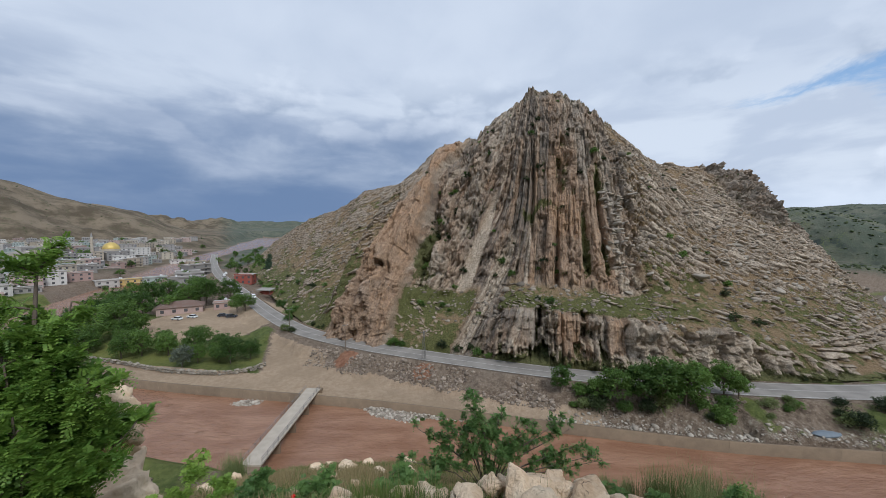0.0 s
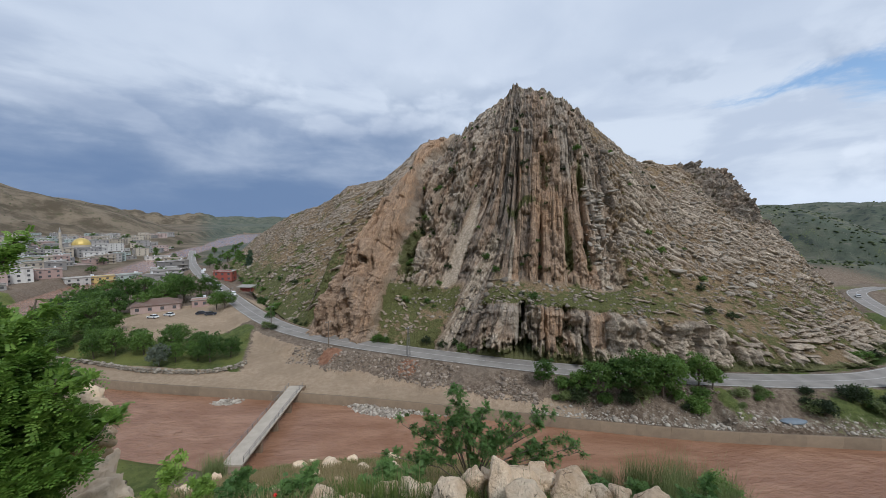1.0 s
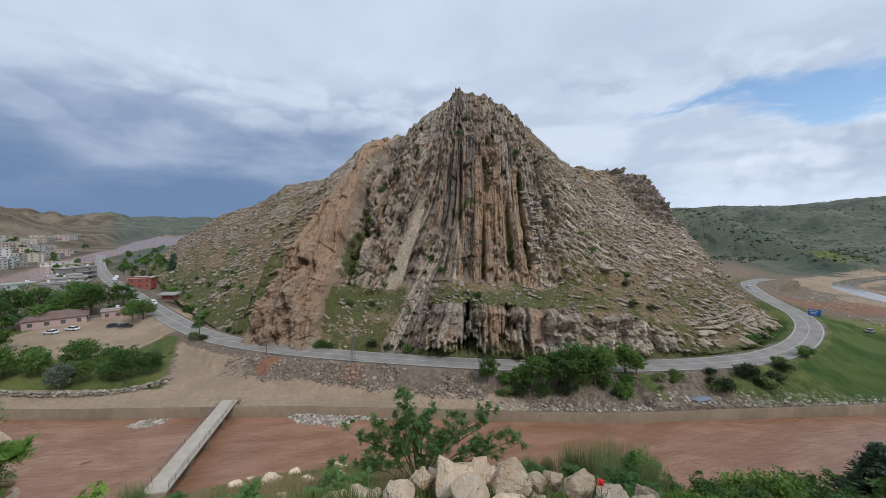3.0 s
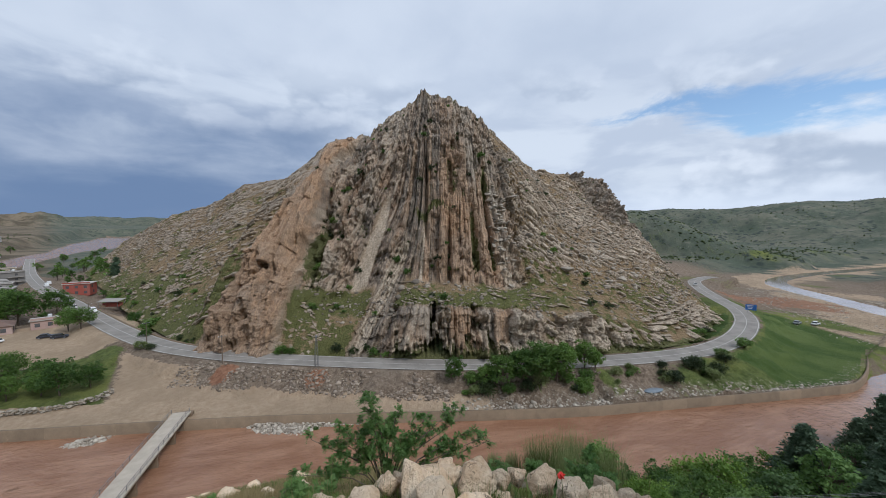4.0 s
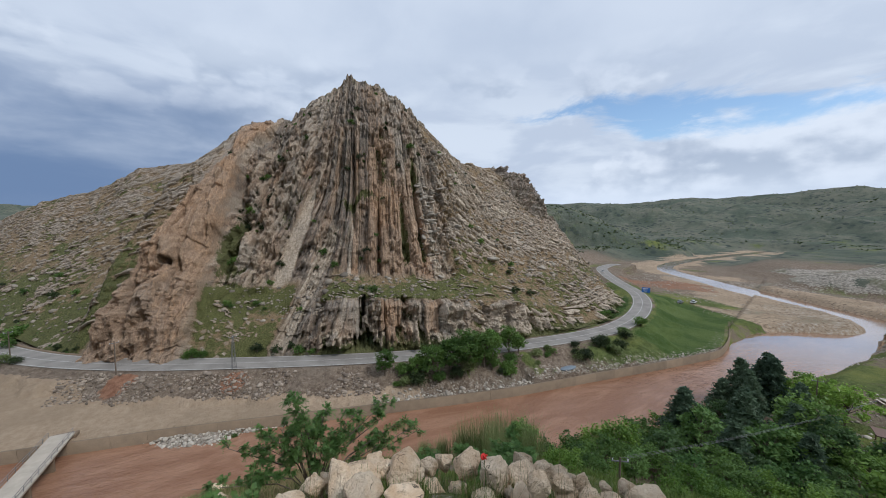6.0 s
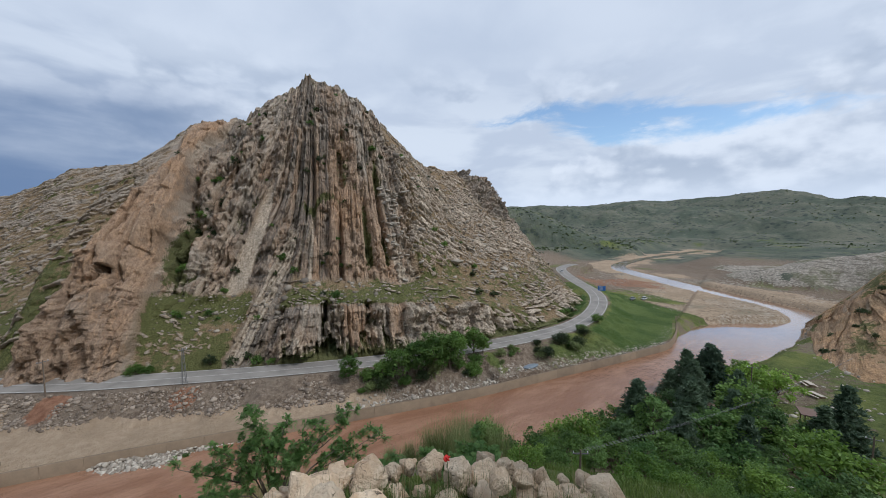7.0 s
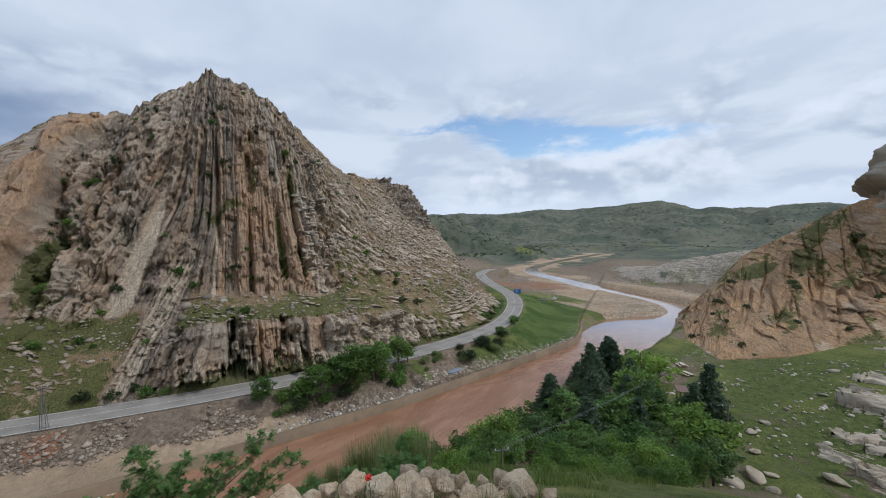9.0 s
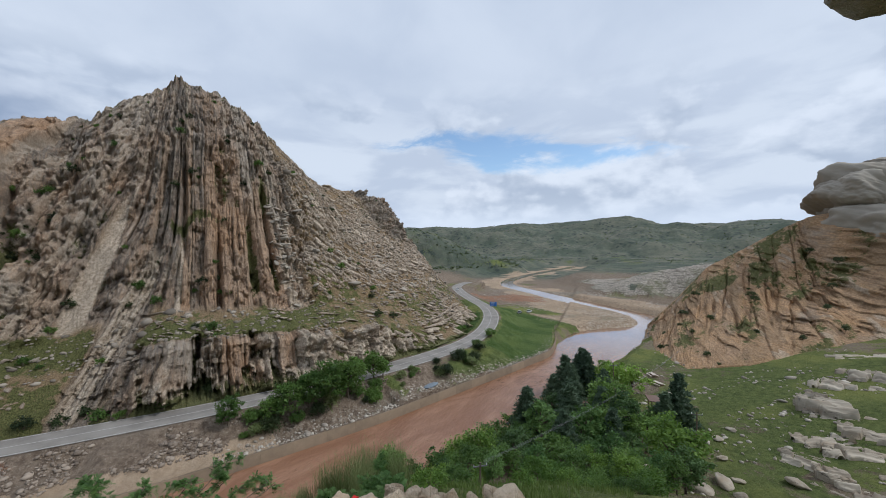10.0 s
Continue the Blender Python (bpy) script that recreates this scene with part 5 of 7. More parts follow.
def crag(name, seed, mat, sub=5, flare=0.0, step=0.10, wild=0.26):
    """A jutting mass of thick broken rock beds, about 1 m across."""
    d, f = ico_dirs(sub)
    rs = np.random.RandomState(seed)
    n = rs.normal(size=(16, 3))
    n /= np.linalg.norm(n, axis=1)[:, None]
    dots = np.maximum(d @ n.T, 0.02) / rs.uniform(0.38, 0.52, 16)
    p = d * ((dots ** 14).sum(1) ** (-1 / 14))[:, None]
    lay = p[:, 2] * 16 + 2.0 * p[:, 0] + 1.6 * fbm(p[:, 0] * 5, p[:, 1] * 5, seed, 4)
    ang = np.arctan2(p[:, 1], p[:, 0]) * 3.2 + 0.8 * fbm(p[:, 0] * 8, p[:, 2] * 8, seed + 4, 3)
    led = hashed(np.floor(lay), np.floor(ang + 3 * hashed(np.floor(lay), lay * 0, seed)), seed) - 0.5
    rough = fbm(p[:, 0] * 7 + p[:, 2] * 4, p[:, 1] * 7 - p[:, 2] * 3, seed + 1, 5)
    p *= (1 + step * led + wild * rough)[:, None]
    p /= np.abs(p).max() * 2
    p[:, :2] *= (1 + flare * sstep(p[:, 2], 0.20, 0.30))[:, None]
    return mesh_from(name, p, f, mat)


outcrop = tagged(new("rock_outcrop", None), "massive grey crag of thick limestone beds on the hilltop", "rock")
outcrop.location = (222, -46.5, 36)
for k, (ox, oy, oz, sx, sy, sz) in enumerate(((0, 0, 20, 56, 92, 54), (-6, -6, 4, 62, 90, 44), (-4, 14, 25, 44, 50, 26), (2, -8, 34, 44, 56, 24))):
    ob = part("rock_bed", crag("rock_bed", 710 + k, M_GREYSTONE, 6, 0.0, 0.035, 0.16), M_GREYSTONE, outcrop)
    ob.matrix_basis = pose(ox, oy, oz, 12, 0, 0) @ Matrix.Diagonal((sx, sy, sz, 1))
overhang = tagged(new("overhanging_rock", None), "grey limestone overhang leaning out above the slope", "rock")
overhang.location = (13.6, -6.4, 36)
for k, (ox, oy, oz, sx, sy, sz) in enumerate(((1.2, -2.6, 4.0, 5.0, 4.6, 17), (0.8, -1.2, 13.0, 6.0, 6.2, 6), (-0.8, 1.85, 14.5, 8.4, 8.2, 6.4))):
    ob = part("rock_bed", crag("rock_bed", 740 + k, M_GREYSTONE, 5, 0.0, 0.06, 0.16), M_GREYSTONE, overhang)
    ob.matrix_basis = pose(ox, oy, oz, 0, 0, 25 * k) @ Matrix.Diagonal((sx, sy, sz, 1))

for x, y, dz_, sx, sy, sz, word in ((-9.4, 9.6, 1.2, 4.2, 3.8, 3.6, "broad blocky limestone crag beside the leafy tree"), (-8.9, 9.1, 3.7, 2.4, 2.2, 2.6, "upright limestone boulder perched on the crag"), (-11.5, 10.0, 0.8, 3.0, 2.6, 2.6, "rough limestone crag behind the leafy tree")):
    ob = tagged(new("rock", crag("rock", 770 + int(sx * 10), M_BOULDER, 5, 0.0, 0.12, 0.34)), word, "rock")
    ob.matrix_world = pose(x, y, gz(x, y) + dz_, 6, -8, 40 * sx) @ Matrix.Diagonal((sx, sy, sz, 1))


def ledge_mesh(seed):
    """A low shelf of bare rock: stepped beds, joints, and edges that dip under the turf. 1 x 1 m in plan."""
    nx, ny = 90, 54
    X, Y = (q.ravel() for q in np.meshgrid(np.linspace(-0.5, 0.5, nx), np.linspace(-0.5, 0.5, ny)))
    wx, wy = X + 0.10 * fbm(X * 3 + seed, Y * 3, seed + 5, 3), Y + 0.16 * fbm(X * 2.5, Y * 3 + seed, seed + 6, 4)
    edge = 0.46 - np.maximum(np.abs(wx), np.abs(wy) * (1.0 + 0.5 * X)) + 0.20 * fbm(X * 6 + seed, Y * 5, seed, 4)
    across = wy * 4 + 0.5 * wx
    bed = np.floor(across)
    run = wx * 3 + 3 * hashed(bed, bed * 0, seed)
    block = np.floor(run)
    tall = hashed(bed, block, seed + 2)
    joint = np.minimum(np.minimum(across - bed, 1 - across + bed), 1.3 * np.minimum(run - block, 1 - run + block))
    tip = across - bed - 0.5
    z = -0.55 + sstep(edge, 0.0, 0.06) * (0.25 + 0.75 * tall + 0.35 * tip) * sstep(joint, 0.0, 0.10) + 0.16 * fbm(X * 8, Y * 9, seed + 3, 5)
    return mesh_from("limestone_ledge", np.stack([X, Y, z], 1), grid_faces(ny, nx), M_LEDGE, False)


# pale beds that break through the meadow
SHELVES = [(140, -22, 13, 5), (114, -16, 14, 5), (93, -8, 9, 3.4), (88, -11, 12, 4.5), (101, -16, 15, 5), (80, -8, 11, 4), (80, -14, 13, 5), (82, -2, 7, 2.6), (124, -19, 9, 4), (74, -11, 12, 4.5), (96, -20, 16, 6), (69, -6, 8, 3), (86, -15.5, 13, 4), (91, -17, 12, 5), (105, -21, 14, 5), (77, -12, 9, 4), (84, -6, 6, 2.5), (108, -12, 7, 3), (72, -8, 9, 3.5), (119, -24, 14, 6), (98, -12, 8, 3)]
LEDGES = [ledge_mesh(520 + k) for k in range(6)]
SHELVES = [q for k, q in enumerate(SHELVES) if k % 4 != 2 and math.degrees(math.atan2(q[0], q[1])) > 95.2]
for k, (x, y, lng, wdt) in enumerate(SHELVES):
    rs = np.random.RandomState(500 + k)
    ob = tagged(new("limestone_ledge", LEDGES[k % 6]), "long pale grey limestone ledge breaking through the grass", "rock", "ledges in the meadow")
    ob.matrix_world = pose(x, y, gz(x, y) - 0.06 * wdt, rs.uniform(0, 6), rs.uniform(-6, 0), rs.uniform(-125, -60)) @ Matrix.Diagonal((lng * rs.uniform(0.8, 1.3), wdt * rs.uniform(1.0, 1.5), wdt * rs.uniform(0.40, 0.62), 1))
MEADOW_ROCKS = [boulder_mesh("rock", 220 + k, 3, M_LEDGE, 0.7, 30.0, False) for k in range(5)]
for k, (x, y, s) in enumerate(((68, 2.4, 3.0), (65, 5.3, 3.4), (73, -5.5, 2.4), (70, 1.0, 1.6), (76, 3.2, 1.8), (83, 4.4, 2.0), (88, 2.5, 1.5), (66, 0.6, 1.4))):
    ob = tagged(new("rock", MEADOW_ROCKS[k % 5]), "pale limestone rock lying on the meadow", "rock", "rocks on the meadow")
    ob.matrix_world = pose(x, y, gz(x, y) + 0.1 * s, 8, -6, 40 * k) @ Matrix.Diagonal((s * 1.5, s, s * 0.7, 1))
x, y = scatter(1700, 55, 165, -40, 26, 61)
r = np.hypot(x, y)
az = np.degrees(np.arctan2(x, y))
ok = (r > 58) & (az > 76) & (az < 106) & (fbm(x / 9, y / 9, 62, 3) > -0.05)
x, y = x[ok], y[ok]
stones_stuff("meadow_stones", "small white stones scattered over the green meadow", np.stack([x, y, ground_z(x, y) + 0.06], 1), np.random.RandomState(63).gamma(2, 0.22, len(x)) + 0.2, M_SHINGLE, 64, 0.5)


# ---- plants ----
def leaf_cards(centres, size, seed, long=1.8, flat=0.35, spread=0.35):
    """Small pointed leaves, each a bent kite of two triangles' worth of quads; returns vertices and quads."""
    rs = np.random.RandomState(seed)
    k = len(centres)
    a = rs.normal(size=(k, 3))
    a[:, 2] *= 0.6
    a /= np.linalg.norm(a, axis=1)[:, None]
    nrm = rs.normal(size=(k, 3)) * (1 - flat) + np.array([0, 0, 1.0]) * flat * 2
    b = np.cross(nrm, a)
    b /= np.linalg.norm(b, axis=1)[:, None] + 1e-9
    up_ = np.cross(a, b)
    s = size * rs.uniform(1 - spread, 1 + spread, (k, 1))
    c = np.asarray(centres)
    v = np.stack([c - a * s * 0.5 * long, c + b * s * 0.5 - up_ * s * 0.12, c + a * s * 0.5 * long, c - b * s * 0.5 - up_ * s * 0.12], 1)
    return v.reshape(-1, 3), np.arange(4 * k).reshape(-1, 4)


def crown_points(seed, clumps, per, rx_, ry_, rz_, cz, tight=0.125, low=-0.7):
    """Leaf places: clumps on an uneven crown, denser outside, with gaps between the boughs."""
    rs = np.random.RandomState(seed)
    d = rs.normal(size=(clumps, 3))
    d /= np.linalg.norm(d, axis=1)[:, None]
    d[:, 2] = np.where(d[:, 2] < low, -d[:, 2], d[:, 2])
    lobe = 1 + 0.55 * fbm(d[:, 0] * 2.2 + seed, d[:, 1] * 2.2 + d[:, 2] * 1.7, seed % 97, 3)
    rad = rs.uniform(0.35, 1.0, clumps) ** 0.55 * lobe * (0.85 + 0.3 * rs.rand(clumps))
    c = d * rad[:, None] * np.array([rx_, ry_, rz_]) + np.array([0, 0, cz])
    off = rs.normal(size=(clumps, per, 3))
    size = rs.uniform(0.6, 1.4, (clumps, 1, 1)) * tight * min(rx_, rz_)
    return (c[:, None] + off * size * np.array([1, 1, 0.7])).reshape(-1, 3), c


def broadleaf(seed, h=8.0, wide=0.42, mat=None, leaf=0.27, clumps=120, per=32, label="", stems=1):
    """A tree of height h: trunk and limbs in one part, crown in another."""
    rs = np.random.RandomState(seed)
    thing = tagged(new("tree", None), label or "broad leafy green tree with a rounded uneven crown", "tree")
    pts, cl = crown_points(seed + 1, clumps, per, h * wide, h * wide * 0.95, h * 0.40, h * 0.58)
    limbs = []
    for k in range(stems):
        x0, y0 = (rs.uniform(-0.1, 0.1, 2) * h if stems > 1 else (0, 0))
        limbs.append(([(x0, y0, -0.4), (x0 * 1.2 + 0.02 * h, y0 * 1.2, h * 0.25), (x0 * 1.6, y0 * 1.6 + 0.02 * h, h * 0.5), (x0 * 2, y0 * 2, h * 0.8)], [h * 0.028, h * 0.022, h * 0.014, h * 0.004]))
    for c in cl[:22]:
        z0 = h * rs.uniform(0.2, 0.5)
        mid = (c[0] * 0.45, c[1] * 0.45, (z0 + c[2]) / 2 + 0.02 * h)
        limbs.append(([(0, 0, z0), mid, tuple(c)], [h * 0.011, h * 0.007, h * 0.002]))
    part("trunk", tubes_mesh("trunk", limbs, M_BARK, 5), M_BARK, thing)
    v, f = leaf_cards(pts, leaf, seed + 2, 1.5)
    part("crown", mesh_from("crown", v, f, mat or M_LEAF), mat or M_LEAF, thing)
    return thing


def conifer(seed, h=12.0, label=""):
    rs = np.random.RandomState(seed)
    thing = tagged(new("conifer", None), label or "dark green pine with drooping layered boughs", "tree")
    part("trunk", tubes_mesh("trunk", [([(0, 0, -0.4), (0.05 * h * 0.2, 0, h * 0.5), (0, 0, h * 0.97)], [h * 0.02, h * 0.013, h * 0.003])], M_BARK, 6), M_BARK, thing)
    cs, boughs = [], []
    for k in range(170):
        q = rs.uniform(0.08, 0.98)
        reach = h * 0.36 * (1 - q) ** 0.8 * rs.uniform(0.55, 1.25) + 0.02 * h
        a = rs.uniform(0, 6.283)
        tip = np.array([math.cos(a) * reach, math.sin(a) * reach, h * q - reach * 0.12 + 0.0])
        boughs.append(([(0, 0, h * q), tuple(tip)], [h * 0.004, h * 0.0015]))
        n = int(26 + 60 * (1 - q))
        t = rs.uniform(0.15, 1.05, n)
        cs.append(np.array([0, 0, h * q]) + (tip - np.array([0, 0, h * q])) * t[:, None] + rs.normal(size=(n, 3)) * np.array([0.020, 0.020, 0.013]) * h)
    part("framework", tubes_mesh("framework", boughs, M_BARK, 3), M_BARK, thing)
    v, f = leaf_cards(np.concatenate(cs), 0.021 * h, seed + 3, 3.2, 0.2)
    part("crown", mesh_from("crown", v, f, M_NEEDLE), M_NEEDLE, thing)
    return thing


def shrub(seed, h=2.0, mat=None, label="", leaf=0.16, clumps=26, per=36, name="shrub"):
    rs = np.random.RandomState(seed)
    thing = tagged(new(name, None), label or "low rounded dark green shrub", "shrub")
    pts, cl = crown_points(seed, clumps, per, h * 0.62, h * 0.6, h * 0.5, h * 0.45, 0.26, -0.35)
    part("wood", tubes_mesh("wood", [([(0, 0, -0.2), tuple(c * np.array([0.5, 0.5, 0.6])), tuple(c)], [h * 0.02, h * 0.012, h * 0.004]) for c in cl[:12]], M_BARK, 4), M_BARK, thing)
    v, f = leaf_cards(pts, leaf, seed + 2, 1.5)
    part("leaves", mesh_from("leaves", v, f, mat or M_LEAF_DARK), mat or M_LEAF_DARK, thing)
    return thing


def place(kinds, spots, seed, unit, group="", sink=0.1, on=None):
    """Stand copies of the things in kinds at (x, y, height); the first spots take the originals."""
    rs = np.random.RandomState(seed)
    for k, (x, y, h) in enumerate(spots):
        src = kinds[k % len(kinds)]
        z = (gz(x, y) if on is None else on(x, y)) - sink
        s = h / unit
        m = pose(x, y, z, 0, 0, rs.uniform(0, 360)) @ Matrix.Diagonal((s * rs.uniform(0.9, 1.15), s * rs.uniform(0.9, 1.15), s, 1))
        if k < len(kinds):
            src.matrix_world = m
            ob = src
        else:
            ob = copy_thing(src, m)
            ob.scale = m.to_scale()
        if group:
            tagged(ob, group=group)


# park and parking-lot trees
PARK = [(-112, 124, 10), (-147.6, 150.5, 7.6), (-110, 128.2, 6.3), (-119, 180, 11), (-142.6, 186.4, 9.4), (-143.6, 176.6, 10.7), (-92.1, 159.7, 6.6), (-87.4, 157.6, 6.0), (-76.9, 110, 6.6), (-62, 103.5, 6.4), (-57.5, 106, 4.8), (-80, 118, 5.0), (-93.5, 110, 6.4), (-129.8, 141.4, 7.1), (-98.3, 108.4, 6), (-85.3, 110, 5.6), (-120, 131, 7), (-138, 152, 9), (-150, 165, 9), (-117, 118, 6), (-68, 108, 5.6), (-155, 165, 8), (-112, 112, 6), (-130, 124, 7), (-139, 134, 7), (-146, 142, 8), (-155, 180, 9), (-128, 188, 10), (-135, 197, 10), (-112, 188, 9), (-72, 104, 4.6), (-125, 176, 9), (-133, 158, 8), (-104, 116, 5), (-108, 121, 6), (-97, 113, 5.5), (-90, 114, 5), (-116, 125, 6.5), (-124, 136, 7), (-135, 145, 8), (-142, 158, 8), (-122, 115, 6), (-66, 104.5, 5)]
kinds = [broadleaf(700 + 10 * k, 8.0, (0.46, 0.52, 0.42, 0.5)[k], M_LEAF, label="dense dark green tree in the riverside park") for k in range(4)]
place(kinds, [(a, b, c * 1.25) for a, b, c in PARK], 70, 8.0, "trees in the park")
silver = broadleaf(760, 6.0, 0.5, M_LEAF_GREY, 0.26, label="grey-green silvery tree above the rubble wall")
silver.matrix_world = pose(-74.8, 101.5, gz(-74.8, 101.5) - 0.1)
# trees where the road enters the town
TOWN_TREES = [(-200, 372, 12), (-176, 347, 13), (-141, 290, 11), (-160, 320, 12), (-215, 300, 8), (-240, 330, 7), (-262, 420, 9), (-300, 440, 9), (-330, 380, 9), (-350, 480, 10), (-228, 262, 6), (-248, 268, 6), (-215, 256, 6), (-236, 250, 5), (-270, 300, 7), (-380, 520, 11), (-430, 560, 10), (-300, 520, 10), (-250, 480, 10), (-470, 480, 10), (-520, 640, 12), (-560, 700, 12), (-480, 720, 12), (-640, 720, 12), (-600, 600, 11), (-420, 380, 8)]
rs = np.random.RandomState(717)
for k in range(300):
    a, r = radians(rs.uniform(-54, -24)), (rs.uniform(300, 950) if k < 150 else rs.uniform(190, 520))
    x, y = r * math.sin(a), r * math.cos(a)
    if polyline_distance(np.array([x]), np.array([y]), RIVER[::5])[0][0] > (110 if y > 640 else 34) and polyline_distance(np.array([x]), np.array([y]), ROAD[::4])[0][0] > 9:
        TOWN_TREES.append((x, y, rs.uniform(4, 9)))
kinds = [broadleaf(780 + 10 * k, 9.0, 0.42, M_LEAF, 0.6, 26, 24, label="leafy tree between the houses of the town") for k in range(2)]
place(kinds, TOWN_TREES, 71, 9.0, "trees in the town")
kinds = [conifer(800, 16.0, "tall dark conifer at the foot of the mountain")]
place(kinds, [(-137, 283, 15), (-146, 303, 17), (-131, 272, 13), (-152, 318, 14)], 72, 16.0, "conifers by the road")
# trees on the bank below the road
ROADSIDE = [(33.5, 76.5, 4.5), (26.6, 79.6, 5.0), (37, 74.8, 6.8), (41.5, 74.2, 7.6), (46, 73.4, 8.2), (50.5, 73.2, 7.4), (53.5, 74.2, 6.4), (59.5, 74.8, 5.8), (61.5, 73.4, 4.6)]
kinds = [broadleaf(820 + 10 * k, 7.0, 0.34, M_LEAF, 0.25, 100, 32, label="dense green tree on the bank below the road") for k in range(3)]
place(kinds, [(a, b, c * 1.25) for a, b, c in ROADSIDE], 73, 7.0, "trees below the road")
rs = np.random.RandomState(74)
SCRUB = []
for k in range(400):
    x, y = rs.uniform(28, 104), rs.uniform(58, 84)
    dr, sr, _ = polyline_distance(np.array([x]), np.array([y]), ROAD[::4])
    dw, sw_, _ = polyline_distance(np.array([x]), np.array([y]), WALL)
    if sr[0] < 0 and 5.2 < dr[0] < 11 and dw[0] > 4.5 and len(SCRUB) < 40:
        SCRUB.append((x, y, rs.uniform(1.2, 3.4)))
SCRUB += [(116, 75.2, 3.0), (-54.8, 123.8, 2.6), (-52, 122.5, 1.8), (-4.5, 77.2, 0.8)]
kinds = [shrub(840 + 10 * k, 2.5, (M_LEAF_DARK, M_LEAF, M_REED)[k], "scrubby green bush on the road bank", 0.2, 30, 40) for k in range(3)]
place(kinds, SCRUB, 75, 2.5, "bushes on the road bank")
# shrubs on the mountain and at its foot
kinds = [shrub(870 + 10 * k, 2.0, (M_LEAF_DARK, M_LEAF)[k], "small dark shrub rooted in the limestone beds", 0.22, 18, 26) for k in range(2)]
SPOTS = []
for k in range(150):
    if k < 70:
        uu, vv = rs.uniform(7.2, 14.5), rs.uniform(0.12, 0.95)
    elif k < 90:
        uu, vv = rs.uniform(7.5, 8.1), rs.uniform(0.3, 0.7)
    elif k < 110:
        uu, vv = rs.uniform(5, 20), rs.uniform(0.88, 0.97)
    elif k < 135:
        uu, vv = rs.uniform(5, 17), rs.uniform(0.0, 0.02)
    else:
        uu, vv = rs.uniform(1, 5), rs.uniform(0.0, 0.25)
    px_, py_, pz_ = (float(q[0]) for q in mountain_point(np.array([uu]), np.array([vv]), False))
    SPOTS.append((px_, py_, pz_, rs.uniform(0.8, 2.4) if not 90 <= k < 110 else rs.uniform(0.6, 1.1)))
heights = {(a, b): c for a, b, c, _ in SPOTS}
place(kinds, [(a, b, s) for a, b, _, s in SPOTS], 76, 2.0, "shrubs on the mountain", 0.2, lambda a, b: heights[(a, b)])
# bushes at the left foot of the mountain
kinds = [shrub(890, 4.0, M_LEAF, "wide green bush at the foot of the slope", 0.3, 40, 40)]
place(kinds, [(-64, 153, 5), (-56, 146, 4.5), (-84, 186, 4.5), (-92, 200, 5.5), (-105, 216, 6), (-76, 168, 4), (-60, 139, 2.5), (-98, 226, 6), (-112, 240, 7), (-120, 256, 8), (-50, 134.5, 2.2), (-15, 107.8, 2.6), (-12.5, 107.2, 2.0)], 77, 4.0, "bushes at the mountain foot")

# scrub on the hill beyond the meadow
kinds = [shrub(895, 2.4, M_LEAF_SCRUB, "dark scrubby bush on the rocky hillside", 0.26, 24, 26)]
SPOTS = []
for k in range(34):
    q, w_ = rs.uniform(1.5, 6.8), rs.uniform(0.02, 0.8) ** 1.3
    c = np.arange(len(HB))
    b0 = np.array([np.interp(q, c, HB[:, j]) for j in range(3)])
    c0 = np.array([np.interp(q, c, HR[:, j]) for j in range(3)])
    p0 = b0 + (c0 - b0) * w_
    SPOTS.append((float(p0[0]), float(p0[1]), float(p0[2]) - 0.9, rs.uniform(0.8, 2.2)))
heights = {(a, b): c for a, b, c, _ in SPOTS}
place(kinds, [(a, b, s) for a, b, _, s in SPOTS], 81, 2.4, "bushes on the rocky hill", 0.2, lambda a, b: heights[(a, b)])

# low scrub on the far hills, past counting
def scrub_stuff(name, label, pts, sizes, seed):
    rs = np.random.RandomState(seed)
    d, f = ico_dirs(1)
    k = len(pts)
    v = d[None] * rs.uniform(0.55, 1.3, (k, len(d), 1)) * (rs.uniform(0.7, 1.3, (k, 1, 3)) * np.array([1, 1, 0.7])) * np.asarray(sizes)[:, None, None] * 0.5 + np.asarray(pts)[:, None, :]
    faces = (f[None] + (np.arange(k) * len(d))[:, None, None]).reshape(-1, 3)
    return tagged(new(name, mesh_from(name, v.reshape(-1, 3), faces, M_LEAF_SCRUB)), label, "scrub", kind="stuff")


rs_f = np.random.RandomState(515)
a, r = np.radians(np.concatenate([rs_f.uniform(34, 66, 2200), rs_f.uniform(42, 108, 4200), rs_f.uniform(-56, -24, 700)])), np.concatenate([rs_f.uniform(400, 700, 2200), rs_f.uniform(600, 1480, 4200), rs_f.uniform(900, 1500, 700)])
x, y = r * np.sin(a), r * np.cos(a)
zz = ground_z(x, y)
ok = (zz > 9) & (fbm(x / 60, y / 60, 516, 4) > -0.12)
x, y, zz, r = x[ok], y[ok], zz[ok], r[ok]
scrub_stuff("hill_scrub", "dark green scrub scattered over the far hills", np.stack([x, y, zz + 0.5], 1), rs_f.gamma(2.2, 0.45, len(x)) + 0.7 + r / 1100, 517)

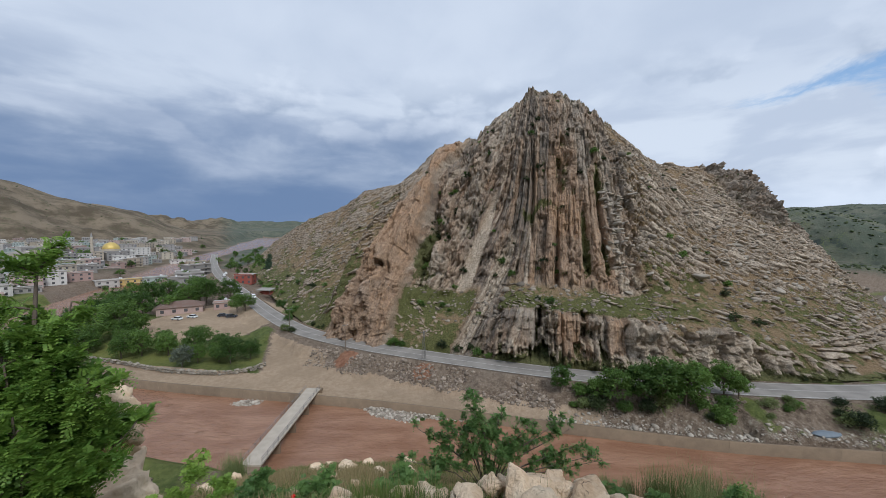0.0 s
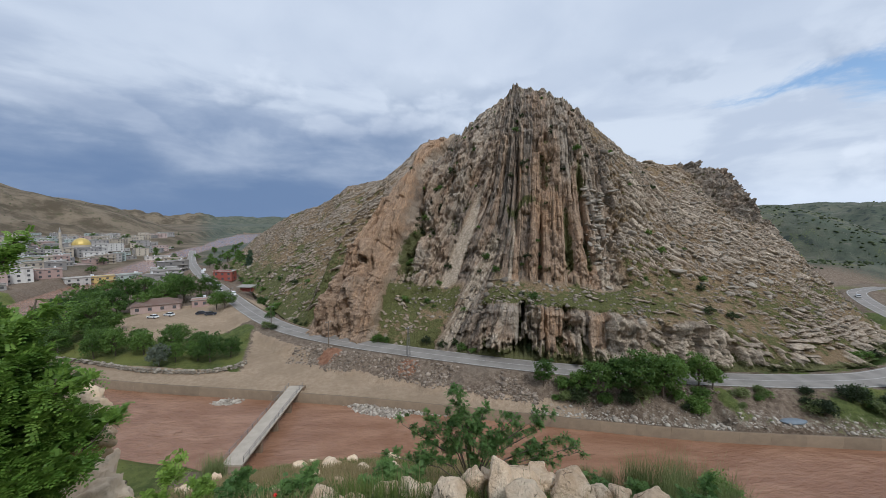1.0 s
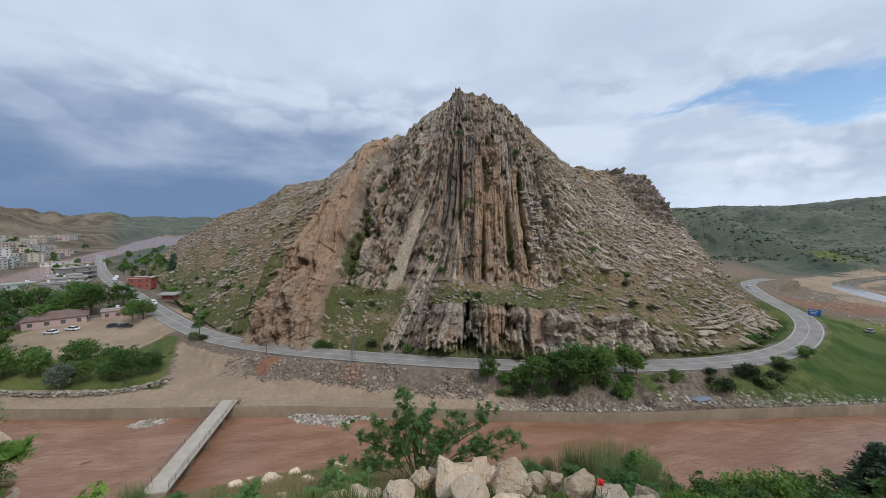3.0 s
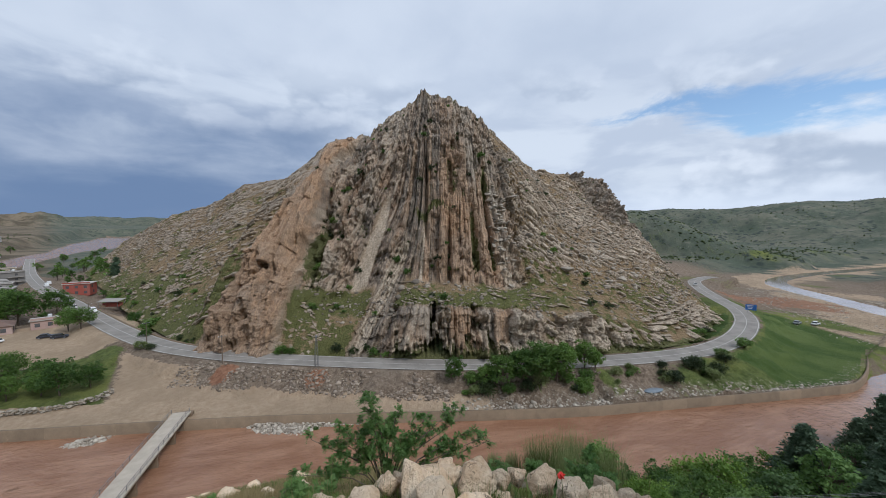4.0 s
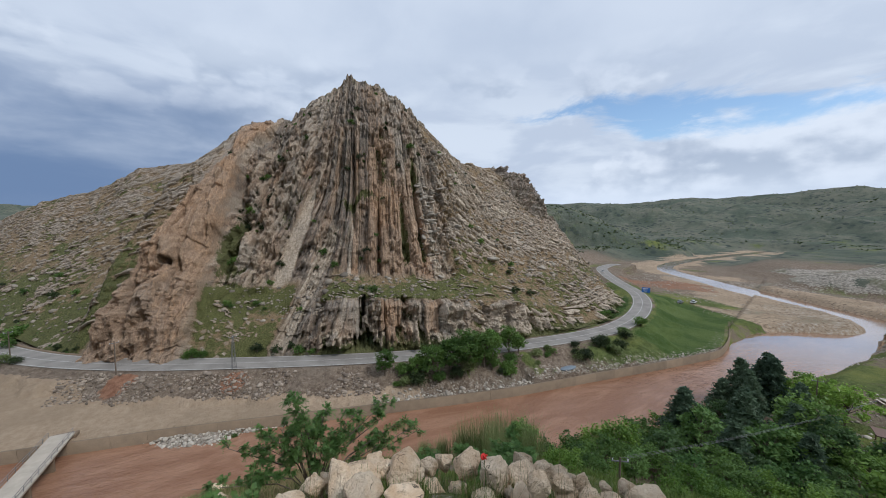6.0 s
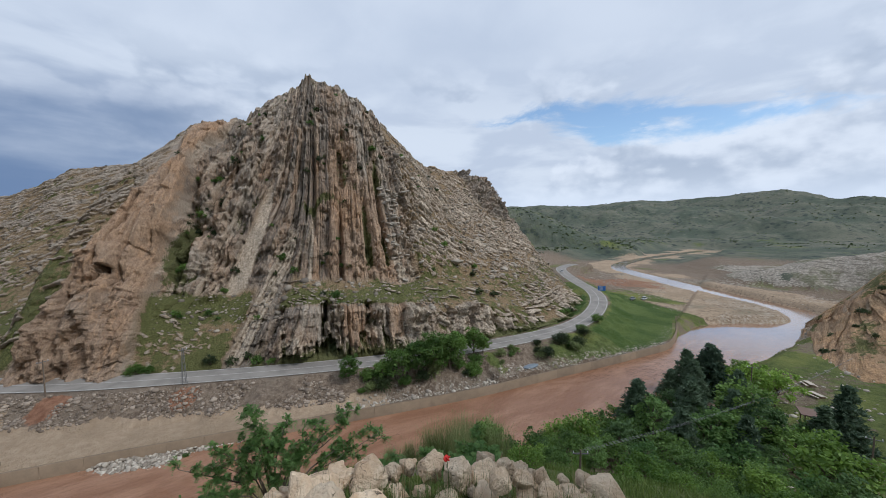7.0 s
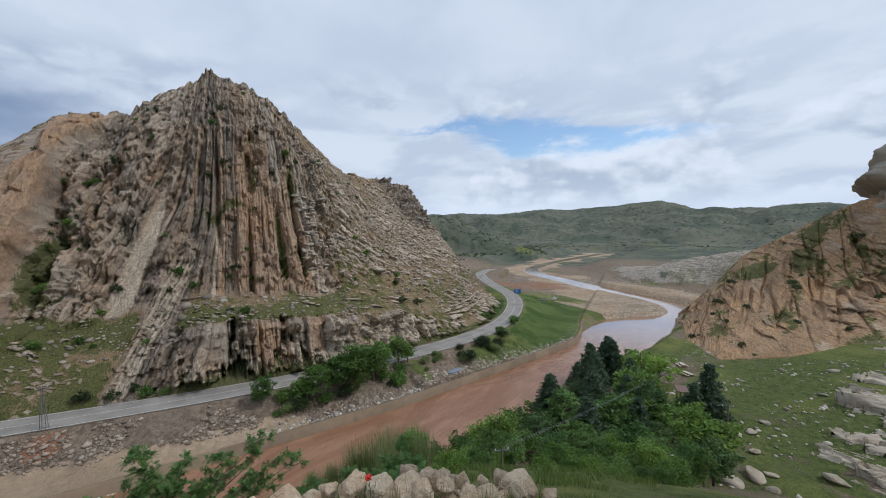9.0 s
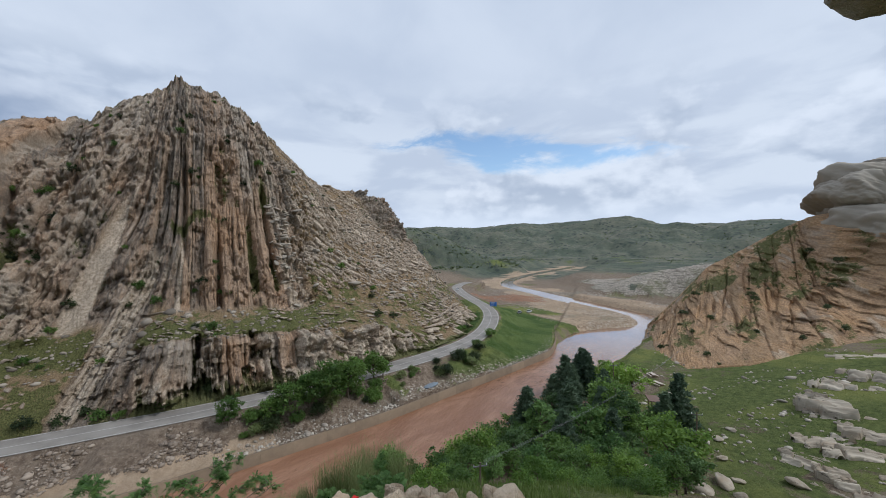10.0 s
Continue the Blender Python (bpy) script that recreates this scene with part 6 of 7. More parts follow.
# ---- grove on the near bank ----
GROVE_A = []
for k in range(1300):
    a, r = rs.uniform(40, 84), rs.uniform(22, 88)
    x, y = r * math.sin(radians(a)), r * math.cos(radians(a))
    dc, _, _ = polyline_distance(np.array([x]), np.array([y]), RIVER[::5])
    z0 = gz(x, y)
    # crowns stay under the open view of the river and the meadow
    line = np.interp(a, [42, 50, 55, 60, 66, 72, 78, 83], [0.58, 0.57, 0.52, 0.455, 0.385, 0.350, 0.355, 0.44])
    room = 42 - line * r - z0
    edge_ok = r < np.interp(a, [42, 55, 70, 76, 80, 83], [62, 74, 90, 88, 84, 60])
    if dc[0] > 13.5 and z0 > 0.4 and room > 1.8 and edge_ok and r > 45 and all((x - p) ** 2 + (y - q) ** 2 > 15 for p, q, _ in GROVE_A):
        GROVE_A.append((x, y, min(room * rs.uniform(0.60, 1.22), rs.uniform(4.0, 11.0 if r > 58 else 6.5))))
M_LEAF_DARKER = leafy("deep_green_leaves", (0.034, 0.075, 0.027), (0.120, 0.200, 0.066))
M_LEAF_MID = leafy("mid_green_leaves", (0.050, 0.112, 0.018), (0.190, 0.300, 0.052))
kinds = [broadleaf(900 + 10 * k, 7.0, (0.42, 0.36, 0.46, 0.30, 0.40)[k], (M_LEAF, M_LEAF_DARKER, M_LEAF_MID, M_LEAF_SHRUB, M_LEAF)[k], 0.25, 80, 28, label="leafy green tree in the grove on the river bank") for k in range(5)]
place(kinds, GROVE_A, 78, 7.0, "trees of the grove")
kinds = [shrub(985 + 10 * k, 2.4, (M_LEAF, M_LEAF_MID)[k], "bushy green undergrowth on the slope above the grove", 0.13, 36, 50) for k in range(2)]
UNDER = []
for k in range(600):
    a, r = rs.uniform(46, 80), rs.uniform(26, 46)
    x, y = r * math.sin(radians(a)), r * math.cos(radians(a))
    if fbm(np.array([x / 7]), np.array([y / 7]), 93, 3)[0] > -0.05 and len(UNDER) < 70 and all((x - p) ** 2 + (y - q) ** 2 > 4 for p, q, _ in UNDER):
        UNDER.append((x, y, rs.uniform(1.0, 2.6)))
place(kinds, UNDER, 178, 2.4, "bushes above the grove")
kinds = [conifer(950, 12.0, "dark blue-green pine over the grove"), conifer(960, 12.0, "dark blue-green pine over the grove")]
place(kinds, [(97, 38.5, 13.5), (102.5, 36, 13.8), (91.5, 39.5, 9.6), (94, 36, 11.5), (100, 34, 12.5), (104.5, 38, 11), (88, 33, 9.5), (84, 10.5, 11.5), (81, 12.5, 8.5), (78, 30, 9), (70, 27, 11), (74, 22, 10), (64, 33, 11), (60, 24, 10), (82, 24, 11), (67, 18, 9)], 79, 12.0, "pines of the grove", 0.3)
kinds = [broadleaf(970, 7.0, 0.55, M_LEAF_LIGHT, 0.28, 60, 46, label="bright green spreading tree by the picnic place")]
place(kinds, [(103, 33, 6.5), (107.5, 30.5, 5.5), (100, 27, 7), (97, 22, 7.5)], 80, 7.0, "trees by the picnic place")


# ---- reeds, grass ----
def blades(name, label, roots, hgt, wid, mat, seed, lean=0.35, parent=None):
    """Bent tapering blades in one mesh."""
    rs = np.random.RandomState(seed)
    k = len(roots)
    a = rs.uniform(0, 6.283, k)
    side = np.stack([np.cos(a), np.sin(a), a * 0], 1)
    bend = np.stack([-np.sin(a), np.cos(a), a * 0], 1) * rs.normal(size=(k, 1)) * lean
    h = (np.asarray(hgt) * rs.uniform(0.6, 1.2, k))[:, None]
    wv = (np.asarray(wid) * rs.uniform(0.7, 1.3, k))[:, None]
    up_ = np.array([0, 0, 1.0])
    r0 = np.asarray(roots) - np.array([0, 0, 0.05])
    m = r0 + up_ * h * 0.55 + bend * h * 0.3
    t = r0 + up_ * h + bend * h
    v = np.stack([r0 - side * wv, r0 + side * wv, m + side * wv * 0.7, m - side * wv * 0.7, t + side * wv * 0.1, t - side * wv * 0.1], 1).reshape(-1, 3)
    i = np.arange(k)[:, None] * 6
    f = np.concatenate([i + np.array([[0, 1, 2, 3]]), i + np.array([[3, 2, 4, 5]])])
    me = mesh_from(name, v, f, mat)
    if parent is not None:
        return part(name, me, mat, parent)
    return tagged(new(name, me), label, "grass", kind="stuff")


def polar_roots(n, a0, a1, r0, r1, seed, keep=None):
    rs = np.random.RandomState(seed)
    a, r = np.radians(rs.uniform(a0, a1, n)), np.sqrt(rs.uniform(r0 * r0, r1 * r1, n))
    x, y = r * np.sin(a), r * np.cos(a)
    if keep is not None:
        ok = keep(x, y)
        x, y = x[ok], y[ok]
    return np.stack([x, y, ground_z(x, y)], 1)


def reed_clump(x, y, h, seed, wide=1.0):
    rs = np.random.RandomState(seed)
    thing = tagged(new("reed_clump", None), "tall green reeds growing in a dense clump", "reeds", "reed clumps")
    thing.location = (x, y, gz(x, y))
    p = rs.normal(size=(420, 2)) * 0.55 * wide
    blades("foliage", "", np.concatenate([p, np.zeros((420, 1))], 1), np.full(420, h), np.full(420, 0.022), M_REED, seed, 0.25, thing)


for k, (a, r, h, wd) in enumerate(((34, 50, 5.5, 1.6), (36.5, 51, 6.2, 1.7), (39, 52, 6.0, 1.7), (41, 50, 6.0, 1.5), (31.5, 51, 4.6, 1.4), (37, 45, 4.5, 1.5), (42.5, 46, 5.0, 1.4), (-31.5, 62, 3.6, 1.2), (-30.5, 60.5, 3.2, 1.0), (28, 52, 3.0, 1.2), (25, 53, 2.4, 1.0))):
    reed_clump(r * math.sin(radians(a)), r * math.cos(radians(a)), h, 1100 + k, wd)
roots = polar_roots(26000, -20, 70, 3.2, 7.9, 1200, lambda x, y: fbm(x / 0.9, y / 0.9, 81, 3) > -0.05)
blades("grass", "fresh green grass between the boulders", roots, np.full(len(roots), 0.34), np.full(len(roots), 0.006), M_GRASS, 82)
roots = polar_roots(900, -20, 66, 3.6, 7.8, 1201)
blades("oat_stalks", "thin pale wild oat stalks among the boulders", roots, np.full(len(roots), 0.75), np.full(len(roots), 0.004), M_STRAW, 83, 0.2)
roots = polar_roots(60000, -54, 8, 9, 42, 1202, lambda x, y: fbm(x / 3.2, y / 3.2, 84, 3) > -0.3)
blades("dry_grass", "dry yellow grass on the slope below the lookout", roots, np.full(len(roots), 0.55), np.full(len(roots), 0.014), M_STRAW, 85, 0.4)
roots = polar_roots(52000, -54, 78, 8, 45, 1203, lambda x, y: fbm(x / 3.2, y / 3.2, 84, 3) < -0.1)
blades("slope_grass", "green grass and weeds on the slope below the lookout", roots, np.full(len(roots), 0.6), np.full(len(roots), 0.026), M_GRASS, 86, 0.5)


# ---- leafy shrubs close to the lookout ----
def pinnate(tips, dirs, seed, length, pairs, leaflet):
    """Feather leaves: pairs of leaflets along a stalk, one stalk for each tip."""
    rs = np.random.RandomState(seed)
    k = len(tips)
    d = dirs / (np.linalg.norm(dirs, axis=1)[:, None] + 1e-9)
    side = np.cross(d, np.array([0, 0, 1.0]))
    side /= np.linalg.norm(side, axis=1)[:, None] + 1e-9
    nrm = np.cross(side, d)
    out_v = []
    ln = length * rs.uniform(0.7, 1.25, (k, 1))
    for j in range(pairs):
        t = (j + 0.6) / pairs
        c = tips + d * ln * t - np.array([0, 0, 1.0]) * ln * 0.35 * t * t
        for s in (-1, 1):
            ldir = side * s * 0.85 + d * 0.5 - nrm * 0.12
            ldir /= np.linalg.norm(ldir, axis=1)[:, None]
            wv = np.cross(ldir, nrm) * leaflet * 0.24
            ll = leaflet * rs.uniform(0.8, 1.15, (k, 1)) * (1 - 0.35 * t)
            mid = c + ldir * ll * 0.45
            out_v.append(np.stack([c, mid + wv + nrm * 0.006, c + ldir * ll, mid - wv + nrm * 0.006], 1))
    v = np.stack(out_v, 1).reshape(-1, 3)
    return v, np.arange(len(v)).reshape(-1, 4)


def feather_tree(name, base, stems, seed, length, leaflet, mat, label, per=34, pairs=5, category="shrub"):
    """Several bent stems with side twigs; bunches of feather leaves at their ends. stems: (dx, dy, dz, girth)."""
    rs = np.random.RandomState(seed)
    thing = tagged(new(name, None), label, category)
    thing.location = base
    limbs, tips, dirs = [], [], []
    for sx, sy, sz, g in stems:
        end = Vector((sx, sy, sz))
        mid = Vector((sx * 0.35 + rs.uniform(-0.2, 0.2), sy * 0.35, sz * 0.55))
        limbs.append(([(0, 0, -0.3), tuple(mid), tuple(end)], [g, g * 0.65, g * 0.22]))
        for q in range(11):
            t = rs.uniform(0.35, 1.0)
            st = mid.lerp(end, (t - 0.35) / 0.65)
            reach = length * rs.uniform(1.0, 2.6)
            dv = Vector((rs.normal(), rs.normal(), rs.uniform(0.0, 1.1))).normalized()
            tip = st + dv * reach
            limbs.append(([tuple(st), tuple((st + tip) / 2 + Vector((0, 0, 0.05))), tuple(tip)], [g * 0.3, g * 0.2, g * 0.08]))
            for _ in range(per):
                w0 = rs.uniform(0.35, 1.05)
                tips.append(np.array(st.lerp(tip, w0)) + rs.normal(size=3) * length * 0.30)
                nd = rs.normal(size=3) * 0.8 + np.array(dv) * 0.6 + np.array([0, 0, 0.35])
                dirs.append(nd)
    part("wood", tubes_mesh("wood", limbs, M_BARK, 6), M_BARK, thing)
    v, f = pinnate(np.array(tips), np.array(dirs), seed + 1, length, pairs, leaflet)
    part("leaves", mesh_from("leaves", v, f, mat), mat, thing)
    return thing


SB = (2.4, 18.4, gz(2.4, 18.4) + 0.1)
rs = np.random.RandomState(91)
stems = [(1.25 * a, b, c, g) for a, b, c, g in ((-0.8, 0.3, 5.4, 0.07), (-3.0, 0.2, 3.4, 0.06), (-0.6, -0.4, 4.4, 0.07), (0.6, 0.4, 4.2, 0.07), (2.0, 0.2, 3.9, 0.06), (2.9, -0.2, 4.0, 0.06), (3.9, 0.1, 2.6, 0.06), (-2.2, -0.6, 2.3, 0.05), (0.2, -0.8, 2.6, 0.05), (4.9, 0.3, 1.6, 0.05), (1.3, -0.5, 3.0, 0.05), (-4.2, 0.2, 1.9, 0.04), (-1.2, 0.5, 3.6, 0.05), (-2.0, 0.3, 3.2, 0.05), (0.0, 0.2, 3.6, 0.05), (-1.8, -0.2, 4.0, 0.05), (3.4, 0.2, 3.3, 0.05), (4.4, -0.2, 2.2, 0.05))]
feather_tree("terebinth_shrub", SB, stems, 92, 0.24, 0.095, M_LEAF_SHRUB, "open many-stemmed shrub with feathery green leaves", 30, 5)
TB = (-8.4, 6.9, gz(-8.4, 6.9))
stems = [(-0.6, 1.2, 6.9, 0.10), (0.3, 0.8, 5.0, 0.09), (1.1, 1.0, 3.8, 0.08), (-1.4, 0.2, 4.4, 0.09), (0.7, -0.3, 3.9, 0.08), (-0.2, 0.2, 4.7, 0.08), (1.5, 0.3, 2.7, 0.07), (-1.0, -0.6, 3.2, 0.07), (0.2, 0.3, 3.0, 0.07), (0.9, 0.9, 2.0, 0.06), (1.2, 1.4, 1.2, 0.05), (-0.5, 1.0, 2.2, 0.06), (1.7, 0.8, 3.4, 0.06), (1.9, 0.6, 2.2, 0.06), (1.4, 0.6, 4.2, 0.07), (0.8, 0.4, 4.6, 0.07), (0.4, -0.2, 2.2, 0.06), (1.6, -0.2, 1.2, 0.05), (1.0, -0.4, 2.9, 0.06), (2.1, 1.0, 3.0, 0.05), (0.3, 1.2, 5.8, 0.07)]
feather_tree("leafy_tree", TB, [(q[0] * 0.8 - 0.25, *q[1:]) for q in stems if not (q[0] > 1.0 and q[2] < 2.5)] + [(-1.2, 0.8, 5.2, 0.07), (-0.9, 0.5, 3.6, 0.07), (-0.3, 0.7, 2.6, 0.06), (0.1, 0.9, 3.9, 0.06)], 94, 0.25, 0.105, M_LEAF_LIGHT, "young leafy tree with bright feathery leaves beside the rocks", 62, 5, "tree")
for k, (x, y, h, m_) in enumerate(((-6.2, 7.6, 1.2, M_LEAF_LIGHT), (-3.6, 10.2, 0.6, M_LEAF_SHRUB), (-6.8, 12.5, 0.7, M_LEAF_SHRUB), (6.4, 9.0, 1.3, M_LEAF_SHRUB), (5.0, 11.5, 1.6, M_LEAF_SHRUB), (-1.2, 9.6, 0.9, M_LEAF_SHRUB), (-9.5, 15, 1.0, M_LEAF_LIGHT), (8.5, 10, 1.8, M_LEAF_SHRUB))):
    b = (x, y, gz(x, y))
    st = [(rs.normal() * 0.5 * h, rs.normal() * 0.5 * h, h * rs.uniform(0.5, 1.0), 0.025) for _ in range(7)]
    feather_tree("leafy_bush", b, st, 1300 + k, 0.18, 0.10, m_, "low leafy bush with feathery green leaves on the slope", 22, 4)


# ---- town ----
def tinted(name, lo, hi, rough=0.85):
    """Wall paint that differs from house to house."""
    m, n, b = material(name)
    rnd = n.add("ShaderNodeObjectInfo").outputs["Random"]
    pos = n.add("ShaderNodeNewGeometry").outputs["Position"]
    col = n.mix(rnd, lo, hi)
    st = n.noise(n.vec("MULTIPLY", pos, (1, 1, 0.35)), 0.5, 5.0, 0.6)
    col = n.mix(n.step(st, 0.48, 0.75, 0, 0.5), col, (0.24, 0.22, 0.19))
    n.feed(b.inputs["Base Color"], col)
    b.inputs["Roughness"].default_value = rough
    n.feed(b.inputs["Normal"], n.bump(n.noise(pos, 2.0, 4.0), 0.15, 0.05))
    return m


M_WHITE = tinted("white_plaster", (0.42, 0.40, 0.37), (0.66, 0.64, 0.60))
M_GREYWALL = tinted("grey_plaster", (0.20, 0.19, 0.18), (0.38, 0.36, 0.34))
M_CREAM = tinted("cream_plaster", (0.40, 0.34, 0.26), (0.54, 0.48, 0.39))
M_YELLOW = tinted("yellow_plaster", (0.58, 0.42, 0.15), (0.64, 0.48, 0.20))
M_PINK = tinted("pink_plaster", (0.40, 0.27, 0.235), (0.50, 0.38, 0.34))
M_MINT = tinted("mint_plaster", (0.34, 0.40, 0.37), (0.42, 0.48, 0.45))
M_ROOF = tinted("flat_roof", (0.30, 0.28, 0.25), (0.48, 0.45, 0.41))
M_TILE = tinted("roof_tiles", (0.150, 0.095, 0.075), (0.20, 0.13, 0.10))
M_REDWALL = tinted("red_wall", (0.30, 0.07, 0.05), (0.36, 0.10, 0.07))
M_PANE = plain("window_pane", (0.10, 0.10, 0.105), 0.25, 0.2, 0.5)
M_TANK = plain("tank_white", (0.66, 0.66, 0.66), 0.5, 0.1)
M_GOLD = plain("gold_dome", (0.60, 0.44, 0.13), 0.4, 0.15, 1.0, metal=0.3)
M_WOOD = plain("weathered_wood", (0.26, 0.18, 0.115), 0.85, 0.3, 4.0)
M_BLUE = plain("blue_paint", (0.03, 0.13, 0.42), 0.5, 0.12)
M_TYRE = plain("tyre", (0.022, 0.022, 0.024), 0.85, 0.2)
M_GLASS = plain("car_glass", (0.03, 0.035, 0.04), 0.12, 0.1)
M_CARWHITE = plain("white_car_paint", (0.74, 0.74, 0.73), 0.3, 0.05)
M_CARDARK = plain("dark_car_paint", (0.035, 0.040, 0.055), 0.3, 0.1)
M_CARGREY = plain("grey_car_paint", (0.30, 0.31, 0.33), 0.35, 0.1)
M_RED = plain("poppy_red", (0.62, 0.02, 0.012), 0.6, 0.1)
M_TARP = plain("blue_grey_tarpaulin", (0.150, 0.180, 0.205), 0.6, 0.25, 2.0)
WINDOW = bm_mesh("window", box_bm(1.3, 0.14, 1.35), M_PANE)


def cylinder_bm(r, h, x=0, y=0, z=0, sides=12, r2=None):
    bm = bmesh.new()
    bmesh.ops.create_cone(bm, cap_ends=True, segments=sides, radius1=r, radius2=r if r2 is None else r2, depth=h, matrix=pose(x, y, z + h / 2))
    return bm


TANK = bm_mesh("water_tank", cylinder_bm(0.6, 1.3, 0, 0, 0), M_TANK)


def building(x, y, wdt, dep, floors, turn, wall, seed, label, cols=3, sides=True, hip=False, roof=None):
    """A block of flats or house with a flat slab roof, windows in rows, a balcony and a tank."""
    rs = np.random.RandomState(seed)
    thing = tagged(new("house", None), label, "house", "houses of the town")
    thing.matrix_world = pose(x, y, gz(x, y) - 0.3, 0, 0, turn)
    hgt = floors * 3.0 + 0.5
    part("wall", box_bm(wdt, dep, hgt, 0, 0, 0), wall, thing)
    if hip:
        bm = box_bm(wdt + 1.2, dep + 1.2, 2.2, 0, 0, hgt)
        for v in bm.verts:
            if v.co.z > hgt + 1:
                v.co.x *= 0.45
                v.co.y *= 0.08
        part("roof", bm, roof or M_TILE, thing)
    else:
        part("roof", box_bm(wdt + 0.9, dep + 0.9, 0.3, 0, 0, hgt, 0.03), roof or M_ROOF, thing)
        part("parapet", box_bm(wdt + 0.2, 0.25, 0.7, 0, -dep / 2, hgt + 0.3), wall, thing)
        for k in range(rs.randint(0, 3)):
            ob = part("water_tank", TANK, M_TANK, thing)
            ob.location = (rs.uniform(-0.4, 0.4) * wdt, rs.uniform(-0.3, 0.3) * dep, hgt + 0.3)
    for f in range(floors):
        for c in range(cols):
            ob = part("window", WINDOW, M_PANE, thing)
            ob.location = ((c + 0.5) / cols * wdt - wdt / 2, -dep / 2 - 0.04, 0.4 + f * 3.0 + 0.9)
        if sides:
            ob = part("window", WINDOW, M_PANE, thing)
            ob.matrix_basis = pose(wdt / 2 + 0.04, rs.uniform(-0.25, 0.25) * dep, 0.4 + f * 3.0 + 0.9, 0, 0, 90)
        if f > 0 and not hip and seed % 3 != 1:
            part("balcony", box_bm(wdt * 0.45, 1.3, 0.22, wdt * 0.2 * (1 if seed % 2 else -1), -dep / 2 - 0.6, f * 3.0 + 0.3), roof or M_ROOF, thing)
    return thing


def facing(x, y, extra=0):
    """Turn that points a front (its -y side) to the lookout, give or take."""
    return -math.degrees(math.atan2(x, y)) + extra


building(-263.6, 257, 17, 10, 2, facing(-263, 257, 12), M_PINK, 1, "two-storey pink and white house with a flat roof", 4)
building(-246, 262, 13, 9, 2, facing(-246, 262, 8), M_WHITE, 2, "white two-storey house by the river park", 3)
building(-241, 276, 16, 10, 2, facing(-241, 276, 10), M_YELLOW, 3, "bright yellow two-storey house with balconies", 4)
building(-226, 281, 14, 10, 2, facing(-226, 281, 10), M_MINT, 4, "pale mint green two-storey house", 3)
building(-395, 372, 22, 12, 3, facing(-395, 372, 14), M_GREYWALL, 5, "long grey three-storey house", 5)
building(-344, 330, 20, 11, 2, facing(-344, 330, 12), M_CREAM, 6, "cream two-storey house with a flat roof", 4)
building(-417, 480, 40, 14, 3, facing(-417, 480, 10), M_WHITE, 7, "large white three-storey apartment block", 8)
building(-385, 402, 9, 8, 3, facing(-385, 402, 0), M_CREAM, 8, "narrow cream tower house", 2)
building(-331, 455, 24, 12, 2, facing(-331, 455, 8), M_WHITE, 9, "white two-storey house with a wide roof", 5)
building(-275, 400, 18, 10, 2, facing(-275, 400, 5), M_CREAM, 10, "cream house beside the town road", 3)
TAKEN = [(-263, 257), (-246, 262), (-241, 276), (-226, 281), (-395, 372), (-344, 330), (-417, 480), (-385, 402), (-331, 455), (-275, 400), (-398, 430)]
rs = np.random.RandomState(2024)
WALLS = [(M_WHITE, "white"), (M_GREYWALL, "grey"), (M_CREAM, "cream"), (M_WHITE, "white"), (M_GREYWALL, "bare grey"), (M_CREAM, "cream"), (M_GREYWALL, "grey"), (M_PINK, "pinkish"), (M_MINT, "pale green")]
made = 0
for k in range(2600):
    a, r = rs.uniform(-54, -23.5), 290 + 760 * rs.rand() ** 1.1
    x, y = r * math.sin(radians(a)), r * math.cos(radians(a))
    gap = 11.5 + 6 * (r > 600)
    if any((x - p) ** 2 + (y - q) ** 2 < gap * gap for p, q in TAKEN):
        continue
    dr, sr, _ = polyline_distance(np.array([x]), np.array([y]), ROAD[::4])
    dc, sc, _ = polyline_distance(np.array([x]), np.array([y]), RIVER[::5])
    half_w = 115 if y > 640 else 36
    if dr[0] < 14 or dc[0] < half_w or (a > -33 and r < 330) or sr[0] > 0:
        continue
    TAKEN.append((x, y))
    wall, word = WALLS[rs.randint(0, len(WALLS))]
    floors = rs.randint(1, 4)
    building(x, y, rs.uniform(10, 20), rs.uniform(8, 12), floors, facing(x, y, rs.uniform(-25, 35)), wall, 100 + made, f"{word} plastered house with a flat roof, {('one storey', 'two storeys', 'three storeys')[floors - 1]} high", rs.randint(2, 5), rs.rand() < 0.5)
    made += 1
    if made >= 260:
        break


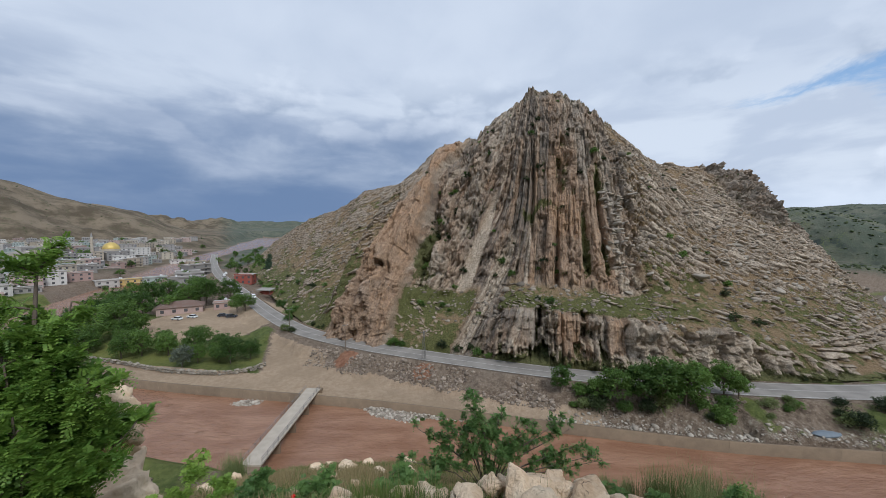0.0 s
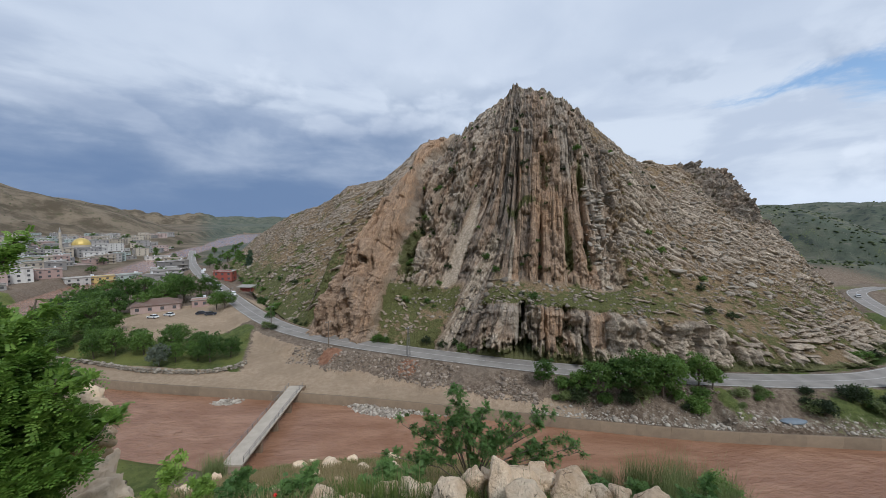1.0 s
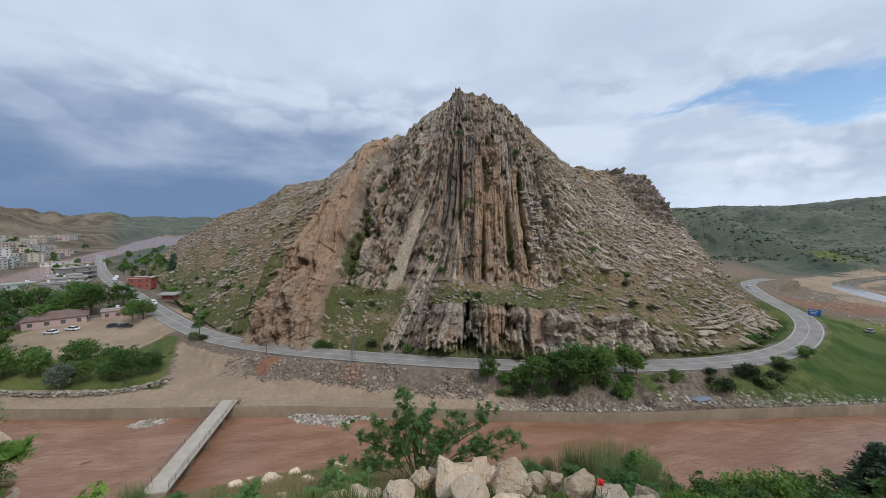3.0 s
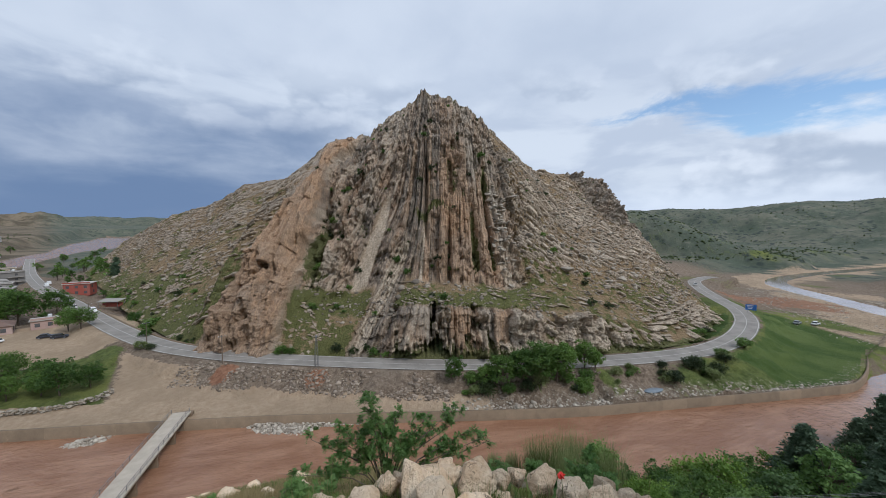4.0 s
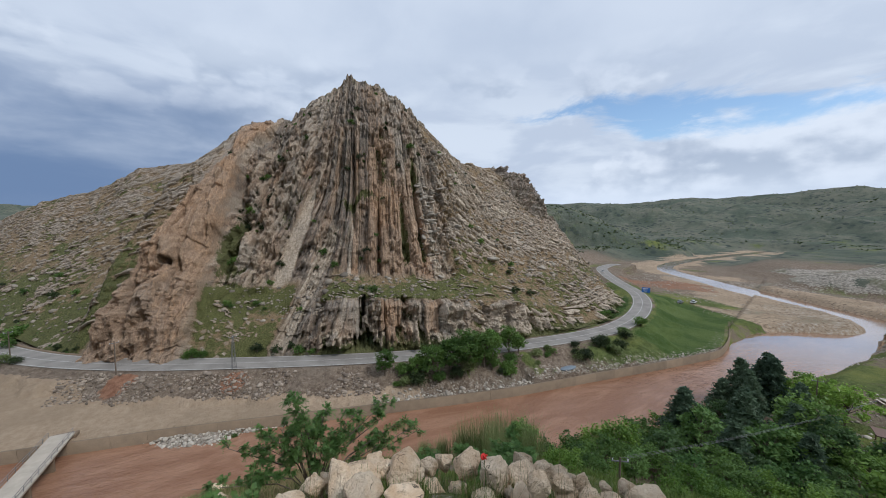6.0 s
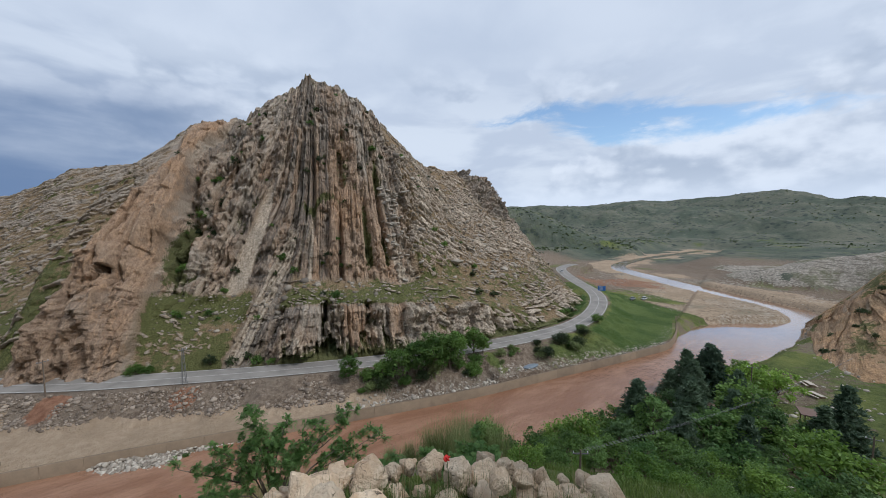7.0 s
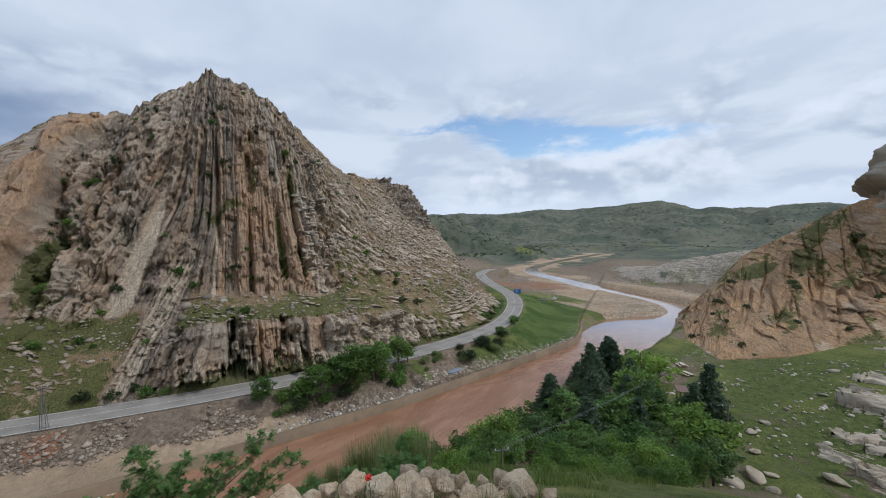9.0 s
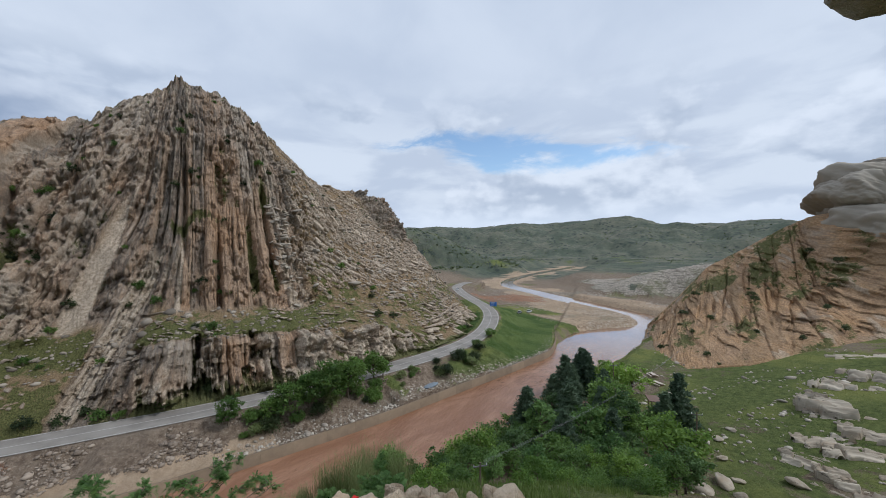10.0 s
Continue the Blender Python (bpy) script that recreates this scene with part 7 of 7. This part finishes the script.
def mosque(x, y):
    thing = tagged(new("mosque", None), "mosque with a golden dome and a slim pale minaret", "mosque")
    thing.matrix_world = pose(x, y, gz(x, y) - 0.3, 0, 0, facing(x, y, 10))
    part("wall", box_bm(24, 20, 9, 0, 0, 0), M_GREYWALL, thing)
    part("drum", cylinder_bm(8.6, 2.2, 0, 0, 9, 20), M_CREAM, thing)
    bm = bmesh.new()
    bmesh.ops.create_uvsphere(bm, u_segments=24, v_segments=12, radius=8.3, matrix=pose(0, 0, 11.0))
    bmesh.ops.delete(bm, geom=[v for v in bm.verts if v.co.z < 10.9], context="VERTS")
    part("dome", bm, M_GOLD, thing, "golden dome")
    for c in range(4):
        ob = part("window", WINDOW, M_PANE, thing)
        ob.matrix_basis = pose(-9 + c * 6, -10.05, 3.0) @ Matrix.Diagonal((1.2, 1, 2.2, 1))
    tower = part("minaret", cylinder_bm(1.5, 26, -17, -2, 0, 12, 1.2), M_CREAM, thing, "slim pale stone minaret")
    part("gallery", cylinder_bm(2.1, 1.1, -17, -2, 19.5, 12), M_CREAM, tower)
    part("spire", cylinder_bm(1.3, 5.5, -17, -2, 26, 12, 0.05), M_GREYWALL, tower)


mosque(-398, 432)
# roadside houses by the parking lot
building(-119.5, 163, 17, 9, 1, facing(-119, 163, -6), M_PINK, 41, "low pink house with a brown hipped roof beside the parking lot", 4, True, True)
building(-105, 170, 6.5, 6, 1, facing(-105, 170, -4), M_PINK, 42, "small pink flat-roofed house behind the trees", 2)
building(-136, 247, 11, 9, 2, facing(-136, 247, -20), M_REDWALL, 43, "dark red roadside shop with a pale flat roof", 3)


def kiosk(x, y, turn):
    thing = tagged(new("kiosk", None), "open roadside kiosk under a pale sheet roof", "kiosk")
    thing.matrix_world = pose(x, y, ROAD_Z - 0.1, 0, 0, turn)
    part("counter", box_bm(6.5, 2.6, 1.6, 0, 0.6, 0), M_REDWALL, thing)
    for sx in (-3.8, 3.8):
        for sy in (-2.2, 2.2):
            part("post", box_bm(0.14, 0.14, 2.8, sx, sy, 0), M_STEEL, thing)
    bm = box_bm(8.6, 5.4, 0.14, 0, 0, 2.8)
    for v in bm.verts:
        v.co.z += 0.12 * v.co.y
    part("roof", bm, M_ROOF, thing)
    part("crate", box_bm(1.4, 0.8, 0.7, -2.4, -1.5, 0), M_WOOD, thing)


kiosk(-97.0, 196.0, facing(-97, 196, -35))


# ---- vehicles ----
def vehicle(x, y, turn, paint, label, van=False, z=None, truck=False):
    thing = tagged(new("truck" if truck else ("van" if van else "car"), None), label, "truck" if truck else "car")
    thing.matrix_world = pose(x, y, gz(x, y) if z is None else z, 0, 0, turn)
    ln, wd = (6.8, 2.2) if truck else ((4.9, 1.9) if van else (4.3, 1.75))
    prof = [(-0.5, 0.35), (-0.5, 0.75), (-0.46, 0.92), (0.40, 0.92), (0.49, 0.72), (0.5, 0.35)]
    if van:
        prof = [(-0.5, 0.35), (-0.5, 1.0), (-0.48, 1.1), (0.42, 1.1), (0.5, 0.8), (0.5, 0.35)]
    cab = [(-0.42, 0.9), (-0.30, 1.42), (0.08, 1.45), (0.26, 0.9)]
    if van:
        cab = [(-0.49, 1.08), (-0.47, 1.92), (0.20, 1.92), (0.40, 1.08)]
    if truck:
        prof = [(-0.5, 0.6), (-0.5, 1.9), (0.14, 1.9), (0.14, 0.9), (0.5, 0.9), (0.5, 0.6)]
        cab = [(0.18, 0.88), (0.18, 2.3), (0.40, 2.3), (0.49, 1.4), (0.49, 0.88)]

    def extrude(points, w_):
        bm = bmesh.new()
        a = [bm.verts.new((p[0] * ln, -w_ / 2, p[1])) for p in points]
        f = bm.faces.new(a)
        g = bmesh.ops.extrude_face_region(bm, geom=[f])
        bmesh.ops.translate(bm, verts=[v for v in g["geom"] if isinstance(v, bmesh.types.BMVert)], vec=(0, w_, 0))
        bmesh.ops.recalc_face_normals(bm, faces=bm.faces)
        bmesh.ops.bevel(bm, geom=bm.edges[:], offset=0.05, segments=2, affect="EDGES")
        return bm

    part("body", extrude(prof, wd), paint, thing)
    part("cabin", extrude(cab, wd * 0.88), M_GLASS if not van else paint, thing)
    if van:
        for s in (-1, 1):
            part("side_window", box_bm(ln * 0.55, 0.03, 0.45, -0.1 * ln, s * wd * 0.445, 1.35), M_GLASS, thing)
        part("windscreen", box_bm(0.04, wd * 0.78, 0.5, ln * 0.315, 0, 1.3), M_GLASS, thing)
    else:
        part("roof", box_bm(ln * 0.34 if not truck else ln * 0.2, wd * 0.8, 0.05, -0.11 * ln if not truck else 0.29 * ln, 0, 1.43 if not truck else 2.28, 0.01), paint, thing)
    for sx in (-0.31, 0.31):
        for sy in (-1, 1):
            bm = cylinder_bm(0.33, 0.22, sides=14)
            bmesh.ops.transform(bm, matrix=pose(sx * ln, sy * (wd / 2 - 0.08), 0.33, 90) @ pose(0, 0, -0.11), verts=bm.verts)
            wheel = part("wheel", bm, M_TYRE, thing)
            bm = cylinder_bm(0.19, 0.24, sides=10)
            bmesh.ops.transform(bm, matrix=pose(sx * ln, sy * (wd / 2 - 0.08), 0.33, 90) @ pose(0, 0, -0.12), verts=bm.verts)
            part("rim", bm, M_CARGREY, wheel)


vehicle(-110.1, 147.5, 170, M_CARWHITE, "white saloon car parked on the dirt lot")
vehicle(-106.5, 151.4, 165, M_CARWHITE, "white hatchback parked near the pink house")
vehicle(-94.8, 153.6, 20, M_CARDARK, "dark blue car parked under the tree")
vehicle(-90.1, 152.0, 15, M_CARDARK, "black car parked under the tree")
vehicle(-97.6, 184.2, -53, M_CARWHITE, "white van driving on the road", True, ROAD_Z)
vehicle(-110.5, 195.6, 127, M_CARWHITE, "white car driving into the town", False, ROAD_Z)
vehicle(-119.4, 208.6, 127, M_CARGREY, "grey flatbed truck on the town road", False, ROAD_Z, True)
vehicle(-166, 272, 127, M_CARWHITE, "white minibus at the roadside", True, ROAD_Z)
vehicle(-172, 284, 127, M_CARWHITE, "white delivery van at the roadside", True, ROAD_Z)
vehicle(215, 169.5, 45, M_CARWHITE, "small white car far along the valley road", False, ROAD_Z)
vehicle(192, 98, 10, M_CARWHITE, "white car parked on the river flat")
vehicle(186, 101, 14, M_CARGREY, "grey car parked on the river flat")


# ---- poles, wires, signs ----
def pole(x, y, h, z=None, lattice=False):
    thing = tagged(new("utility_pole", None), "grey lattice steel power pole beside the road" if lattice else "dark wooden power pole beside the road", "pole", "power poles")
    thing.matrix_world = pose(x, y, (gz(x, y) if z is None else z) - 0.1, 0, 0, facing(x, y, 20))
    if lattice:
        for sx in (-1, 1):
            for sy in (-1, 1):
                part("leg", tubes_mesh("leg", [([(sx * 0.45, sy * 0.45, 0), (sx * 0.12, sy * 0.12, h)], [0.06, 0.04])], M_STEEL, 4), M_STEEL, thing)
        n = 9
        for k in range(n):
            a, b = k / n, (k + 1) / n
            wa, wb = 0.45 - 0.33 * a, 0.45 - 0.33 * b
            part("brace", tubes_mesh("brace", [([(-wa, -wa, h * a), (wb, -wb, h * b)], [0.03, 0.03]), ([(wa, wa, h * a), (-wb, wb, h * b)], [0.03, 0.03])], M_STEEL, 4), M_STEEL, thing)
    else:
        part("shaft", cylinder_bm(0.15, h, sides=8, r2=0.10), M_BARK, thing)
    part("crossarm", box_bm(1.8, 0.1, 0.12, 0, 0, h - 0.5), M_STEEL, thing)
    for s in (-0.8, 0, 0.8):
        part("insulator", cylinder_bm(0.06, 0.22, s, 0, h - 0.38, 8), M_TANK, thing)


pole(-28.8, 104.6, 7.8)
pole(-5.2, 95.9, 8.2, None, True)
pole(-54.5, 126.4, 7.5)
pole(-88.2, 164.0, 7.5)
pole(77.3, 6.9, 6.8)
pole(96.5, 50 - 24, 8.0)


def sag(a, b, drop, n=16):
    a, b = Vector(a), Vector(b)
    return [tuple(a.lerp(b, k / n) - Vector((0, 0, 4 * drop * (k / n) * (1 - k / n)))) for k in range(n + 1)]


def wires(label, a, b, drop, spread=0.8, n=3):
    thing = tagged(new("power_line", None), label, "wire", "power lines")
    for k in range(n):
        o = (k - (n - 1) / 2) * spread
        pts = sag((a[0] + o, a[1], a[2]), (b[0] + o, b[1], b[2]), drop)
        part("wire", tubes_mesh("wire", [(pts, [0.012] * len(pts))], M_STEEL, 4), M_STEEL, thing)


wires("three thin grey wires sagging over the grove", (35.0, 24.0, gz(35, 24) + 2.6), (112, 14, gz(112, 14) + 9.0), 1.6)
pole(35.0, 24.0, 2.8)


def sign(x, y, turn):
    thing = tagged(new("road_sign", None), "large blue road sign on two posts", "sign")
    thing.matrix_world = pose(x, y, gz(x, y) - 0.1, 0, 0, turn)
    for s in (-1.1, 1.1):
        part("post", cylinder_bm(0.07, 3.6, s, 0, 0, 8), M_STEEL, thing)
    part("panel", box_bm(3.6, 0.08, 2.4, 0, -0.1, 1.5, 0.02), M_BLUE, thing)
    for k in range(3):
        part("lettering", box_bm(2.2 - 0.4 * k, 0.02, 0.22, -0.3, -0.16, 3.3 - 0.6 * k), M_TANK, thing)


sign(166.2, 106.2, facing(166, 106, 8))


def picnic_table(x, y, turn):
    thing = tagged(new("picnic_table", None), "pale wooden picnic table with benches on the grass", "table", "picnic tables")
    thing.matrix_world = pose(x, y, gz(x, y), 0, 0, turn)
    part("tabletop", box_bm(2.6, 1.0, 0.08, 0, 0, 0.72), M_DECK, thing)
    for s in (-1, 1):
        part("bench", box_bm(2.6, 0.35, 0.07, 0, s * 0.95, 0.42), M_DECK, thing)
        part("leg", box_bm(0.12, 2.0, 0.42, s * 0.9, 0, 0), M_WOOD, thing)
        part("pedestal", box_bm(0.12, 0.6, 0.72, s * 0.9, 0, 0), M_WOOD, thing)


for k, (x, y) in enumerate(((107.1, 28.2), (115.4, 27.3), (116.1, 20.9), (109.1, 18.3), (111, 24))):
    picnic_table(x, y, 20 * k)


def hut(x, y):
    thing = tagged(new("wooden_hut", None), "small brown wooden hut on posts among the trees", "hut")
    thing.matrix_world = pose(x, y, gz(x, y), 0, 0, facing(x, y, 15))
    for sx in (-1.5, 1.5):
        for sy in (-1.2, 1.2):
            part("post", box_bm(0.16, 0.16, 3.4, sx, sy, 0), M_WOOD, thing)
    part("floor", box_bm(3.6, 3.0, 0.15, 0, 0, 0.7), M_WOOD, thing)
    for k in range(5):
        part("plank", box_bm(3.2, 0.06, 0.26, 0, -1.3, 0.9 + 0.31 * k), M_WOOD, thing)
    part("roof", box_bm(4.2, 3.6, 0.14, 0, 0, 3.4), M_TILE, thing)


hut(89.5, 15.0)


# tarpaulin heap behind the river wall
d, f = ico_dirs(3)
p = d * np.array([2.6, 1.1, 0.4]) * (1 + 0.25 * fbm(d[:, 0] * 3, d[:, 1] * 3 + d[:, 2] * 2, 88, 3))[:, None]
ob = tagged(new("tarpaulin", mesh_from("tarpaulin", p, f, M_TARP, True)), "crumpled slate-grey tarpaulin over a low heap", "tarpaulin")
ob.location = (72.0, 65.6, gz(72.0, 65.6) + 0.2)


# dry-stone wall at the park's edge
LINE = smooth_line([(-108, 108), (-98, 105.5), (-89, 102.6), (-76, 98.4), (-62, 96.5), (-54.4, 98.2), (-51, 101.5)], 0.85)
stone_wall = tagged(new("rubble_wall", None), "rough dry-stone wall of brown and pale rubble", "wall")
RUBBLE = [boulder_mesh("stone", 1500 + k, 2, M_GREYSTONE, 0.8, smooth=False) for k in range(5)]
rs = np.random.RandomState(55)
for x, y in LINE:
    for layer_k in range(4):
        ob = part("stone", RUBBLE[rs.randint(0, 5)], M_GREYSTONE, stone_wall)
        s = rs.uniform(0.6, 1.05)
        jx, jy = rs.uniform(-0.25, 0.25, 2)
        ob.matrix_basis = pose(x + jx, y + jy - 0.35 * (layer_k % 2) , gz(x, y) + 0.15 + 0.38 * layer_k * 0.8, rs.uniform(-30, 30), rs.uniform(-30, 30), rs.uniform(0, 360)) @ Matrix.Diagonal((s * 1.3, s, s * 0.8, 1))


def poppy(x, y, h, seed):
    rs = np.random.RandomState(seed)
    thing = tagged(new("poppy", None), "single red poppy flower among the boulders", "flower", "poppies")
    thing.location = (x, y, gz(x, y))
    part("stem", tubes_mesh("stem", [([(0, 0, -0.05), (0.02, 0.01, h * 0.6), (0.0, 0.03, h)], [0.006, 0.005, 0.004])], M_GRASS, 5), M_GRASS, thing)
    for k in range(4):
        bm = bmesh.new()
        bmesh.ops.create_uvsphere(bm, u_segments=10, v_segments=6, radius=0.045, matrix=pose(0.02 * math.cos(k * 1.57), 0.03 + 0.02 * math.sin(k * 1.57), h, 35, 0, 90 * k) @ Matrix.Diagonal((1, 0.35, 1, 1)))
        part("petal", bm, M_RED, thing)


poppy(3.15, 4.15, 0.75, 1)
poppy(-4.1, 9.5, 0.5, 2)
